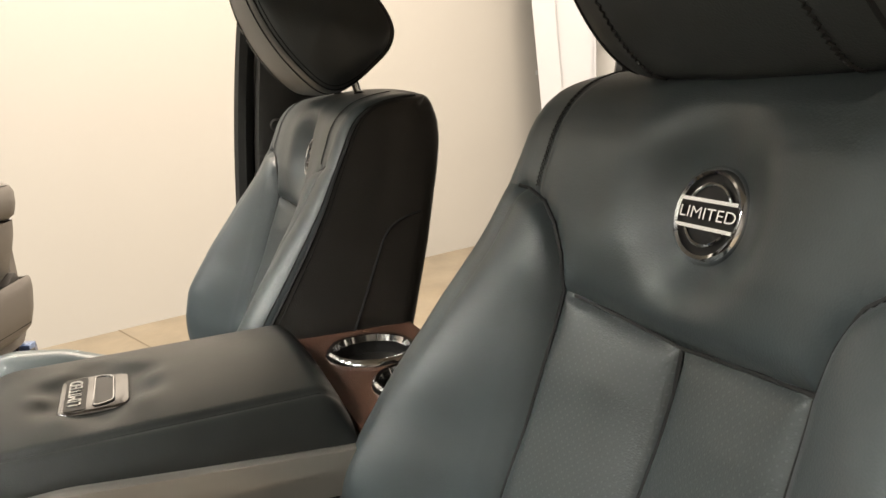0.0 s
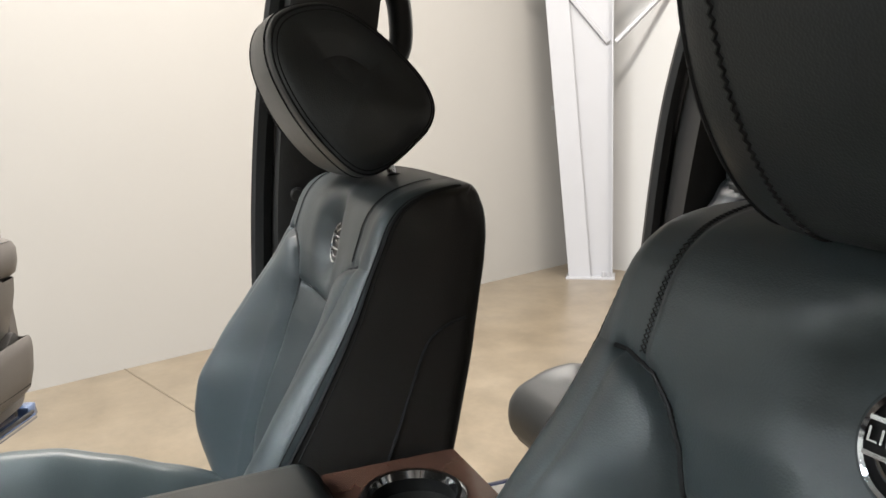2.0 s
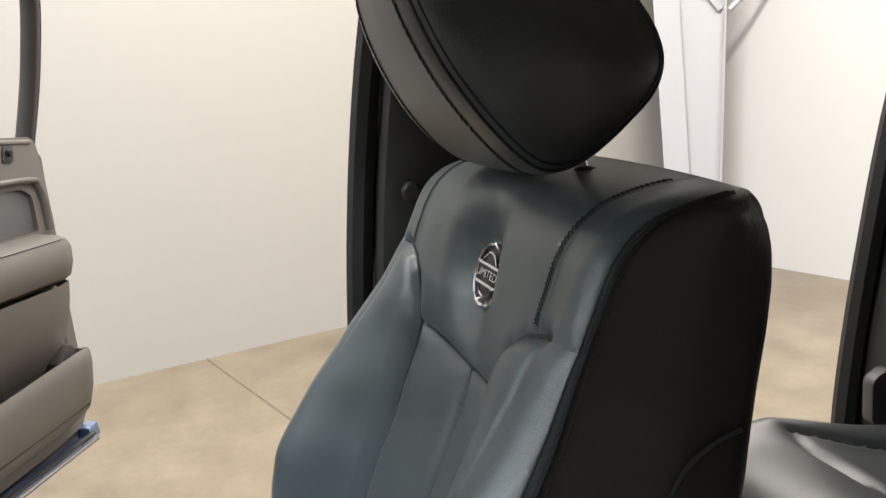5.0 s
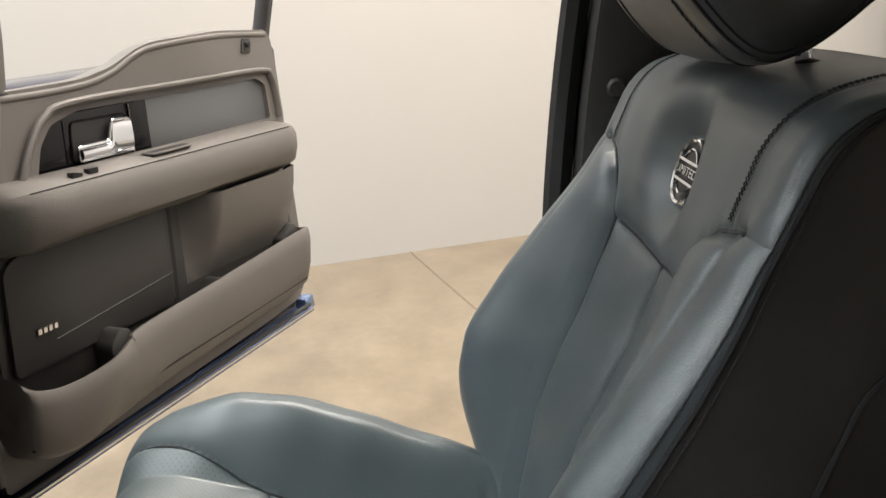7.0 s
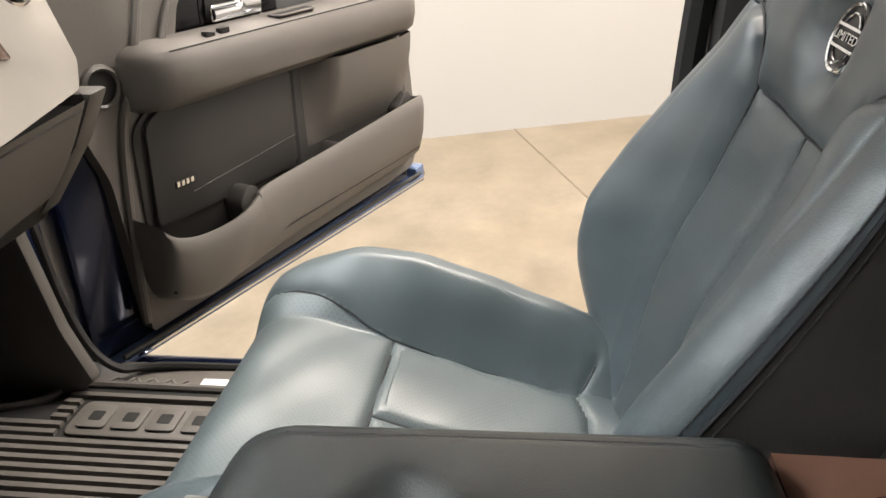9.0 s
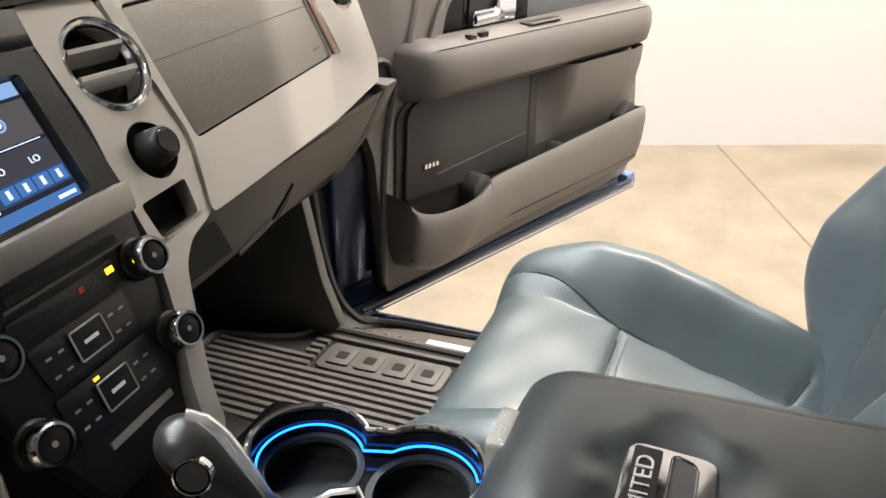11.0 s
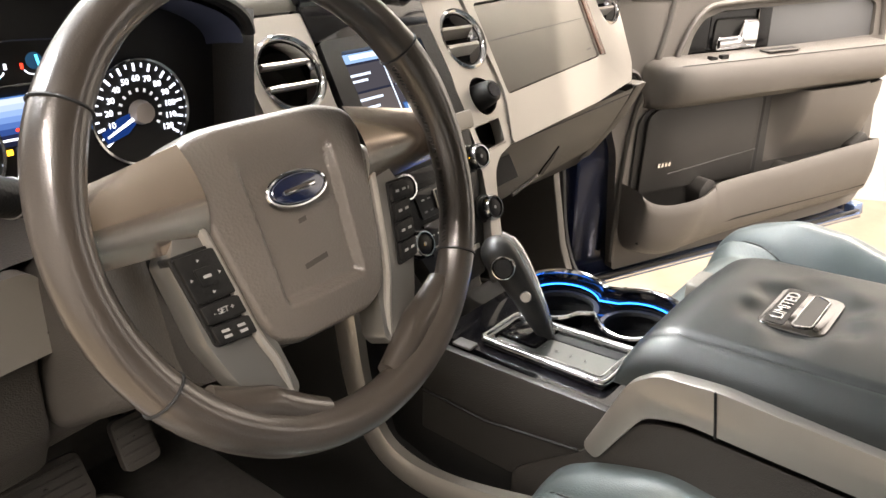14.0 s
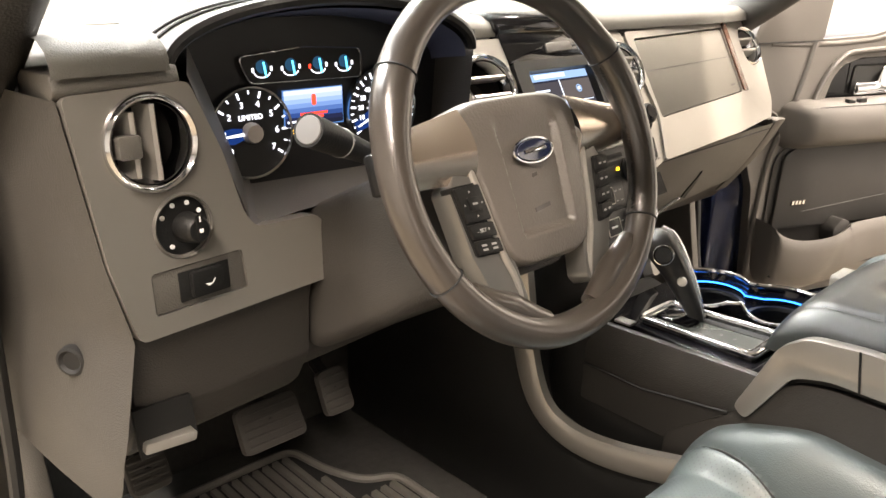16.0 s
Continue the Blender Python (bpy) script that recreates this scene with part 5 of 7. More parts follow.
part("knob_blade", prism(rounded2([(-0.7035, 1.612), (-0.6965, 1.612), (-0.6965, 1.636), (-0.7035, 1.636)], 0.002), -0.0195, -0.0225, on_left), BLACK, kn)
for a in (150, 110, 70, 30, 235):
    x, z = -0.704 + 0.0215 * math.cos(radians(a)), 1.623 + 0.0215 * math.sin(radians(a))
    part("switch_mark", prism(circle2(x, z, 0.0023, 10), 0.0028, 0.0018, on_left), WHITE_INK, kn)
for x, z, w, h in ((-0.700, 1.621, 0.0035, 0.0035), (-0.7005, 1.632, 0.0012, 0.005)):
    part("knob_mark", prism([(x - w / 2, z - h / 2), (x + w / 2, z - h / 2), (x + w / 2, z + h / 2), (x - w / 2, z + h / 2)], -0.0226, -0.0232, on_left), WHITE_INK, kn)
br = part("brake_switch_plate", prism(rounded2([(-0.741, 1.585), (-0.646, 1.585), (-0.643, 1.546), (-0.741, 1.546)], 0.003), 0.004, 0.0015, on_left, 0.001), LOWER, lpn)
part("switch_recess", prism([(-0.716, 1.580), (-0.662, 1.580), (-0.662, 1.551), (-0.716, 1.551)], 0.0015, 0.0, on_left, 0.0005), BLACK, br)
part("rocker_switch", prism(rounded2([(-0.705, 1.578), (-0.672, 1.578), (-0.672, 1.554), (-0.705, 1.554)], 0.002), 0.0, -0.006, on_left, 0.002), BLACK, br)
part("switch_mark", prism([(-0.693, 1.565), (-0.686, 1.563), (-0.682, 1.568), (-0.684, 1.564), (-0.689, 1.562)], -0.0062, -0.0068, on_left), WHITE_INK, br)

# side end of the dash by the driver's door
def end_place(u, v, lift=0.0):
    z = 1.745 - 0.40 * u
    x = float(np.interp(z, [1.345, 1.41, 1.527, 1.60, 1.745], [-0.795, -0.791, -0.764, -0.780, -0.798]))
    y = left_y(x, z) + 0.004 + (0.03 * max(0, (1.45 - z) / 0.1) ** 2)
    k = math.sin(v * math.pi / 2)
    return (x + (-0.832 - x) * k ** 0.8 - lift, y + (0.92 - y) * v, z + 0.02 * v)


end = part("dash_end", sheet(end_place, 30, 24), DASH_SIDE, dash, "dash end cover beside the door")
part("screw_cover", lathe([(0, 0.001), (0.009, 0.001), (0.012, 0.004), (0.015, 0.003), (0.016, -0.004)], end_place(0.64, 0.20, 0.003), (-0.8, -0.6, 0), 28), DARKHOLE, end)
# lower driver panel
low = [(0.540, 1.524), (0.548, 1.50), (0.556, 1.43), (0.585, 1.385), (0.61, 1.365), (0.66, 1.36), (0.70, 1.40), (0.70, 1.52)]
def on_lower(p, q, w):
    return (w, p + 0.10 * (w + 0.795), q)


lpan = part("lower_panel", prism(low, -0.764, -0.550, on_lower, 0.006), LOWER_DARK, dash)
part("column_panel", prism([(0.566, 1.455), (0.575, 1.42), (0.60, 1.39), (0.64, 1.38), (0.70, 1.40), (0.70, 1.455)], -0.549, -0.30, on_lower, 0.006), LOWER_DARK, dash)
part("hood_release_recess", prism([(-0.768, 1.447), (-0.708, 1.442), (-0.704, 1.395), (-0.765, 1.392)], 0.0, 0.02, lambda p, q, w: (p, 0.553 + 0.1 * (p + 0.795) - 0.003 + w * 0.3, q)), DARKHOLE, lpan)
part("hood_release", prism(rounded2([(-0.762, 1.412), (-0.710, 1.407), (-0.712, 1.397), (-0.764, 1.401)], 0.003), 0.0, 0.02, lambda p, q, w: (p, 0.545 + w, q), 0.002), SATIN, lpan, "grey bonnet release lever")
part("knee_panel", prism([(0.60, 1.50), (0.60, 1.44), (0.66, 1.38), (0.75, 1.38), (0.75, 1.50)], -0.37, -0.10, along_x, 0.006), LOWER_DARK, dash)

# top pad and binnacle hood
def top_pad(u, v):
    x = -0.80 + 1.62 * u
    fy = np.interp(x, [-0.80, -0.694, -0.688, -0.286, -0.278, -0.2, 0.2, 0.6, 0.82], [0.53, 0.545, 0.83, 0.83, 0.69, 0.70, 0.71, 0.73, 0.78])
    y = fy + (1.20 - fy) * max(0.0, (v - 0.16)) / 0.84 if v > 0.16 else fy + 0.018 * math.sin(max(0, v - 0.08) / 0.08 * math.pi / 2) - 0.006 * (v < 0.08)
    z = 1.762 + 0.026 * math.sin(min(v / 0.16, 1) * math.pi / 2) + 0.010 * math.sin(v * math.pi) - 0.005 * v
    return (x, float(y), z)


part("pad_lip", prism([(0.532, 1.766), (0.528, 1.752), (0.536, 1.743), (0.62, 1.743), (0.62, 1.766)], -0.80, -0.688, lambda p, q, w: (w, p + 0.13 * (w + 0.80), q), 0.003), LOWER, dash)
part("top_pad", sheet(top_pad, 240, 26), DASHTOP, dash)


def hood(u, v):
    a = math.pi * (1 - u)
    k = 1.0 + 0.10 * v
    x = -0.487 + 0.205 * math.cos(a) * k
    arch = abs(math.sin(a)) ** 0.95
    z = 1.758 + 0.062 * arch * (1 + 0.05 * v) + 0.010 * math.sin(v * math.pi)
    y = 0.56 + 0.03 * u + 0.30 * v
    return (x, y, z - 0.035 * v * v)


hood_part = part("binnacle_hood", sheet(hood, 60, 14), material("stitched_hood", (0.065, 0.063, 0.060), 0.5, grain=0.6), dash, "dark stitched hood over the gauges")
part("hood_lip", tube([hood(u, 0.0) for u in np.linspace(0, 1, 60)], 0.007, 8), BLACK, hood_part)
part("hood_stitch", tube([Vector(hood(u, 0.12)) + Vector((0, 0, 0.0015)) for u in np.linspace(0.03, 0.97, 60)], 0.0015, 5), THREAD, hood_part)
part("hood_stitch", tube([Vector(hood(u, 0.17)) + Vector((0, 0, 0.0015)) for u in np.linspace(0.03, 0.97, 60)], 0.0015, 5), THREAD, hood_part)
# lining coloured blue for the gauges' glow on it
part("hood_lining", sheet(lambda u, v: Vector(hood(u, v)) * 1.0 + Vector((0, 0.01, -0.010 - 0.050 * v)), 40, 8), material("hood_underside_blue_lit", (0.055, 0.065, 0.115), 0.5), hood_part)
# gauge bezel walls
part("gauge_surround", sheet(lambda u, v: (float(np.interp(u, [0, 0.25, 0.45, 0.75, 1], [-0.683, -0.640, -0.628, -0.55, -0.27])) + (0.06 * v if u < 0.5 else 0), float(np.interp(u, [0, 0.45, 1], [0.54, 0.55, 0.60])) + 0.125 * v, float(np.interp(u, [0, 0.25, 0.45, 0.5, 1], [1.757, 1.64, 1.606, 1.602, 1.60])) + 0.018 * v), 50, 8), LOWER, dash)
part("gauge_side", sheet(lambda u, v: (-0.285 + 0.02 * u, 0.60 + 0.10 * v, 1.60 + 0.18 * u), 6, 6), LOWER_DARK, dash)

# instrument cluster
CY = 0.672
cl = part("instrument_panel", prism(rounded2([(-0.64, 1.60), (-0.262, 1.60), (-0.262, 1.80), (-0.64, 1.80)], 0.02), CY, CY + 0.02, along_y), material("gauge_black", (0.008, 0.008, 0.009), 0.3), dash, "lit instrument cluster with two dials and a display")


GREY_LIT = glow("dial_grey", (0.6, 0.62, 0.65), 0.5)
NEEDLE_BLUE = glow("needle_blue", (0.010, 0.045, 0.22), 0.35)


def dial(cx, cz, r, labels, needle, start=215, sweep=-250, size=0.2, inner=0):
    d = part("dial", lathe([(0, 0.0), (r, 0.0), (r, -0.004)], (cx, CY - 0.004, cz), (0, -1, 0), 48), DARKHOLE, cl)
    part("dial_ring", lathe([(r * 0.98, 0.0), (r, 0.005), (r * 1.05, 0.006), (r * 1.08, 0.0)], (cx, CY - 0.003, cz), (0, -1, 0), 56), CHROME, d)

    def pol(rr, a):
        return cx + rr * math.cos(radians(a)), cz + rr * math.sin(radians(a))
    n = (len(labels) - 1) * 2
    for k in range(n + 1):
        a = start + sweep * k / n
        r0 = 0.80 if k % 2 == 0 else 0.87
        w = 1.6 if k % 2 == 0 else 1.0
        p = [pol(r * r0, a - w), pol(r * 0.95, a - w * 0.9), pol(r * 0.95, a + w * 0.9), pol(r * r0, a + w)]
        part("tick", prism(p, CY - 0.0048, CY - 0.0055, along_y), LED_WHITE, d, smooth=False)
    for k, t in enumerate(labels):
        if t:
            x, z = pol(r * 0.66, start + sweep * k / (len(labels) - 1))
            writing(t, r * size, Matrix.Translation((x, CY - 0.006, z)) @ pose(0, 0, 0, 90), LED_WHITE, d, "number")
    for k in range(inner):
        a = start + sweep * k / (inner - 1)
        part("inner_mark", prism([pol(r * 0.40, a - 3.5), pol(r * 0.47, a - 3), pol(r * 0.47, a + 3), pol(r * 0.40, a + 3.5)], CY - 0.0048, CY - 0.0053, along_y), GREY_LIT, d)
    part("needle_glow", prism([pol(r * 0.10, needle - 60), pol(r * 0.5, needle - 20), pol(r * 0.92, needle - 7), pol(r * 0.92, needle + 8), pol(r * 0.5, needle + 24), pol(r * 0.10, needle + 60)], CY - 0.0058, CY - 0.0062, along_y), NEEDLE_BLUE, d)
    a = needle
    p = [pol(r * 0.15, a - 14), pol(r * 0.86, a - 1.0), pol(r * 0.86, a + 1.0), pol(r * 0.15, a + 14)]
    part("needle", prism(p, CY - 0.008, CY - 0.0095, along_y), LED_WHITE, d)
    part("needle_hub", lathe([(0, 0.012), (r * 0.2, 0.011), (r * 0.24, 0.004), (r * 0.24, 0)], (cx, CY - 0.004, cz), (0, -1, 0), 28), material("needle_cap", (0.35, 0.32, 0.30), 0.4), d)
    return d


tach = dial(-0.556, 1.6745, 0.050, ["0", "1", "2", "3", "4", "5", "6", "7"], 182)
writing("LIMITED", 0.0085, Matrix.Translation((-0.556, CY - 0.006, 1.692)) @ pose(0, 0, 0, 90), LED_WHITE, tach, "dial_text")
dial(-0.3675, 1.6835, 0.0515, ["", "10", "20", "30", "40", "50", "60", "70", "80", "90", "100", "110", "120"], 205, size=0.165, inner=13)
lcd = part("cluster_display", prism([(-0.512, 1.675), (-0.428, 1.673), (-0.428, 1.718), (-0.512, 1.718)], CY - 0.003, CY - 0.005, along_y), SCREEN_BLUE, cl, "blue driver display")
for k in range(8):
    # the picture fades from pale at the top to black at the foot
    q = (k + 0.5) / 8
    tone = [float(np.interp(q, [0, 0.35, 0.62, 0.8, 1], v)) for v in ([0.62, 0.20, 0.03, 0.015, 0.01], [0.74, 0.36, 0.09, 0.02, 0.012], [0.90, 0.72, 0.34, 0.06, 0.02])]
    part("display_band", prism([(-0.511, 1.7170 - 0.0053 * (k + 1)), (-0.429, 1.7170 - 0.0053 * (k + 1)), (-0.429, 1.7170 - 0.0053 * k), (-0.511, 1.7170 - 0.0053 * k)], CY - 0.005, CY - 0.0056, along_y), glow("display_tone", tone, 0.55), lcd)
part("truck_icon", prism(rounded2([(-0.4735, 1.698), (-0.4675, 1.698), (-0.4675, 1.711), (-0.4735, 1.711)], 0.0025), CY - 0.0057, CY - 0.0063, along_y), LED_RED, lcd)
for x0, x1, z in ((-0.49, -0.452, 1.6885), (-0.478, -0.458, 1.6845)):
    part("display_text_bar", prism([(x0, z - 0.0014), (x1, z - 0.0014), (x1, z + 0.0014), (x0, z + 0.0014)], CY - 0.0057, CY - 0.0063, along_y), LED_RED, lcd)
part("display_text_bar", prism([(-0.508, 1.6795), (-0.48, 1.6795), (-0.48, 1.6815), (-0.508, 1.6815)], CY - 0.0057, CY - 0.0063, along_y), LED_WHITE, lcd)
for k in range(7):
    part("gear_mark", prism([(-0.50 + k * 0.010, 1.666), (-0.495 + k * 0.010, 1.666), (-0.495 + k * 0.010, 1.671), (-0.50 + k * 0.010, 1.671)], CY - 0.001, CY - 0.0022, along_y), LED_WHITE if k else LED_AMBER, cl)
sm = part("gauge_strip", prism(rounded2([(-0.565, 1.758), (-0.553, 1.730), (-0.40, 1.728), (-0.40, 1.760), (-0.48, 1.765)], 0.006), CY - 0.002, CY - 0.006, along_y), DARKHOLE, cl, "row of four small lit gauges")
part("gauge_rim", tube([(x, CY - 0.006, z) for x, z in rounded2([(-0.566, 1.759), (-0.554, 1.729), (-0.399, 1.727), (-0.399, 1.761), (-0.48, 1.766)], 0.008)], 0.0012, 5, True), CHROME, sm)
for k in range(4):
    gx = -0.537 + k * 0.0375
    part("gauge_glow", prism(circle2(gx, 1.747, 0.0075, 18), CY - 0.006, CY - 0.0066, along_y), glow("gauge_blue", (0.02, 0.08, 0.16), 0.35) if k == 0 else bpy.data.materials["gauge_blue"], sm)
    part("gauge_needle", prism([(gx + 0.0035, 1.735), (gx + 0.006, 1.735), (gx + 0.003, 1.752), (gx + 0.001, 1.752)], CY - 0.0067, CY - 0.0075, along_y), LED_CYAN, sm)
    arc = [(gx + 0.010 * math.cos(a), CY - 0.0065, 1.741 + 0.006 * math.sin(a)) for a in np.linspace(math.pi + 0.2, 2 * math.pi - 0.2, 10)]
    part("gauge_arc", tube(arc, 0.0008, 4), LED_WHITE, sm)
    part("gauge_letter", prism([(gx - 0.013, 1.741), (gx - 0.0105, 1.741), (gx - 0.0105, 1.746), (gx - 0.013, 1.746)], CY - 0.0062, CY - 0.007, along_y), LED_RED if k == 2 else LED_WHITE, sm)
    part("gauge_letter", prism([(gx + 0.0105, 1.742), (gx + 0.013, 1.742), (gx + 0.013, 1.747), (gx + 0.0105, 1.747)], CY - 0.0062, CY - 0.007, along_y), LED_WHITE, sm)

# centre stack: two silver side frames with vents
MID = -0.008
for sgn in (1, -1):
    def mx(x, s=sgn):
        return MID + s * (x - MID)
    vx = 0.176 if sgn > 0 else -0.184
    body = [(0.108, 1.762), (0.205, 1.762), (0.222, 1.70), (0.232, 1.62), (0.228, 1.56), (0.190, 1.545), (0.154, 1.538), (0.129, 1.522), (0.111, 1.494), (0.077, 1.435), (0.064, 1.395), (0.038, 1.395), (0.056, 1.445), (0.076, 1.478), (0.093, 1.518), (0.105, 1.55), (0.108, 1.60), (0.116, 1.66)]
    if sgn < 0:
        body = [(0.108, 1.762), (0.226, 1.762), (0.228, 1.74), (0.228, 1.70), (0.227, 1.64), (0.222, 1.575), (0.200, 1.520), (0.165, 1.505), (0.120, 1.505), (0.105, 1.55), (0.108, 1.60), (0.116, 1.66)]
    pts = [(mx(x), z) for x, z in body]
    holes = [circle2(vx, 1.700, 0.045, 40, 0.040), circle2(mx(0.170), 1.620, 0.029, 32, 0.0265)]
    if sgn > 0:
        holes.append(rounded2([(0.118, 1.584), (0.190, 1.586), (0.182, 1.554), (0.120, 1.551)], 0.005, 2))

    def stack_face(x, z, w):
        return Vector((x, face_y(x, z), z)) - F_N * (w + 0.004)
    st = part("stack_frame", plate(rounded2(pts, 0.010, 3), holes, stack_face, 0.02), SATIN, dash, "satin silver centre stack side frame")
    round_vent(Vector(stack_face(vx, 1.700, 0)), F_N, stack_face, vx, 1.700, 0.0455, (-0.28, 0.32), st, radians(-25 if sgn > 0 else 10))
    if sgn < 0:
        part("panel_return", prism(rounded2([(-0.252, 1.765), (-0.236, 1.765), (-0.234, 1.58), (-0.250, 1.58)], 0.003), 0.006, 0.030, stack_face, 0.004), SATIN, st, "rolled satin edge of the panel")
        part("side_strip", prism(rounded2([(-0.266, 1.760), (-0.246, 1.760), (-0.244, 1.60), (-0.264, 1.60)], 0.003), 0.034, 0.056, stack_face, 0.003), LOWER, st, "taupe strip beside the gauges")
    kc = Vector(stack_face(mx(0.170), 1.620, 0))
    kb = part("rotary_knob", lathe([(0.0285, 0.002), (0.0285, -0.015), (0.020, -0.018), (0, -0.018)], kc, F_N, 36), BLACK, st, "black rotary selector")
    part("knob_grip", lathe([(0, 0.026), (0.014, 0.026), (0.017, 0.023), (0.0195, 0.006), (0.021, -0.012)], kc, F_N, 30), BLACK, kb)
    part("knob_cap", lathe([(0, 0.0275), (0.011, 0.0275), (0.0125, 0.026)], kc, F_N, 28), PIANO, kb)
    if sgn > 0:
        part("cubby_back", prism([(0.112, 1.595), (0.20, 1.595), (0.192, 1.546), (0.114, 1.543)], 0.035, 0.045, stack_face), DARKHOLE, st)
        part("cubby_floor", prism([(0.118, 1.551), (0.186, 1.554), (0.186, 1.550), (0.118, 1.547)], 0.0, 0.04, stack_face), BLACK, st)
part("stack_hollow", prism([(MID - 0.26, 1.762), (MID + 0.25, 1.762), (MID + 0.25, 1.50), (MID - 0.25, 1.50)], 0.05, 0.06, on_face), DARKHOLE, dash)

# piano black cap, screen and controls
cap = part("stack_cap", prism(rounded2([(MID - 0.118, 1.725), (MID - 0.122, 1.772), (MID + 0.122, 1.776), (MID + 0.118, 1.725)], 0.008), 0.03, 0.002, on_face, 0.003), PIANO, dash, "glossy black cap over the screen")
part("stack_cap_roll", tube([on_face(x, 1.774, 0.004) for x in np.linspace(MID - 0.12, MID + 0.12, 8)], 0.008, 8), PIANO, cap)
part("cap_top", prism([(0.690, 1.768), (0.698, 1.790), (0.715, 1.797), (0.84, 1.803), (0.84, 1.76)], MID - 0.126, MID + 0.124, along_x, 0.006, 3), PIANO, cap)
part("hazard_button", prism(rounded2([(-0.030, 1.735), (0.040, 1.737), (0.038, 1.750), (-0.028, 1.749)], 0.004), 0.002, -0.002, on_face, 0.001), material("button_grey", (0.11, 0.105, 0.10), 0.45, vary=0.08, scale=30), cap, "grey hazard light button")
sb = part("screen_frame", plate(rounded2([(MID - 0.117, 1.600), (MID + 0.117, 1.600), (MID + 0.113, 1.727), (MID - 0.113, 1.727)], 0.008), [rounded2([(MID - 0.084, 1.614), (MID + 0.084, 1.614), (MID + 0.084, 1.712), (MID - 0.084, 1.712)], 0.004, 2)], on_face, 0.016), BLACK, dash, "dark bezel round the touch screen")


def on_screen(x, z, w):
    return on_face(x, z, 0.014 - w)


scr = part("touch_screen", prism([(MID - 0.088, 1.610), (MID + 0.088, 1.610), (MID + 0.088, 1.716), (MID - 0.088, 1.716)], 0, -0.003, on_screen), SCREEN_DARK, sb, "lit touch screen with four panes")


def tile(name, x0, x1, z0, z1, mat, lift=0.0006):
    return part(name, prism([(MID + x0, z0), (MID + x1, z0), (MID + x1, z1), (MID + x0, z1)], 0.0, lift, on_screen), mat, scr, smooth=False)


tile("screen_header", -0.082, 0.082, 1.700, 1.711, SCREEN_SKY)
tile("header_glow", -0.060, 0.020, 1.7035, 1.709, SCREEN_PALE, 0.0009)
tile("screen_pane", -0.082, -0.002, 1.667, 1.697, SCREEN_GREY, 0.0009)
tile("screen_pane", 0.002, 0.082, 1.667, 1.697, SCREEN_REFLECTION, 0.0009)
tile("screen_pane", -0.082, -0.002, 1.628, 1.664, SCREEN_REFLECTION, 0.0009)
tile("screen_pane", 0.002, 0.082, 1.628, 1.664, SCREEN_GREY, 0.0009)
tile("screen_footer", -0.082, 0.082, 1.614, 1.624, SCREEN_BLUE)
up_s = Matrix((Vector((1, 0, 0)), (Vector(on_screen(0, 1.70, 0)) - Vector(on_screen(0, 1.65, 0))).normalized(), F_N)).transposed().to_4x4()
tile("button_band", 0.006, 0.082, 1.6285, 1.6425, SCREEN_NAVY, 0.0011)
for k in range(4):
    tile("screen_button", 0.008 + k * 0.0185, 0.0245 + k * 0.0185, 1.630, 1.641, SCREEN_BLUE, 0.0013)
    tile("button_figure", 0.0145 + k * 0.0185, 0.0185 + k * 0.0185, 1.632, 1.639, SCREEN_PALE, 0.0016)
    tile("footer_mark", -0.072 + k * 0.012, -0.066 + k * 0.012, 1.617, 1.621, SCREEN_PALE, 0.0013)
for x in (0.020, 0.058):
    writing("LO", 0.0085, Matrix.Translation(on_screen(MID + x, 1.652, 0.0014)) @ up_s, SCREEN_PALE, scr, "screen_digits")
for z, w in ((1.684, 0.040), (1.677, 0.030), (1.655, 0.046), (1.645, 0.034)):
    tile("screen_text_bar", -0.072, -0.072 + w, z, z + 0.0028, SCREEN_PALE, 0.0013)
tile("footer_mark", 0.058, 0.078, 1.6175, 1.6205, SCREEN_PALE, 0.0013)
tile("pane_line", -0.0005, 0.0005, 1.626, 1.699, SCREEN_PALE, 0.0014)
tile("pane_line", 0.008, 0.076, 1.6652, 1.6659, SCREEN_PALE, 0.0014)
part("screen_icon", lathe([(0.0045, 0), (0.0045, 0.001), (0.0065, 0.001), (0.0065, 0)], on_screen(MID + 0.045, 1.683, 0.0008), F_N, 18), SCREEN_SKY, scr)
part("screen_icon", lathe([(0, 0.001), (0.0028, 0.001), (0.0028, 0)], on_screen(MID + 0.045, 1.683, 0.0008), F_N, 12), SCREEN_PALE, scr)


def on_stack(x, z, w):
    return Vector((x, 0.600 + 0.07 * x + 0.38 * (z - 1.6), z)) + Vector((0.03, 0.93, -0.35)) * w


S_N = Vector((-0.03, -0.93, 0.35)).normalized()
sf = part("control_panel", prism(rounded2([(MID - 0.108, 1.600), (MID + 0.108, 1.600), (MID + 0.102, 1.55), (MID + 0.085, 1.48), (MID + 0.050, 1.40), (MID - 0.050, 1.40), (MID - 0.085, 1.48), (MID - 0.102, 1.55)], 0.008), 0.03, 0.0, on_stack, 0.002), BLACK, dash, "black climate and radio control panel")
part("shelf_under_screen", prism([(MID - 0.112, 1.611), (MID + 0.112, 1.611), (MID + 0.107, 1.586), (MID - 0.107, 1.586)], 0.01, -0.012, on_stack, 0.004), PANEL, sf)
part("disc_slot", prism(rounded2([(MID - 0.05, 1.577), (MID + 0.075, 1.577), (MID + 0.075, 1.570), (MID - 0.05, 1.570)], 0.003), 0.0, -0.0015, on_stack), DARKHOLE, sf)
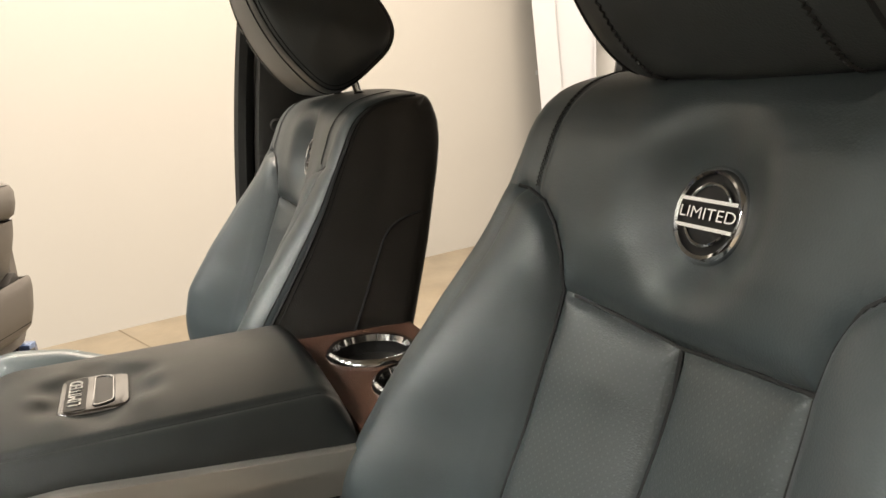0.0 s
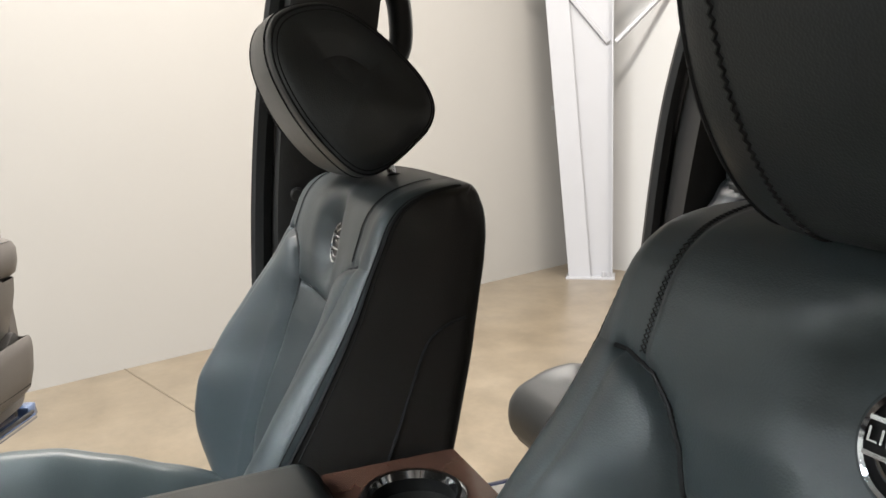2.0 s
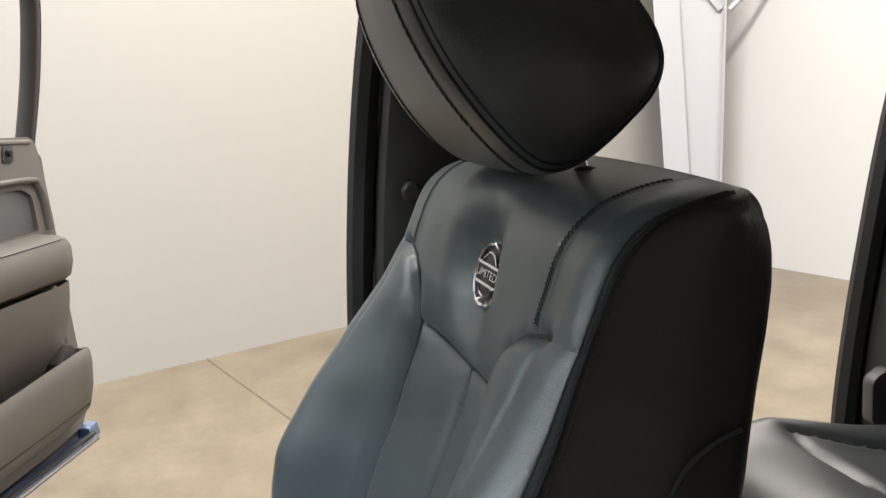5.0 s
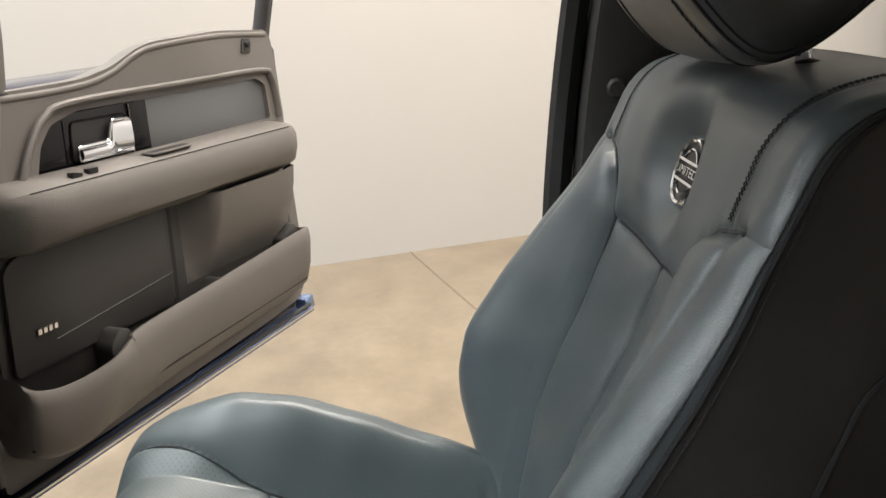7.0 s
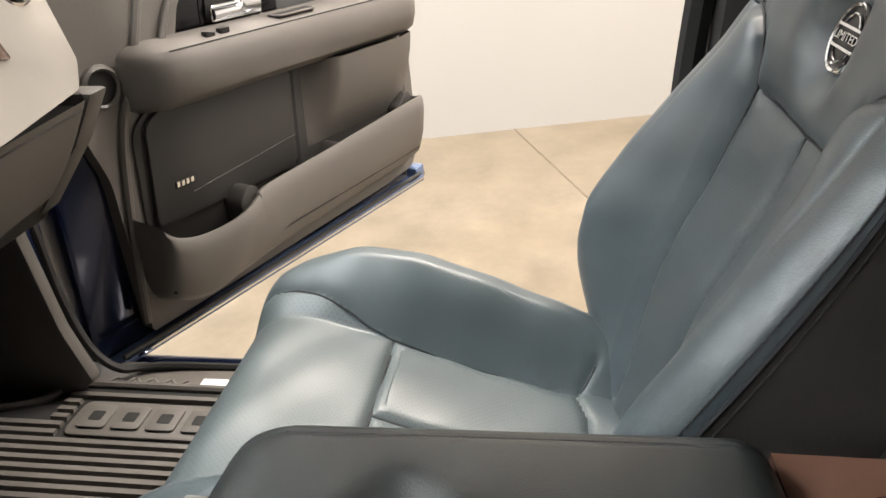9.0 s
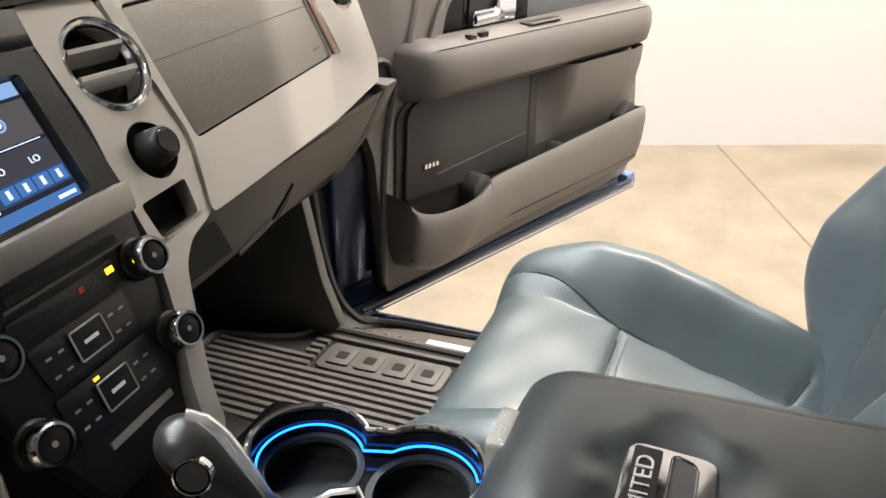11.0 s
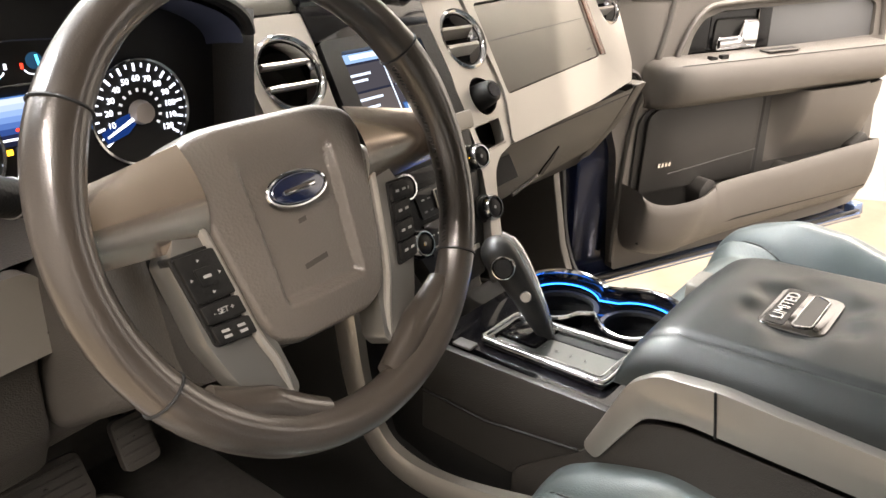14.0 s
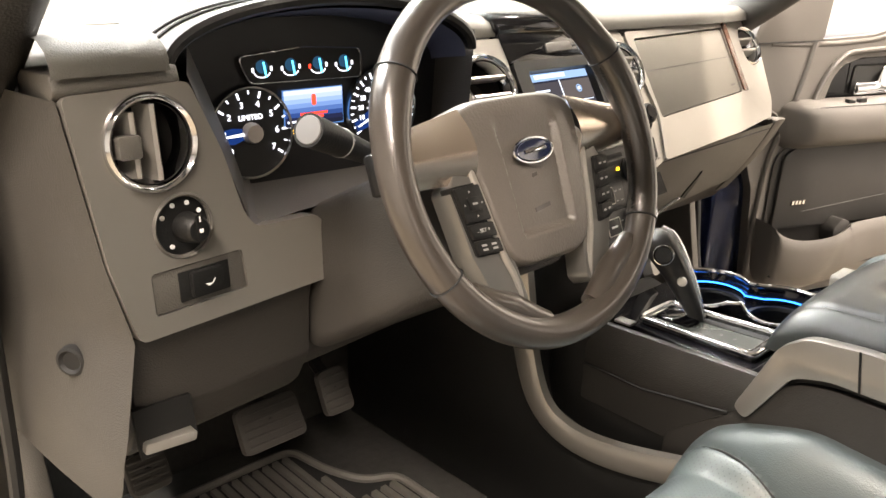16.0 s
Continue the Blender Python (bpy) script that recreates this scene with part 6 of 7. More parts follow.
part("slot_lip", prism([(MID - 0.055, 1.5685), (MID + 0.08, 1.5685), (MID + 0.08, 1.566), (MID - 0.055, 1.566)], 0.0, -0.002, on_stack), LOWER, sf)
strip = part("button_strip", prism(rounded2([(MID - 0.060, 1.560), (MID + 0.058, 1.560), (MID + 0.058, 1.544), (MID - 0.060, 1.544)], 0.002), 0.0, -0.003, on_stack, 0.001), BLACK, sf)
part("amber_lamp", prism([(MID + 0.046, 1.556), (MID + 0.055, 1.556), (MID + 0.055, 1.551), (MID + 0.046, 1.551)], -0.003, -0.0036, on_stack), LED_AMBER, strip)
part("red_mark", prism([(MID + 0.012, 1.555), (MID + 0.018, 1.555), (MID + 0.018, 1.550), (MID + 0.012, 1.550)], -0.003, -0.0036, on_stack), material("red_ink", (0.4, 0.03, 0.03), 0.5), strip)
for z0, z1, mk in ((1.536, 1.500, False), (1.494, 1.452, True)):
    pnl = part("button_panel", prism(rounded2([(MID - 0.056, z0), (MID + 0.054, z0), (MID + 0.050, z1), (MID - 0.052, z1)], 0.004), 0.0, -0.003, on_stack, 0.001), material("button_grey_black", (0.011, 0.011, 0.012), 0.4, spec=0.35) if not mk else bpy.data.materials["button_grey_black"], sf)
    zc = (z0 + z1) / 2
    part("square_button", prism(rounded2([(MID - 0.018, zc - 0.012), (MID + 0.018, zc - 0.012), (MID + 0.018, zc + 0.012), (MID - 0.018, zc + 0.012)], 0.002), -0.003, -0.006, on_stack, 0.001), BLACK, pnl)
    part("button_frame", tube([on_stack(x, z, -0.006) for x, z in rounded2([(MID - 0.018, zc - 0.012), (MID + 0.018, zc - 0.012), (MID + 0.018, zc + 0.012), (MID - 0.018, zc + 0.012)], 0.002)], 0.0011, 5, True), SATIN, pnl)
    part("button_mark", prism([(MID - 0.008, zc - 0.0015), (MID + 0.008, zc - 0.0015), (MID + 0.008, zc + 0.0015), (MID - 0.008, zc + 0.0015)], -0.006, -0.0067, on_stack), WHITE_INK, pnl)
    for bx in (-0.042, -0.029, 0.029, 0.042):
        for bz in (-0.011, 0.004):
            part("button_mark", prism([(MID + bx - 0.003, zc + bz), (MID + bx + 0.003, zc + bz), (MID + bx + 0.003, zc + bz + 0.002), (MID + bx - 0.003, zc + bz + 0.002)], -0.003, -0.0037, on_stack), GREY_INK, pnl)
    if mk:
        part("amber_lamp", prism([(MID - 0.016, zc + 0.017), (MID - 0.010, zc + 0.017), (MID - 0.010, zc + 0.0145), (MID - 0.016, zc + 0.0145)], -0.003, -0.0036, on_stack), LED_AMBER, pnl)
for x, z in ((0.078, 1.548), (0.076, 1.478), (-0.094, 1.548), (-0.092, 1.478)):
    c = on_stack(x, z, 0)
    k = part("control_knob", lathe([(0.020, -0.002), (0.020, 0.004), (0.0175, 0.006), (0.0165, 0.022), (0.0, 0.022)], c, S_N, 32), BLACK, sf, "black knob with a chrome ring")
    part("knob_ring", lathe([(0.0135, 0.022), (0.0142, 0.0255), (0.0165, 0.0255), (0.0192, 0.020), (0.0190, 0.016)], c, S_N, 32), CHROME, k)
    part("knob_face", lathe([(0, 0.0245), (0.011, 0.0242), (0.0138, 0.0225)], c, S_N, 24), BLACK, k)
    part("knob_mark", prism(circle2(0, 0, 0.0026, 8), 0.0245, 0.025, lambda p, q, w, cc=c: cc + Vector((1, 0.05, 0)) * p + Vector((0, 0.35, 0.93)) * q + S_N * w), GREY_INK, k)
part("knob_lamp", prism(circle2(-0.092, 1.478, 0.0025, 8), -0.0235, -0.0245, on_stack), LED_AMBER, sf)
part("lower_bright_bar", prism([(MID - 0.03, 1.440), (MID + 0.05, 1.440), (MID + 0.05, 1.434), (MID - 0.03, 1.434)], 0.0, -0.003, on_stack), SATIN, sf)

# passenger side: silver trim round the airbag pad, vent, copper strip, glove box
rp = [(0.212, 1.757), (0.60, 1.765), (0.84, 1.757), (0.835, 1.68), (0.80, 1.585), (0.74, 1.557), (0.50, 1.554), (0.25, 1.547), (0.196, 1.546), (0.222, 1.60), (0.228, 1.62)]
pad_hole = rounded2([(0.236, 1.611), (0.590, 1.625), (0.600, 1.752), (0.236, 1.745)], 0.008, 3)
rv = circle2(0.755, 1.706, 0.047, 40, 0.040)
rpn = part("passenger_panel", plate(rounded2(rp, 0.010, 3), [pad_hole, rv], lambda p, q, w: on_face(p, q, w), 0.018), SATIN, dash, "satin silver passenger dash panel")
round_vent(Vector(on_face(0.755, 1.706, 0)), F_N, on_face, 0.755, 1.706, 0.044, (-0.28, 0.32), rpn, radians(-20))
pad = part("airbag_pad", prism(rounded2([(0.238, 1.613), (0.588, 1.627), (0.598, 1.750), (0.238, 1.743)], 0.008), 0.012, 0.003, on_face, 0.002), TAUPE, dash, "grey-brown airbag cover")
part("pad_crease", tube([on_face(x, 1.690 + 0.015 * (x - 0.24), 0.0035) for x in np.linspace(0.24, 0.592, 14)], 0.0012, 5), LOWER, pad)
part("pad_mark", prism([(0.555, 1.640), (0.572, 1.641), (0.572, 1.644), (0.555, 1.643)], 0.003, 0.0022, on_face), LOWER, pad)
part("copper_strip", prism(rounded2([(0.594, 1.627), (0.620, 1.623), (0.634, 1.760), (0.606, 1.760)], 0.004), 0.003, -0.004, on_face, 0.002), COPPER, rpn, "glossy brown strip")
part("upper_slot", prism([(0.215, 1.757), (0.60, 1.765), (0.60, 1.775), (0.215, 1.767)], 0.05, 0.01, on_face), LOWER, dash)
def on_glove(x, z, w):
    """The glove box door: slopes back under the silver trim."""
    return Vector((x, 0.614 + 0.07 * (x - 0.26) + 0.665 * (1.545 - z) - 0.010 * math.sin(max(0, min(1, (1.545 - z) / 0.18)) * math.pi) - w * 0.83, z - w * 0.55))


def glove_sheet(u, v):
    x = 0.205 + 0.53 * u
    top, foot = 1.545, 1.352 + 0.04 * u
    z = top + (foot - top) * v
    e = min(u * 0.53, (1 - u) * 0.53, (1 - v) * 0.19) / 0.014
    e = math.sqrt(max(0.0, 1 - (1 - min(e, 1)) ** 2))
    return on_glove(x, z, -0.014 * (1 - e))


glove = part("glove_box", sheet(glove_sheet, 60, 36), LOWER, dash, "dark grey-brown glove box door with a slanted latch")
part("glove_bin", prism([(0.66, 1.535), (0.80, 1.36), (0.95, 1.40), (0.95, 1.54)], 0.20, 0.74, along_x, 0.01), BLACK, dash)
part("glove_side", prism([(0.645, 1.55), (0.69, 1.47), (0.775, 1.36), (0.95, 1.40), (0.95, 1.55)], 0.742, 0.79, along_x, 0.008), LOWER, dash)
part("glove_housing", prism([(0.600, 1.54), (0.66, 1.45), (0.735, 1.345), (0.95, 1.36), (0.95, 1.54)], 0.125, 0.200, along_x, 0.012, 3), LOWER, dash)
part("glove_latch", prism([(0.470, 1.408), (0.462, 1.428), (0.463, 1.473), (0.480, 1.440), (0.496, 1.400)], 0.0, 0.003, on_glove), DARKHOLE, glove)
part("glove_handle", prism(rounded2([(0.398, 1.383), (0.455, 1.412), (0.468, 1.406), (0.412, 1.374)], 0.004), 0.0, 0.006, on_glove, 0.002), LOWER, glove)
part("glove_line", tube([on_glove(x, 1.533, 0.0005) for x in np.linspace(0.22, 0.72, 8)], 0.0014, 5), DARKHOLE, glove)
part("dash_core", prism([(0.84, 1.74), (0.80, 1.55), (0.88, 1.42), (1.25, 1.42), (1.25, 1.74)], -0.79, 0.80, along_x), BLACK, dash)
part("under_cover", prism([(0.70, 1.46), (0.80, 1.34), (1.2, 1.34), (1.2, 1.44)], -0.78, 0.78, along_x), BLACK, dash)

# ---- steering wheel and column ----
W_C = Vector((-0.4325, 0.350, 1.677))
W_A = Vector((1, 0, 0))
W_B = Vector((0, math.sin(radians(20)), math.cos(radians(20))))
W_O = Vector((0, -math.cos(radians(20)), math.sin(radians(20))))


def on_wheel(a, b, c):
    return W_C + W_A * a + W_B * b + W_O * c


wheel = thing("steering_wheel", "worn brown-black leather steering wheel with warm-tinted silver spokes", "steering wheel", W_C)
R_W = 0.168


def rim_r(a):
    d = math.degrees(a) % 360
    grip = 0.0
    for g in (25, 155):
        q = (d - g + 180) % 360 - 180
        grip += 0.0022 * math.exp(-(q / 16) ** 2)
    return 0.0158 + grip


n = 120
ang = [2 * math.pi * i / n for i in range(n)]
part("rim", tube([on_wheel(R_W * math.cos(a), R_W * math.sin(a), 0) for a in ang], [rim_r(a) for a in ang], 18, True), WHEEL_LEATHER, wheel)
for d in (32, 148, 212, 328):
    a = radians(d)
    c = on_wheel(R_W * math.cos(a), R_W * math.sin(a), 0)
    t = W_A * -math.sin(a) + W_B * math.cos(a)
    u, v = W_A * math.cos(a) + W_B * math.sin(a), W_O
    part("rim_seam", tube([c + (u * math.cos(k) + v * math.sin(k)) * (rim_r(a) + 0.0004) for k in np.linspace(0, 2 * math.pi, 24, endpoint=False)], 0.0011, 5, True), THREAD, wheel)
# inner stitching
for lo, hi in ((-30, 30), (150, 210)):
    pts = []
    for i, d in enumerate(np.linspace(lo, hi, 90)):
        a = radians(d)
        rr = R_W - rim_r(a) - 0.0002
        pts.append(on_wheel(rr * math.cos(a), rr * math.sin(a), 0.002 if i % 2 else -0.002))
    part("rim_stitch", tube(pts, 0.0007, 4), THREAD, wheel)


def pad_poly(top=0.0625, bottom=-0.101):
    return [(-0.086, top - 0.010), (-0.055, top), (0.055, top), (0.086, top - 0.010), (0.078, 0.012), (0.071, -0.03), (0.061, -0.078), (0.053, bottom + 0.008), (0.036, bottom), (-0.036, bottom), (-0.053, bottom + 0.008), (-0.061, -0.078), (-0.071, -0.03), (-0.078, 0.012)]


def step01(q):
    q = min(1.0, max(0.0, q))
    return q * q * (3 - 2 * q)


def pad_height(a, b):
    # crowned pad, falling away at the top, with a sunk middle field that runs out upwards
    crown = -0.010 * (a / 0.085) ** 2 - 0.012 * max(0, (b - 0.01) / 0.055) ** 2 - 0.004 * max(0, (-b - 0.06) / 0.04) ** 2
    half = 0.044 - 0.05 * max(0, 0.028 - b)
    sunk = step01((half - abs(a)) / 0.006) * step01((b + 0.074) / 0.008) * step01((0.050 - b) / 0.034)
    return crown + 0.003 - 0.0080 * sunk


def dome(a, b, c):
    return on_wheel(a, b, c + pad_height(a, b))


def pad_mesh():
    bm = bmesh.new()
    base = rounded2(pad_poly(), 0.016, 5)
    # denser outline
    fine = []
    for p, q in zip(base, base[1:] + base[:1]):
        m = max(1, int(math.hypot(q[0] - p[0], q[1] - p[1]) / 0.004))
        fine += [(p[0] + (q[0] - p[0]) * i / m, p[1] + (q[1] - p[1]) * i / m) for i in range(m)]
    rings = []
    for k, c in [(0.985, -0.035), (1.0, -0.014), (0.995, -0.007), (0.98, -0.003), (0.96, -0.0008)] + [(0.94 - 0.02 * i, 0.0) for i in range(45)]:
        rings.append([bm.verts.new(dome(p * k, (q + 0.02) * k - 0.02, c)) for p, q in fine])
    ctr = bm.verts.new(dome(0, -0.02, 0))
    m = len(fine)
    for a, b in zip(rings, rings[1:]):
        for i in range(m):
            bm.faces.new((a[i], a[(i + 1) % m], b[(i + 1) % m], b[i]))
    for i in range(m):
        bm.faces.new((rings[-1][i], rings[-1][(i + 1) % m], ctr))
    return bm


hub = part("hub_pad", pad_mesh(), WHEEL_PAD, wheel, "grained brown-black airbag pad")
# oval maker's emblem, drawn as plain shapes
em = part("emblem", lathe([(0, 0.004), (0.024, 0.003), (0.0265, 0.0)], on_wheel(-0.001, 0.0052, 0.000), W_O, 44, 0.44), BADGE_BLUE, hub, "blue oval emblem with chrome rim")
part("emblem_rim", tube([on_wheel(-0.001 + 0.0268 * math.cos(a), 0.0052 + 0.0120 * math.sin(a), 0.0012) for a in np.linspace(0, 2 * math.pi, 48, endpoint=False)], 0.0014, 6, True), CHROME, em)
part("emblem_rim", tube([on_wheel(-0.001 + 0.0240 * math.cos(a), 0.0052 + 0.0100 * math.sin(a), 0.0032) for a in np.linspace(0, 2 * math.pi, 48, endpoint=False)], 0.0004, 5, True), CHROME, em)
part("emblem_bar", prism(rounded2([(-0.016, 0.0022), (0.014, 0.0038), (0.014, 0.0078), (-0.016, 0.0062)], 0.002), 0.003, 0.0048, on_wheel, 0.0005), CHROME, em)
part("airbag_mark", prism([(-0.010, -0.053), (0.012, -0.050), (0.012, -0.046), (-0.010, -0.049)], 0.0000, 0.0005, dome), WHEEL_LEATHER, hub)
part("horn_mark", prism([(-0.004, -0.020), (0.003, -0.019), (0.003, -0.0155), (-0.004, -0.0165)], 0.0000, 0.0005, dome), WHEEL_LEATHER, hub)

for s in (-1, 1):
    # silver upper spoke, tinted warm: a rounded upper face and a darker undercut below its ridge
    bm = bmesh.new()
    nx, ny = 16, 16
    g = []
    for i in range(nx):
        t = i / (nx - 1)
        a = 0.074 + 0.092 * t
        top_, ridge, low = 0.055 - 0.016 * t, 0.0165 - 0.001 * t, -0.012 + 0.005 * t
        col = []
        for j in range(ny):
            k = j / (ny - 1)
            if k < 0.4:
                q = k / 0.4
                b, c = low + (ridge - low) * q, -0.014 + 0.013 * math.sin(q * math.pi / 2)
            else:
                q = (k - 0.4) / 0.6
                b, c = ridge + (top_ - ridge) * q, -0.001 - 0.014 * q ** 1.8
            sag = 0.006 * t
            col.append(bm.verts.new(on_wheel(s * a, b, c - sag + 0.0035 * (1 - t))))
        g.append(col)
    for p, q in zip(g, g[1:]):
        for j in range(ny - 1):
            bm.faces.new((p[j], p[j + 1], q[j + 1], q[j]))
    part("upper_spoke", bm, WARM_SILVER, wheel, "satin silver spoke tinted by a warm reflection")
    part("spoke_back", prism([(s * 0.07, 0.05), (s * 0.168, 0.030), (s * 0.168, -0.006), (s * 0.07, -0.012)], -0.04, -0.026, on_wheel, 0.003), BLACK, wheel)
    # silver face beside the pad, running down to the rim, with the switch pack
    arm = [(s * 0.084, 0.010), (s * 0.097, 0.006), (s * 0.104, -0.010), (s * 0.109, -0.016), (s * 0.101, -0.075), (s * 0.090, -0.104), (s * 0.080, -0.122), (s * 0.052, -0.138), (s * 0.044, -0.128), (s * 0.050, -0.094), (s * 0.064, -0.05), (s * 0.073, 0.0), (s * 0.075, 0.010)]
    part("lower_spoke", prism(rounded2(arm, 0.004), -0.034, -0.0075, on_wheel, 0.003), SPOKE, wheel, "satin grey lower spoke")
    part("spoke_edge", tube(smooth_path([on_wheel(a, b, c) for a, b, c in ((s * 0.0845, 0.022, -0.022), (s * 0.0825, 0.012, -0.0095), (s * 0.0745, -0.03, -0.0065), (s * 0.0655, -0.078, -0.0065), (s * 0.056, -0.105, -0.0075), (s * 0.051, -0.130, -0.011))], 5), 0.0036, 8), SATIN, wheel)
    wide = 0.029 if s < 0 else 0.019
    x0, x1 = (0.0785, 0.0665) if s < 0 else (0.0925, 0.081)

    def key(u, b):
        # across and down the switch pack
        f = (-0.0145 - b) / 0.0615
        return (s * (x0 + (x1 - x0) * f + wide * u), b - 0.002 * (1 - u) * f)
    sp = part("switch_pack", prism(rounded2([key(-0.06, -0.0125), key(1.06, -0.0125), key(1.06, -0.078), key(-0.06, -0.078)], 0.003), -0.020, -0.0055, on_wheel, 0.0015), BLACK, wheel, "black wheel switches with white marks")
    rows_ = [(-0.0145, -0.0465), (-0.0485, -0.0615), (-0.0635, -0.0765)] if s < 0 else [(-0.0145 - 0.0156 * k, -0.0286 - 0.0156 * k) for k in range(4)]
    for k, (hi_, lo_) in enumerate(rows_):
        part("switch", prism(rounded2([key(0, hi_), key(1, hi_), key(1, lo_), key(0, lo_)], 0.002), -0.006, -0.0018, on_wheel, 0.0014), BLACK, sp)
        mid = (hi_ + lo_) / 2
        if s < 0 and k == 0:
            part("arrow_pad", prism(rounded2([key(0.28, -0.0245), key(0.72, -0.0245), key(0.72, -0.0365), key(0.28, -0.0365)], 0.0015), -0.002, 0.0004, on_wheel, 0.001), BLACK, sp)
            for u, b in ((0.5, -0.0195), (0.14, -0.0305), (0.86, -0.0305), (0.5, -0.0415)):
                part("arrow_mark", prism(circle2(*key(u, b), 0.0013, 3), -0.0017, -0.0013, on_wheel), GREY_INK, sp)
            part("switch_mark", prism([key(0.40, -0.0295), key(0.60, -0.0295), key(0.60, -0.0315), key(0.40, -0.0315)], 0.0005, 0.0009, on_wheel), GREY_INK, sp)
        elif s < 0 and k == 1:
            cx, cz = key(0.5, mid)
            writing("- SET +", 0.0052, Matrix.Translation(on_wheel(cx, cz, -0.0014)) @ Matrix((W_A, W_B, W_O)).transposed().to_4x4(), GREY_INK, sp)
        else:
            for u in (0.2, 0.62):
                for db in ((0.0018, -0.0022) if s < 0 else (0.0,)):
                    part("switch_mark", prism([key(u, mid + db + 0.001), key(u + 0.2, mid + db + 0.001), key(u + 0.2, mid + db - 0.001), key(u, mid + db - 0.001)], -0.0017, -0.0013, on_wheel), GREY_INK, sp)
# leather swelling where the lower spokes run into the rim
for s in (-1, 1):
    sw = [radians(270 + s * d) for d in np.linspace(12, 48, 15)]
    part("rim_fork", tube([on_wheel((0.1485 + 0.008 * abs(k - 7) / 7) * math.cos(a), (0.1485 + 0.008 * abs(k - 7) / 7) * math.sin(a), -0.003) for k, a in enumerate(sw)], [0.0135 - 0.004 * (abs(k - 7) / 7) ** 2 for k in range(15)], 14), WHEEL_LEATHER, wheel)
part("wheel_boss", lathe([(0.0, -0.02), (0.055, -0.02), (0.060, -0.06), (0.060, -0.10), (0, -0.10)], W_C, W_O, 32), BLACK, wheel)

column = thing("steering_column", "grey-brown plastic steering column shroud with stalk", "steering column", (-0.43, 0.5, 1.55))


def col_ring(t):
    c = W_C - W_O * (0.07 + 0.24 * t) - W_B * (0.045 + 0.03 * t)
    return c


bm = bmesh.new()
rings = []
for t in np.linspace(0, 1, 8):
    c = col_ring(t)
    w, h = 0.095 + 0.02 * min(1, t * 2.5), 0.070 + 0.012 * t
    rings.append([bm.verts.new(c + W_A * p + W_B * q) for p, q in rounded2([(-w, -h), (w, -h), (w * 0.95, h), (-w * 0.95, h)], 0.03, 4)])
m = len(rings[0])
for a, b in zip(rings, rings[1:]):
    for i in range(m):
        bm.faces.new((a[i], a[(i + 1) % m], b[(i + 1) % m], b[i]))
bm.faces.new(rings[0]); bm.faces.new(rings[-1])
shr = part("shroud", bm, SHROUD, column)
part("shroud_split", tube([col_ring(t) - W_A * (0.0865 + 0.035 * t) + W_B * 0.01 for t in np.linspace(0, 1, 6)], 0.0016, 5), DARKHOLE, shr)
part("ignition_lock", lathe([(0, 0.006), (0.010, 0.006), (0.014, 0.003), (0.016, 0)], col_ring(0.35) + W_A * 0.09 - W_B * 0.02, (0.8, -0.55, 0.1), 20), SATIN, shr)
# multifunction stalk
STALK_GREY = material("stalk_grey_plastic", (0.15, 0.15, 0.15), 0.45, vary=0.08, scale=40)
st0, st1 = Vector((-0.515, 0.475, 1.665)), Vector((-0.634, 0.425, 1.716))
stalk = part("stalk", tube([st0, st0.lerp(st1, 0.35), st0.lerp(st1, 0.7), st1], [0.009, 0.011, 0.0135, 0.0150], 18), BLACK, column, "black indicator stalk with grey end")
sd = (st1 - st0).normalized()
part("stalk_end", lathe([(0, 0.002), (0.012, 0.001), (0.0145, -0.003)], st1, sd, 24), STALK_GREY, stalk)
part("stalk_ring", lathe([(0.0132, -0.001), (0.0140, 0), (0.0132, 0.001)], st0.lerp(st1, 0.62), sd, 24), STALK_GREY, stalk)

# pedals
def pedal(name, label, c, w, h, tilt, arm_to):
    p = thing(name, label, "pedal", c)
    bm = prism(rounded2([(-w, -h), (w, -h), (w * 0.95, h), (-w * 0.95, h)], 0.012), -0.008, 0.008, along_z, 0.003)
    pad = part("pedal_pad", xf(bm, Matrix.Translation(c) @ pose(0, 0, 0, tilt, 0, 0)), PEDAL, p)
    for k in range(5):
        q = -h * 0.7 + k * h * 0.35
        part("tread", xf(box(-w * 0.85, w * 0.85, q - 0.002, q + 0.002, 0.008, 0.011, 0.001), Matrix.Translation(c) @ pose(0, 0, 0, tilt, 0, 0)), PEDAL, pad)
    part("pedal_arm", tube([c, Vector(c) + Vector((0, 0.05, 0.03)), arm_to], 0.011, 8), BLACK, p)


pedal("brake_pedal", "wide black rubber brake pedal", Vector((-0.503, 0.785, 1.225)), 0.052, 0.034, 62, (-0.50, 0.95, 1.42))
pedal("accelerator_pedal", "narrow black rubber accelerator pedal", Vector((-0.378, 0.80, 1.225)), 0.026, 0.036, 65, (-0.38, 0.98, 1.42))
pedal("parking_brake_pedal", "small grey parking brake pedal", Vector((-0.685, 0.79, 1.222)), 0.028, 0.026, 55, (-0.69, 0.93, 1.42))

# ---- centre console ----
console = thing("centre_console", "black and satin silver console with padded leather lid", "console", (0.0, 0.15, 0.97))
CX0, CX1 = -0.128, 0.188
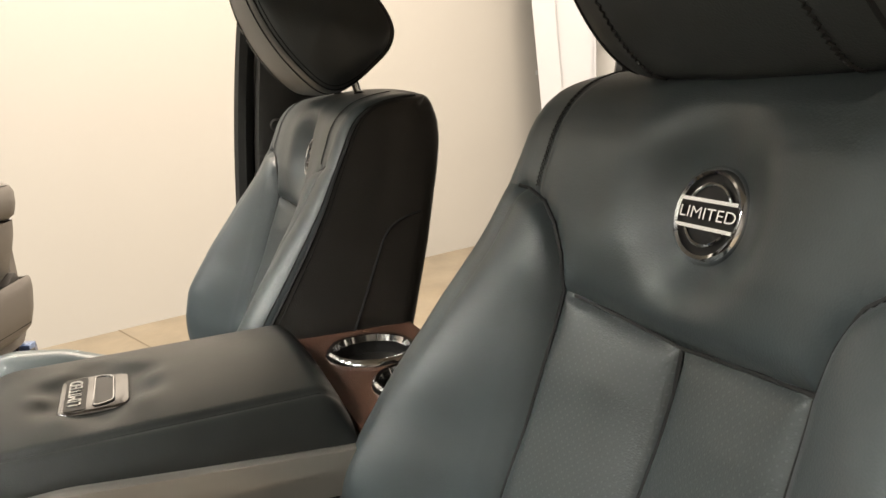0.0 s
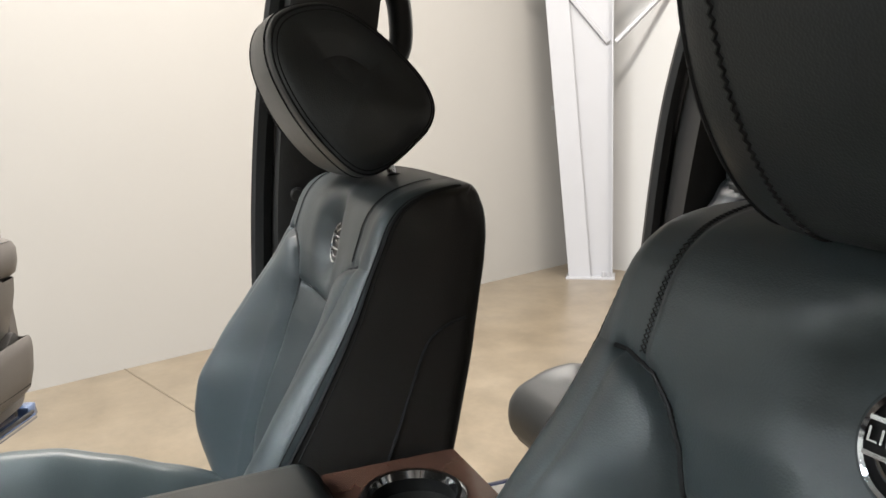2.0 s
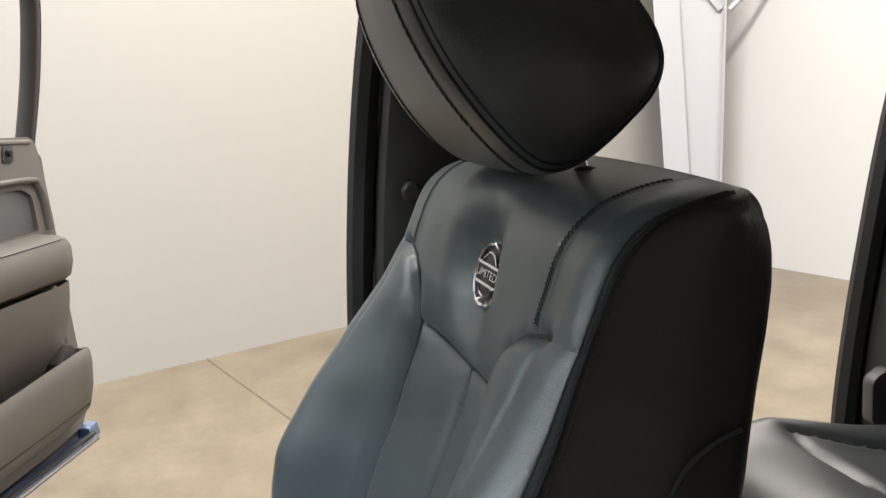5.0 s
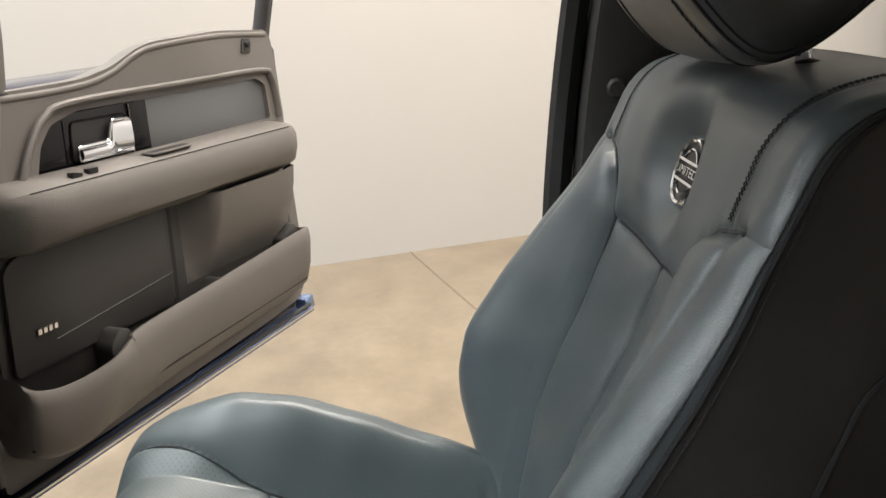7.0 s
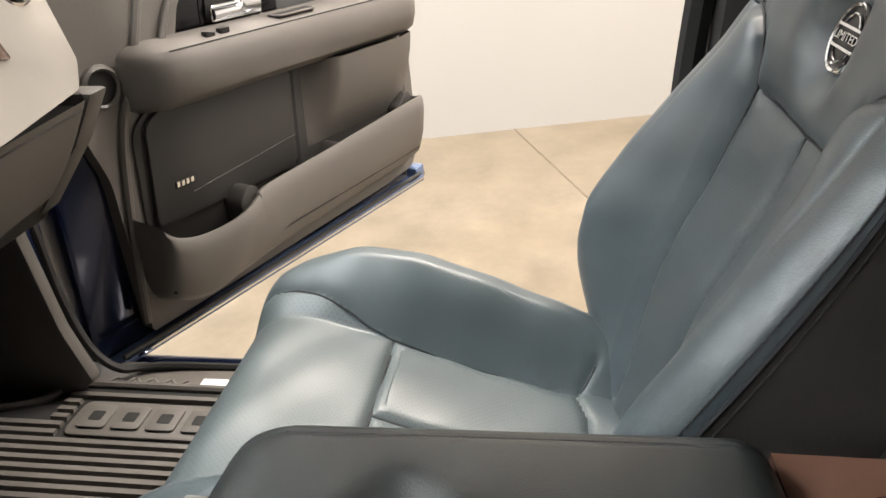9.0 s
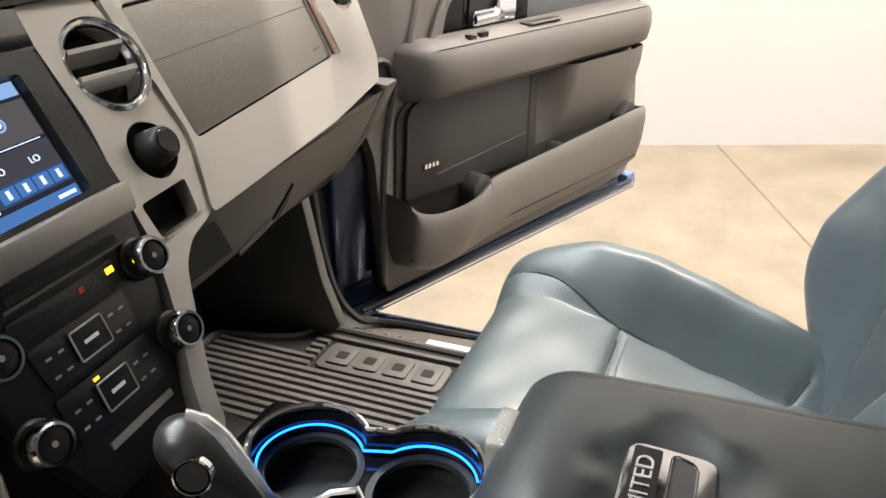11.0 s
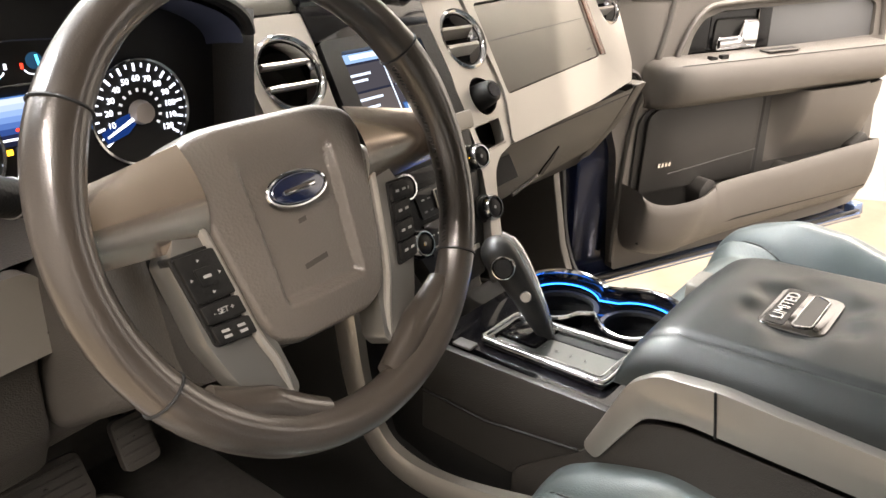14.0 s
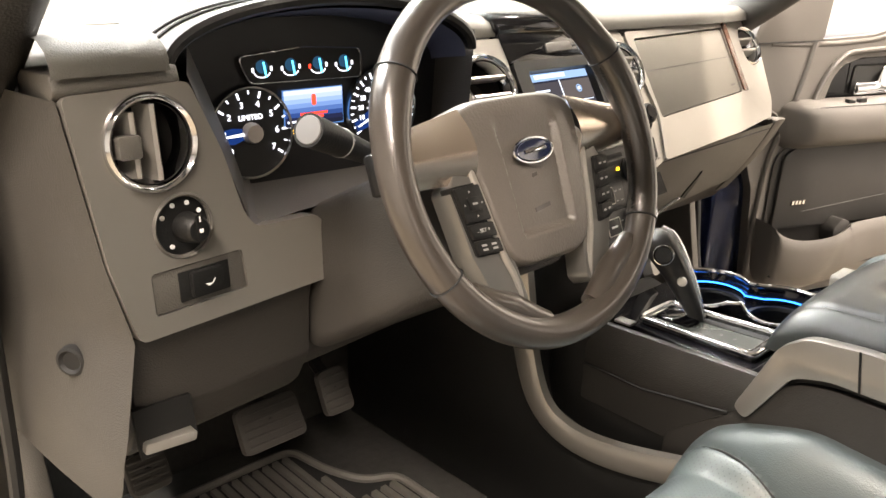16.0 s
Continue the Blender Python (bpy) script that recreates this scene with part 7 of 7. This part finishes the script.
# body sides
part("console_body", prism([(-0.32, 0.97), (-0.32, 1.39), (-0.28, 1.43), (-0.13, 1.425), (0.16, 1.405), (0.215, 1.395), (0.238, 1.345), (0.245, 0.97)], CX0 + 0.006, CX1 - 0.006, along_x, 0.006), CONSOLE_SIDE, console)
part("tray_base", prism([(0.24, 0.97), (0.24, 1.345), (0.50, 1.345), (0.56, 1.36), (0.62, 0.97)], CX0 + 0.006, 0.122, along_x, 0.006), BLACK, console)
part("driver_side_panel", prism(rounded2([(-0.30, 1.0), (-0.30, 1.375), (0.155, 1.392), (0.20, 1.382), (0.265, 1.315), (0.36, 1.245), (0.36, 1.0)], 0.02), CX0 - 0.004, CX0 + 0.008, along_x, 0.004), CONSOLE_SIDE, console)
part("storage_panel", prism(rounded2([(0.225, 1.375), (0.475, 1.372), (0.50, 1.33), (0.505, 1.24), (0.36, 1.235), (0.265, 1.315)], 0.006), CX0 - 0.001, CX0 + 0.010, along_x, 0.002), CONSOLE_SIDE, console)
part("panel_line", tube([(CX0 - 0.003, 0.50, 1.30), (CX0 - 0.003, 0.40, 1.295), (CX0 - 0.003, 0.272, 1.312)], 0.0022, 5), DARKHOLE, console)
# silver side rails
for sx, x in ((-1, CX0), (1, CX1)):
    rail = [(-0.30, 1.385), (-0.30, 1.428), (0.125, 1.452), (0.185, 1.448), (0.215, 1.428), (0.262, 1.330), (0.245, 1.318), (0.195, 1.395), (0.155, 1.405)]
    if sx > 0:
        rail = [(y, z - 0.035) for y, z in rail]
    part("silver_rail", prism(rounded2(rail, 0.012), x - 0.010 * (sx < 0) - 0.004, x + 0.010 * (sx > 0) + 0.004, along_x, 0.005), RAIL, console, "satin silver side rail")
    part("rail_joint", tube([(x + sx * 0.0148, 0.122, 1.402 - 0.035 * (sx > 0)), (x + sx * 0.0148, 0.128, 1.452 - 0.035 * (sx > 0))], 0.0014, 5), DARKHOLE, console)
# silver bow that drops from the dash and runs along the driver's side
bow = smooth_path([(-0.175, 0.60, 1.52), (-0.172, 0.585, 1.40), (-0.168, 0.575, 1.30), (-0.162, 0.55, 1.225), (-0.155, 0.50, 1.19), (-0.150, 0.42, 1.188), (-0.146, 0.30, 1.215), (-0.142, 0.18, 1.25)], 8)
bm = bmesh.new()
rings = []
for i, p in enumerate(bow):
    t = (bow[min(i + 1, len(bow) - 1)] - bow[max(i - 1, 0)]).normalized()
    nrm = Vector((1, 0, 0)).cross(t).normalized()
    rings.append([bm.verts.new(p + Vector((-1, 0, 0)) * a + nrm * b) for a, b in ((0.0, -0.022), (0.012, -0.020), (0.016, -0.012), (0.016, 0.012), (0.012, 0.020), (0.0, 0.022))])
for a, b in zip(rings, rings[1:]):
    for k in range(6):
        bm.faces.new((a[k], a[(k + 1) % 6], b[(k + 1) % 6], b[k]))
bm.faces.new(rings[0]); bm.faces.new(rings[-1])
part("silver_bow", bm, RAIL, console, "satin silver bow down from the dash")
part("tunnel_side", prism([(0.20, 0.97), (0.20, 1.20), (0.45, 1.17), (0.56, 1.20), (0.60, 1.35), (0.62, 1.46), (1.1, 1.46), (1.1, 0.97)], CX0 - 0.02, 0.13, along_x, 0.01), BLACK, console)

# lid
LX0, LX1, LY0, LY1 = -0.132, 0.184, -0.135, 0.238


def lid_mesh():
    bm = bmesh.new()
    nx, ny = 88, 104
    g = []
    for j in range(ny):
        v = j / (ny - 1)
        row = []
        for i in range(nx):
            u = i / (nx - 1)
            # superellipse edge rounding
            x = LX0 + (LX1 - LX0) * u
            y = LY0 + (LY1 - LY0) * v
            ex = min(u, 1 - u) * (LX1 - LX0) / 0.045
            ey = min(v * (LY1 - LY0) / 0.035, (1 - v) * (LY1 - LY0) / 0.06)
            fx = math.sqrt(max(0, 1 - (1 - min(ex, 1)) ** 2))
            fy = math.sqrt(max(0, 1 - (1 - min(ey, 1)) ** 2))
            z = 1.427 + 0.052 * (fx * fy) ** 0.9 + 0.016 * (1 - ((u - 0.5) * 2) ** 2) * fy - 0.010 * v
            z -= 0.011 * math.exp(-(((x - 0.016) / 0.070) ** 2 + ((y - 0.097) / 0.052) ** 2) ** 2)
            # the cover puckers round the sunk badge
            away = math.hypot((x - 0.016) / 0.062, (y - 0.097) / 0.043)
            z -= 0.0022 * math.exp(-((away - 1.25) / 0.28) ** 2) * math.sin(6 * math.atan2(y - 0.097, x - 0.016) + 1.1)
            seam = abs(min(u, 1 - u) * (LX1 - LX0) - 0.036)
            z -= 0.0025 * math.exp(-(seam / 0.004) ** 2) * fy
            row.append(bm.verts.new((x, y, z)))
        g.append(row)
    for a, b in zip(g, g[1:]):
        for i in range(nx - 1):
            bm.faces.new((a[i], a[i + 1], b[i + 1], b[i]))
    ring = g[0] + [r[-1] for r in g[1:]] + g[-1][-2::-1] + [r[0] for r in g[-2:0:-1]]
    lowr = [bm.verts.new((v.co.x * 0.99 + 0.0003, v.co.y, 1.415)) for v in ring]
    m = len(ring)
    for i in range(m):
        bm.faces.new((ring[i], ring[(i + 1) % m], lowr[(i + 1) % m], lowr[i]))
    bm.faces.new(lowr)
    return bm


lid = part("lid", lid_mesh(), LEATHER_LID, console, "padded black leather armrest lid")
for x in (LX0 + 0.036, LX1 - 0.036):
    part("lid_stitch", tube([(x, y, 1.4815 - 0.010 * (y - LY0) / 0.37) for y in np.linspace(LY0 + 0.03, LY1 - 0.05, 20)], 0.0012, 5), THREAD, lid)
bz = 1.4775
bx, by = 0.016, 0.097
bd = part("lid_badge", prism(rounded2([(bx - 0.053, by + 0.036), (bx - 0.049, by - 0.030), (bx + 0.049, by - 0.030), (bx + 0.053, by + 0.036)], 0.014), bz - 0.008, bz + 0.005, along_z, 0.004, 3), material("dark_chrome", (0.30, 0.30, 0.31), 0.12, 1.0, vary=0.03), lid, "chrome latch badge lettered LIMITED")
part("badge_plate", prism(rounded2([(bx - 0.046, by + 0.030), (bx - 0.046, by + 0.010), (bx + 0.046, by + 0.010), (bx + 0.046, by + 0.030)], 0.003), bz + 0.004, bz + 0.0058, along_z), BADGE_BLACK, bd)
part("finger_slot", prism(rounded2([(bx - 0.043, by + 0.002), (bx - 0.036, by - 0.014), (bx + 0.036, by - 0.014), (bx + 0.043, by + 0.002)], 0.006), bz + 0.004, bz + 0.0058, along_z), material("slot_smoke", (0.022, 0.021, 0.020), 0.3), bd)
part("tab_edge", tube([(p, q, bz + 0.006) for p, q in rounded2([(bx - 0.044, by + 0.003), (bx - 0.037, by - 0.015), (bx + 0.037, by - 0.015), (bx + 0.044, by + 0.003)], 0.007)], 0.0012, 6, True), CHROME, bd)
writing("LIMITED", 0.0180, Matrix.Translation((bx, by + 0.0200, bz + 0.0062)) @ Matrix.Diagonal((1.12, 1, 1, 1)), BRIGHT, bd)
part("lid_tab", prism(rounded2([(0.050, 1.428), (0.050, 1.462), (0.100, 1.462), (0.100, 1.428)], 0.006), LY1 - 0.014, LY1 + 0.0015, along_y, 0.003), TAUPE, lid, "grey-brown lid pull tab")

# rear top plate with two cup holders
rp_holes = [circle2(0.092, -0.215, 0.050, 36), circle2(-0.035, -0.235, 0.050, 36)]
part("rear_plate", plate([(CX0 + 0.004, -0.30), (CX1 - 0.004, -0.30), (CX1 - 0.004, -0.137), (CX0 + 0.004, -0.137)], rp_holes, lambda p, q, w: (p, q, 1.447 - w), 0.01), COPPER, console, "brown glossy trim plate")
for x, yc in ((0.092, -0.215), (-0.035, -0.235)):
    cp = part("rear_cup_holder", lathe([(0.049, 0.0), (0.047, -0.04), (0.040, -0.075), (0, -0.075)], (x, yc, 1.447), (0, 0, 1), 36), BLACK, console)
    part("cup_ring", lathe([(0.046, -0.002), (0.049, 0.006), (0.053, 0.007), (0.058, 0.003), (0.059, -0.001)], (x, yc, 1.447), (0, 0, 1), 44), CHROME, cp)

# front tray: cup holders, shifter plate
def tray_z(y):
    return 1.372 + 0.02 * (y - 0.26)


fc = [(0.058, 0.408, 0.049), (0.066, 0.302, 0.050)]
tray_out = rounded2([(-0.128, 0.225), (0.135, 0.225), (0.135, 0.495), (-0.105, 0.495)], 0.02)
plate_hole = rounded2([(-0.082, 0.275), (-0.008, 0.275), (-0.022, 0.425), (-0.086, 0.425)], 0.006)
part("front_tray", plate(tray_out, [circle2(x, y, r, 36) for x, y, r in fc] + [plate_hole], lambda p, q, w: (p, q, tray_z(q) - w), 0.03), PIANO, console, "glossy black console tray")
# double cup holder
(c1x, c1y, r1), (c2x, c2y, r2) = fc
pts = [(c1x + (r1 + 0.006) * math.cos(a), c1y + (r1 + 0.006) * math.sin(a)) for a in np.linspace(radians(-50), radians(230), 30)]
pts += [(c2x + (r2 + 0.006) * math.cos(a), c2y + (r2 + 0.006) * math.sin(a)) for a in np.linspace(radians(130), radians(410), 30)]


def raise_of(p, q):
    return 0.022 if p > 0.045 else (0.022 * max(0, (p - 0.0) / 0.045) if p > 0 else 0)


cup = part("front_cup_holder", tube([(p, q, tray_z(q) + 0.006 + raise_of(p, q)) for p, q in pts], 0.0038, 8, True), CHROME, console, "double cup holder with chrome rim and blue light")
bm = bmesh.new()
g = []
for p, q in pts:
    z = tray_z(q) + 0.004 + raise_of(p, q)
    cxx = c1x if q > 0.355 else c2x
    cyy = c1y if q > 0.355 else c2y
    k = 0.94
    g.append([bm.verts.new((p, q, z)), bm.verts.new((cxx + (p - cxx) * k, cyy + (q - cyy) * k, z - 0.012)), bm.verts.new((cxx + (p - cxx) * k * 0.985, cyy + (q - cyy) * k * 0.985, tray_z(q) - 0.006))])
for i in range(len(g)):
    a, b = g[i], g[(i + 1) % len(g)]
    for k in range(2):
        bm.faces.new((a[k], b[k], b[k + 1], a[k + 1]))
part("cup_wall", bm, PIANO, cup)
glow_path = [(c1x + r1 * 0.985 * math.cos(a), c1y + r1 * 0.985 * math.sin(a)) for a in np.linspace(radians(150), radians(-55), 28)]
glow_path += [(c2x + r2 * 0.985 * math.cos(a), c2y + r2 * 0.985 * math.sin(a)) for a in np.linspace(radians(55), radians(-65), 24)]
part("blue_light", tube([(p, q, tray_z(q) + 0.011) for p, q in glow_path], 0.0012, 6), LED_BLUE, cup, "thin blue light ring")
for x, y, r in fc:
    part("cup_well", lathe([(r, -0.004), (r * 0.92, -0.05), (r * 0.8, -0.075), (0, -0.075)], (x, y, tray_z(y)), (0, 0, 1), 36), BLACK, cup)
    part("cup_liner", lathe([(r * 1.0, 0.001), (r * 0.86, 0.0015), (r * 0.84, -0.004)], (x, y, tray_z(y)), (0, 0, 1), 36), material("cup_rubber", (0.005, 0.005, 0.005), 0.6) if x < 0.06 else bpy.data.materials["cup_rubber"], cup)
# shifter gate
gate_edge = rounded2([(-0.091, 0.266), (0.001, 0.266), (-0.014, 0.434), (-0.094, 0.434)], 0.008)
gate = part("shift_gate", plate(gate_edge, [plate_hole], lambda p, q, w: (p, q, tray_z(q) + 0.009 - w), 0.012), GUNMETAL, console, "grey shifter gate in a chrome frame")
part("gate_rim", tube([(p, q, tray_z(q) + 0.0075) for p, q in gate_edge], 0.0045, 10, True), CHROME, gate, "bright chrome rim")
part("inner_rim", tube([(p, q, tray_z(q) + 0.0085) for p, q in plate_hole], 0.0014, 6, True), CHROME, gate)
part("gate_plate", prism([(-0.084, 0.273), (-0.006, 0.273), (-0.020, 0.427), (-0.088, 0.427)], 0, 0.004, lambda p, q, w: (p, q, tray_z(q) + w)), material("gate_grey", (0.075, 0.082, 0.076), 0.16, vary=0.05, coat=0.5), gate)
part("gate_slot", prism(rounded2([(-0.028, 0.280), (-0.012, 0.280), (-0.024, 0.40), (-0.038, 0.40)], 0.003), 0.004, 0.0048, lambda p, q, w: (p, q, tray_z(q) + w)), DARKHOLE, gate)
for k, ch in enumerate("PRND32"):
    writing(ch, 0.007, Matrix.Translation((-0.060 + 0.001 * k, 0.405 - k * 0.019, tray_z(0.4 - k * 0.019) + 0.0044)) @ pose(0, 0, 0, 0, 0, -90), WHITE_INK if ch == "P" else GUNMETAL, gate, "gear_letter", 0.0002)
part("side_slot", box(-0.118, -0.100, 0.434, 0.462, 1.374, 1.3785, 0.002), LOWER, console, "grey socket cover")

shifter = thing("gear_shifter", "black gear lever with chrome spine and round button", "gear lever", (-0.03, 0.39, 1.38))
neck = smooth_path([(-0.034, 0.376, 1.376), (-0.039, 0.388, 1.402), (-0.045, 0.405, 1.434), (-0.051, 0.423, 1.463), (-0.0555, 0.436, 1.482)], 7)
rad = [0.009 + 0.0165 * min(1, i / (len(neck) - 4)) ** 0.85 for i in range(len(neck))]
tip = (neck[-1] - neck[-2]).normalized()
grip_path = neck + [neck[-1] + tip * 0.0255 * math.sin(a) for a in np.linspace(0.12, 1.5, 12)]
grip_rad = rad + [0.0255 * math.cos(a) for a in np.linspace(0.12, 1.5, 12)]
part("grip", tube(grip_path, grip_rad, 26, flat=0.88), material("shifter_black", (0.020, 0.0195, 0.019), 0.33, vary=0.15, grain=0.2, grain_scale=700), shifter)
spine_dir = Vector((0.62, -0.66, 0.42)).normalized()
spine = [p + spine_dir * r * 0.80 for p, r in zip(grip_path, grip_rad)][:-5]
part("chrome_spine", tube(spine, [0.0035 + 0.0055 * min(1, i / 20) * (1 if i < len(spine) - 4 else 0.75) for i in range(len(spine))], 12), material("bright_spine", (0.80, 0.80, 0.81), 0.22, 0.85, vary=0.03), shifter, "chrome spine")
part("round_button", lathe([(0, 0.006), (0.011, 0.006), (0.0125, 0.003)], (-0.0725, 0.4175, 1.4755), (-0.85, -0.40, 0.25), 24), BLACK, shifter)
part("button_rim", lathe([(0.0125, 0.003), (0.0130, 0.0065), (0.0145, 0.006), (0.0150, 0.0)], (-0.0725, 0.4175, 1.4755), (-0.85, -0.40, 0.25), 28), CHROME, shifter)
part("grip_screw", lathe([(0, 0.004), (0.006, 0.004), (0.007, 0.0)], (-0.0615, 0.392, 1.440), (-0.85, -0.40, 0.2), 18), SATIN, shifter)
part("boot_plate", box(-0.070, -0.010, 0.37, 0.425, 1.374, 1.384, 0.006), PIANO, shifter)

# ---- floor mats ----
def mat_mesh(name, label, x0, x1, y0, y1, z, text):
    m = thing(name, label, "floor mat", ((x0 + x1) / 2, (y0 + y1) / 2, z))
    base = [(x0, y0), (x1, y0), (x1, y1 - 0.20), (x1 - 0.055, y1 - 0.175), (x1 - 0.085, y1 - 0.10), (x1 - 0.10, y1), (x0 + 0.02, y1)]

    def lie(p, q, w):
        return (p, q, z + w)
    # base between the ribs is coloured near black, as shaded grooves
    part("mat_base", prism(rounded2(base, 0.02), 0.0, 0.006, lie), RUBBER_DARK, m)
    part("mat_rim", tube([lie(p, q, 0.009) for p, q in rounded2(base, 0.03)], 0.008, 8, True), RUBBER, m)
    p = x0 + 0.026
    while p < x1 - 0.02:
        far = y1 - 0.02 if p < x1 - 0.115 else (y1 - 0.12 if p < x1 - 0.10 else y1 - 0.215)
        spans = [(y0 + 0.022, far)]
        if text and x1 - 0.145 < p < x1 - 0.045:
            spans = [(y0 + 0.022, y0 + 0.030), (y0 + 0.31, far)]
        for a, b in spans:
            if b - a < 0.02:
                continue
            bm = bmesh.new()
            steps = 14
            rings = []
            for i in range(steps + 1):
                q = a + (b - a) * i / steps
                rings.append([bm.verts.new(lie(p + dp, q, 0.006 + dz)) for dp, dz in ((-0.0066, 0), (-0.0052, 0.008), (0.0052, 0.008), (0.0066, 0))])
            for r0, r1 in zip(rings, rings[1:]):
                for i in range(3):
                    bm.faces.new((r0[i], r0[i + 1], r1[i + 1], r1[i]))
            bm.faces.new(rings[0])
            bm.faces.new(rings[-1])
            part("rib", bm, RUBBER, m)
        p += 0.0205
    if text:
        part("mark_panel", prism(rounded2([(x1 - 0.140, y0 + 0.035), (x1 - 0.050, y0 + 0.035), (x1 - 0.050, y0 + 0.30), (x1 - 0.140, y0 + 0.30)], 0.02), 0.006, 0.012, lie, 0.003), RUBBER, m)
        ln = 0.245 / 4
        for i in range(4):
            ya = y0 + 0.048 + ln * i
            part("raised_mark", prism(rounded2([(x1 - 0.125, ya), (x1 - 0.066, ya), (x1 - 0.066, ya + ln - 0.012), (x1 - 0.125, ya + ln - 0.012)], 0.008), 0.012, 0.017, lie, 0.002), RUBBER, m)
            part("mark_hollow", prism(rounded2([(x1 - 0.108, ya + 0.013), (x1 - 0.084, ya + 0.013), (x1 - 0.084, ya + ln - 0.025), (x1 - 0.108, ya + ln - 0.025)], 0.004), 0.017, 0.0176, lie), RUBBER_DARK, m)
    return m


mat_mesh("passenger_floor_mat", "ribbed grey rubber floor mat with raised lettering bars", 0.345, 0.815, 0.505, 1.06, 0.985, True)
mat_mesh("driver_floor_mat", "ribbed dark rubber floor mat under the pedals", -0.74, -0.24, 0.42, 1.02, 0.985, False)
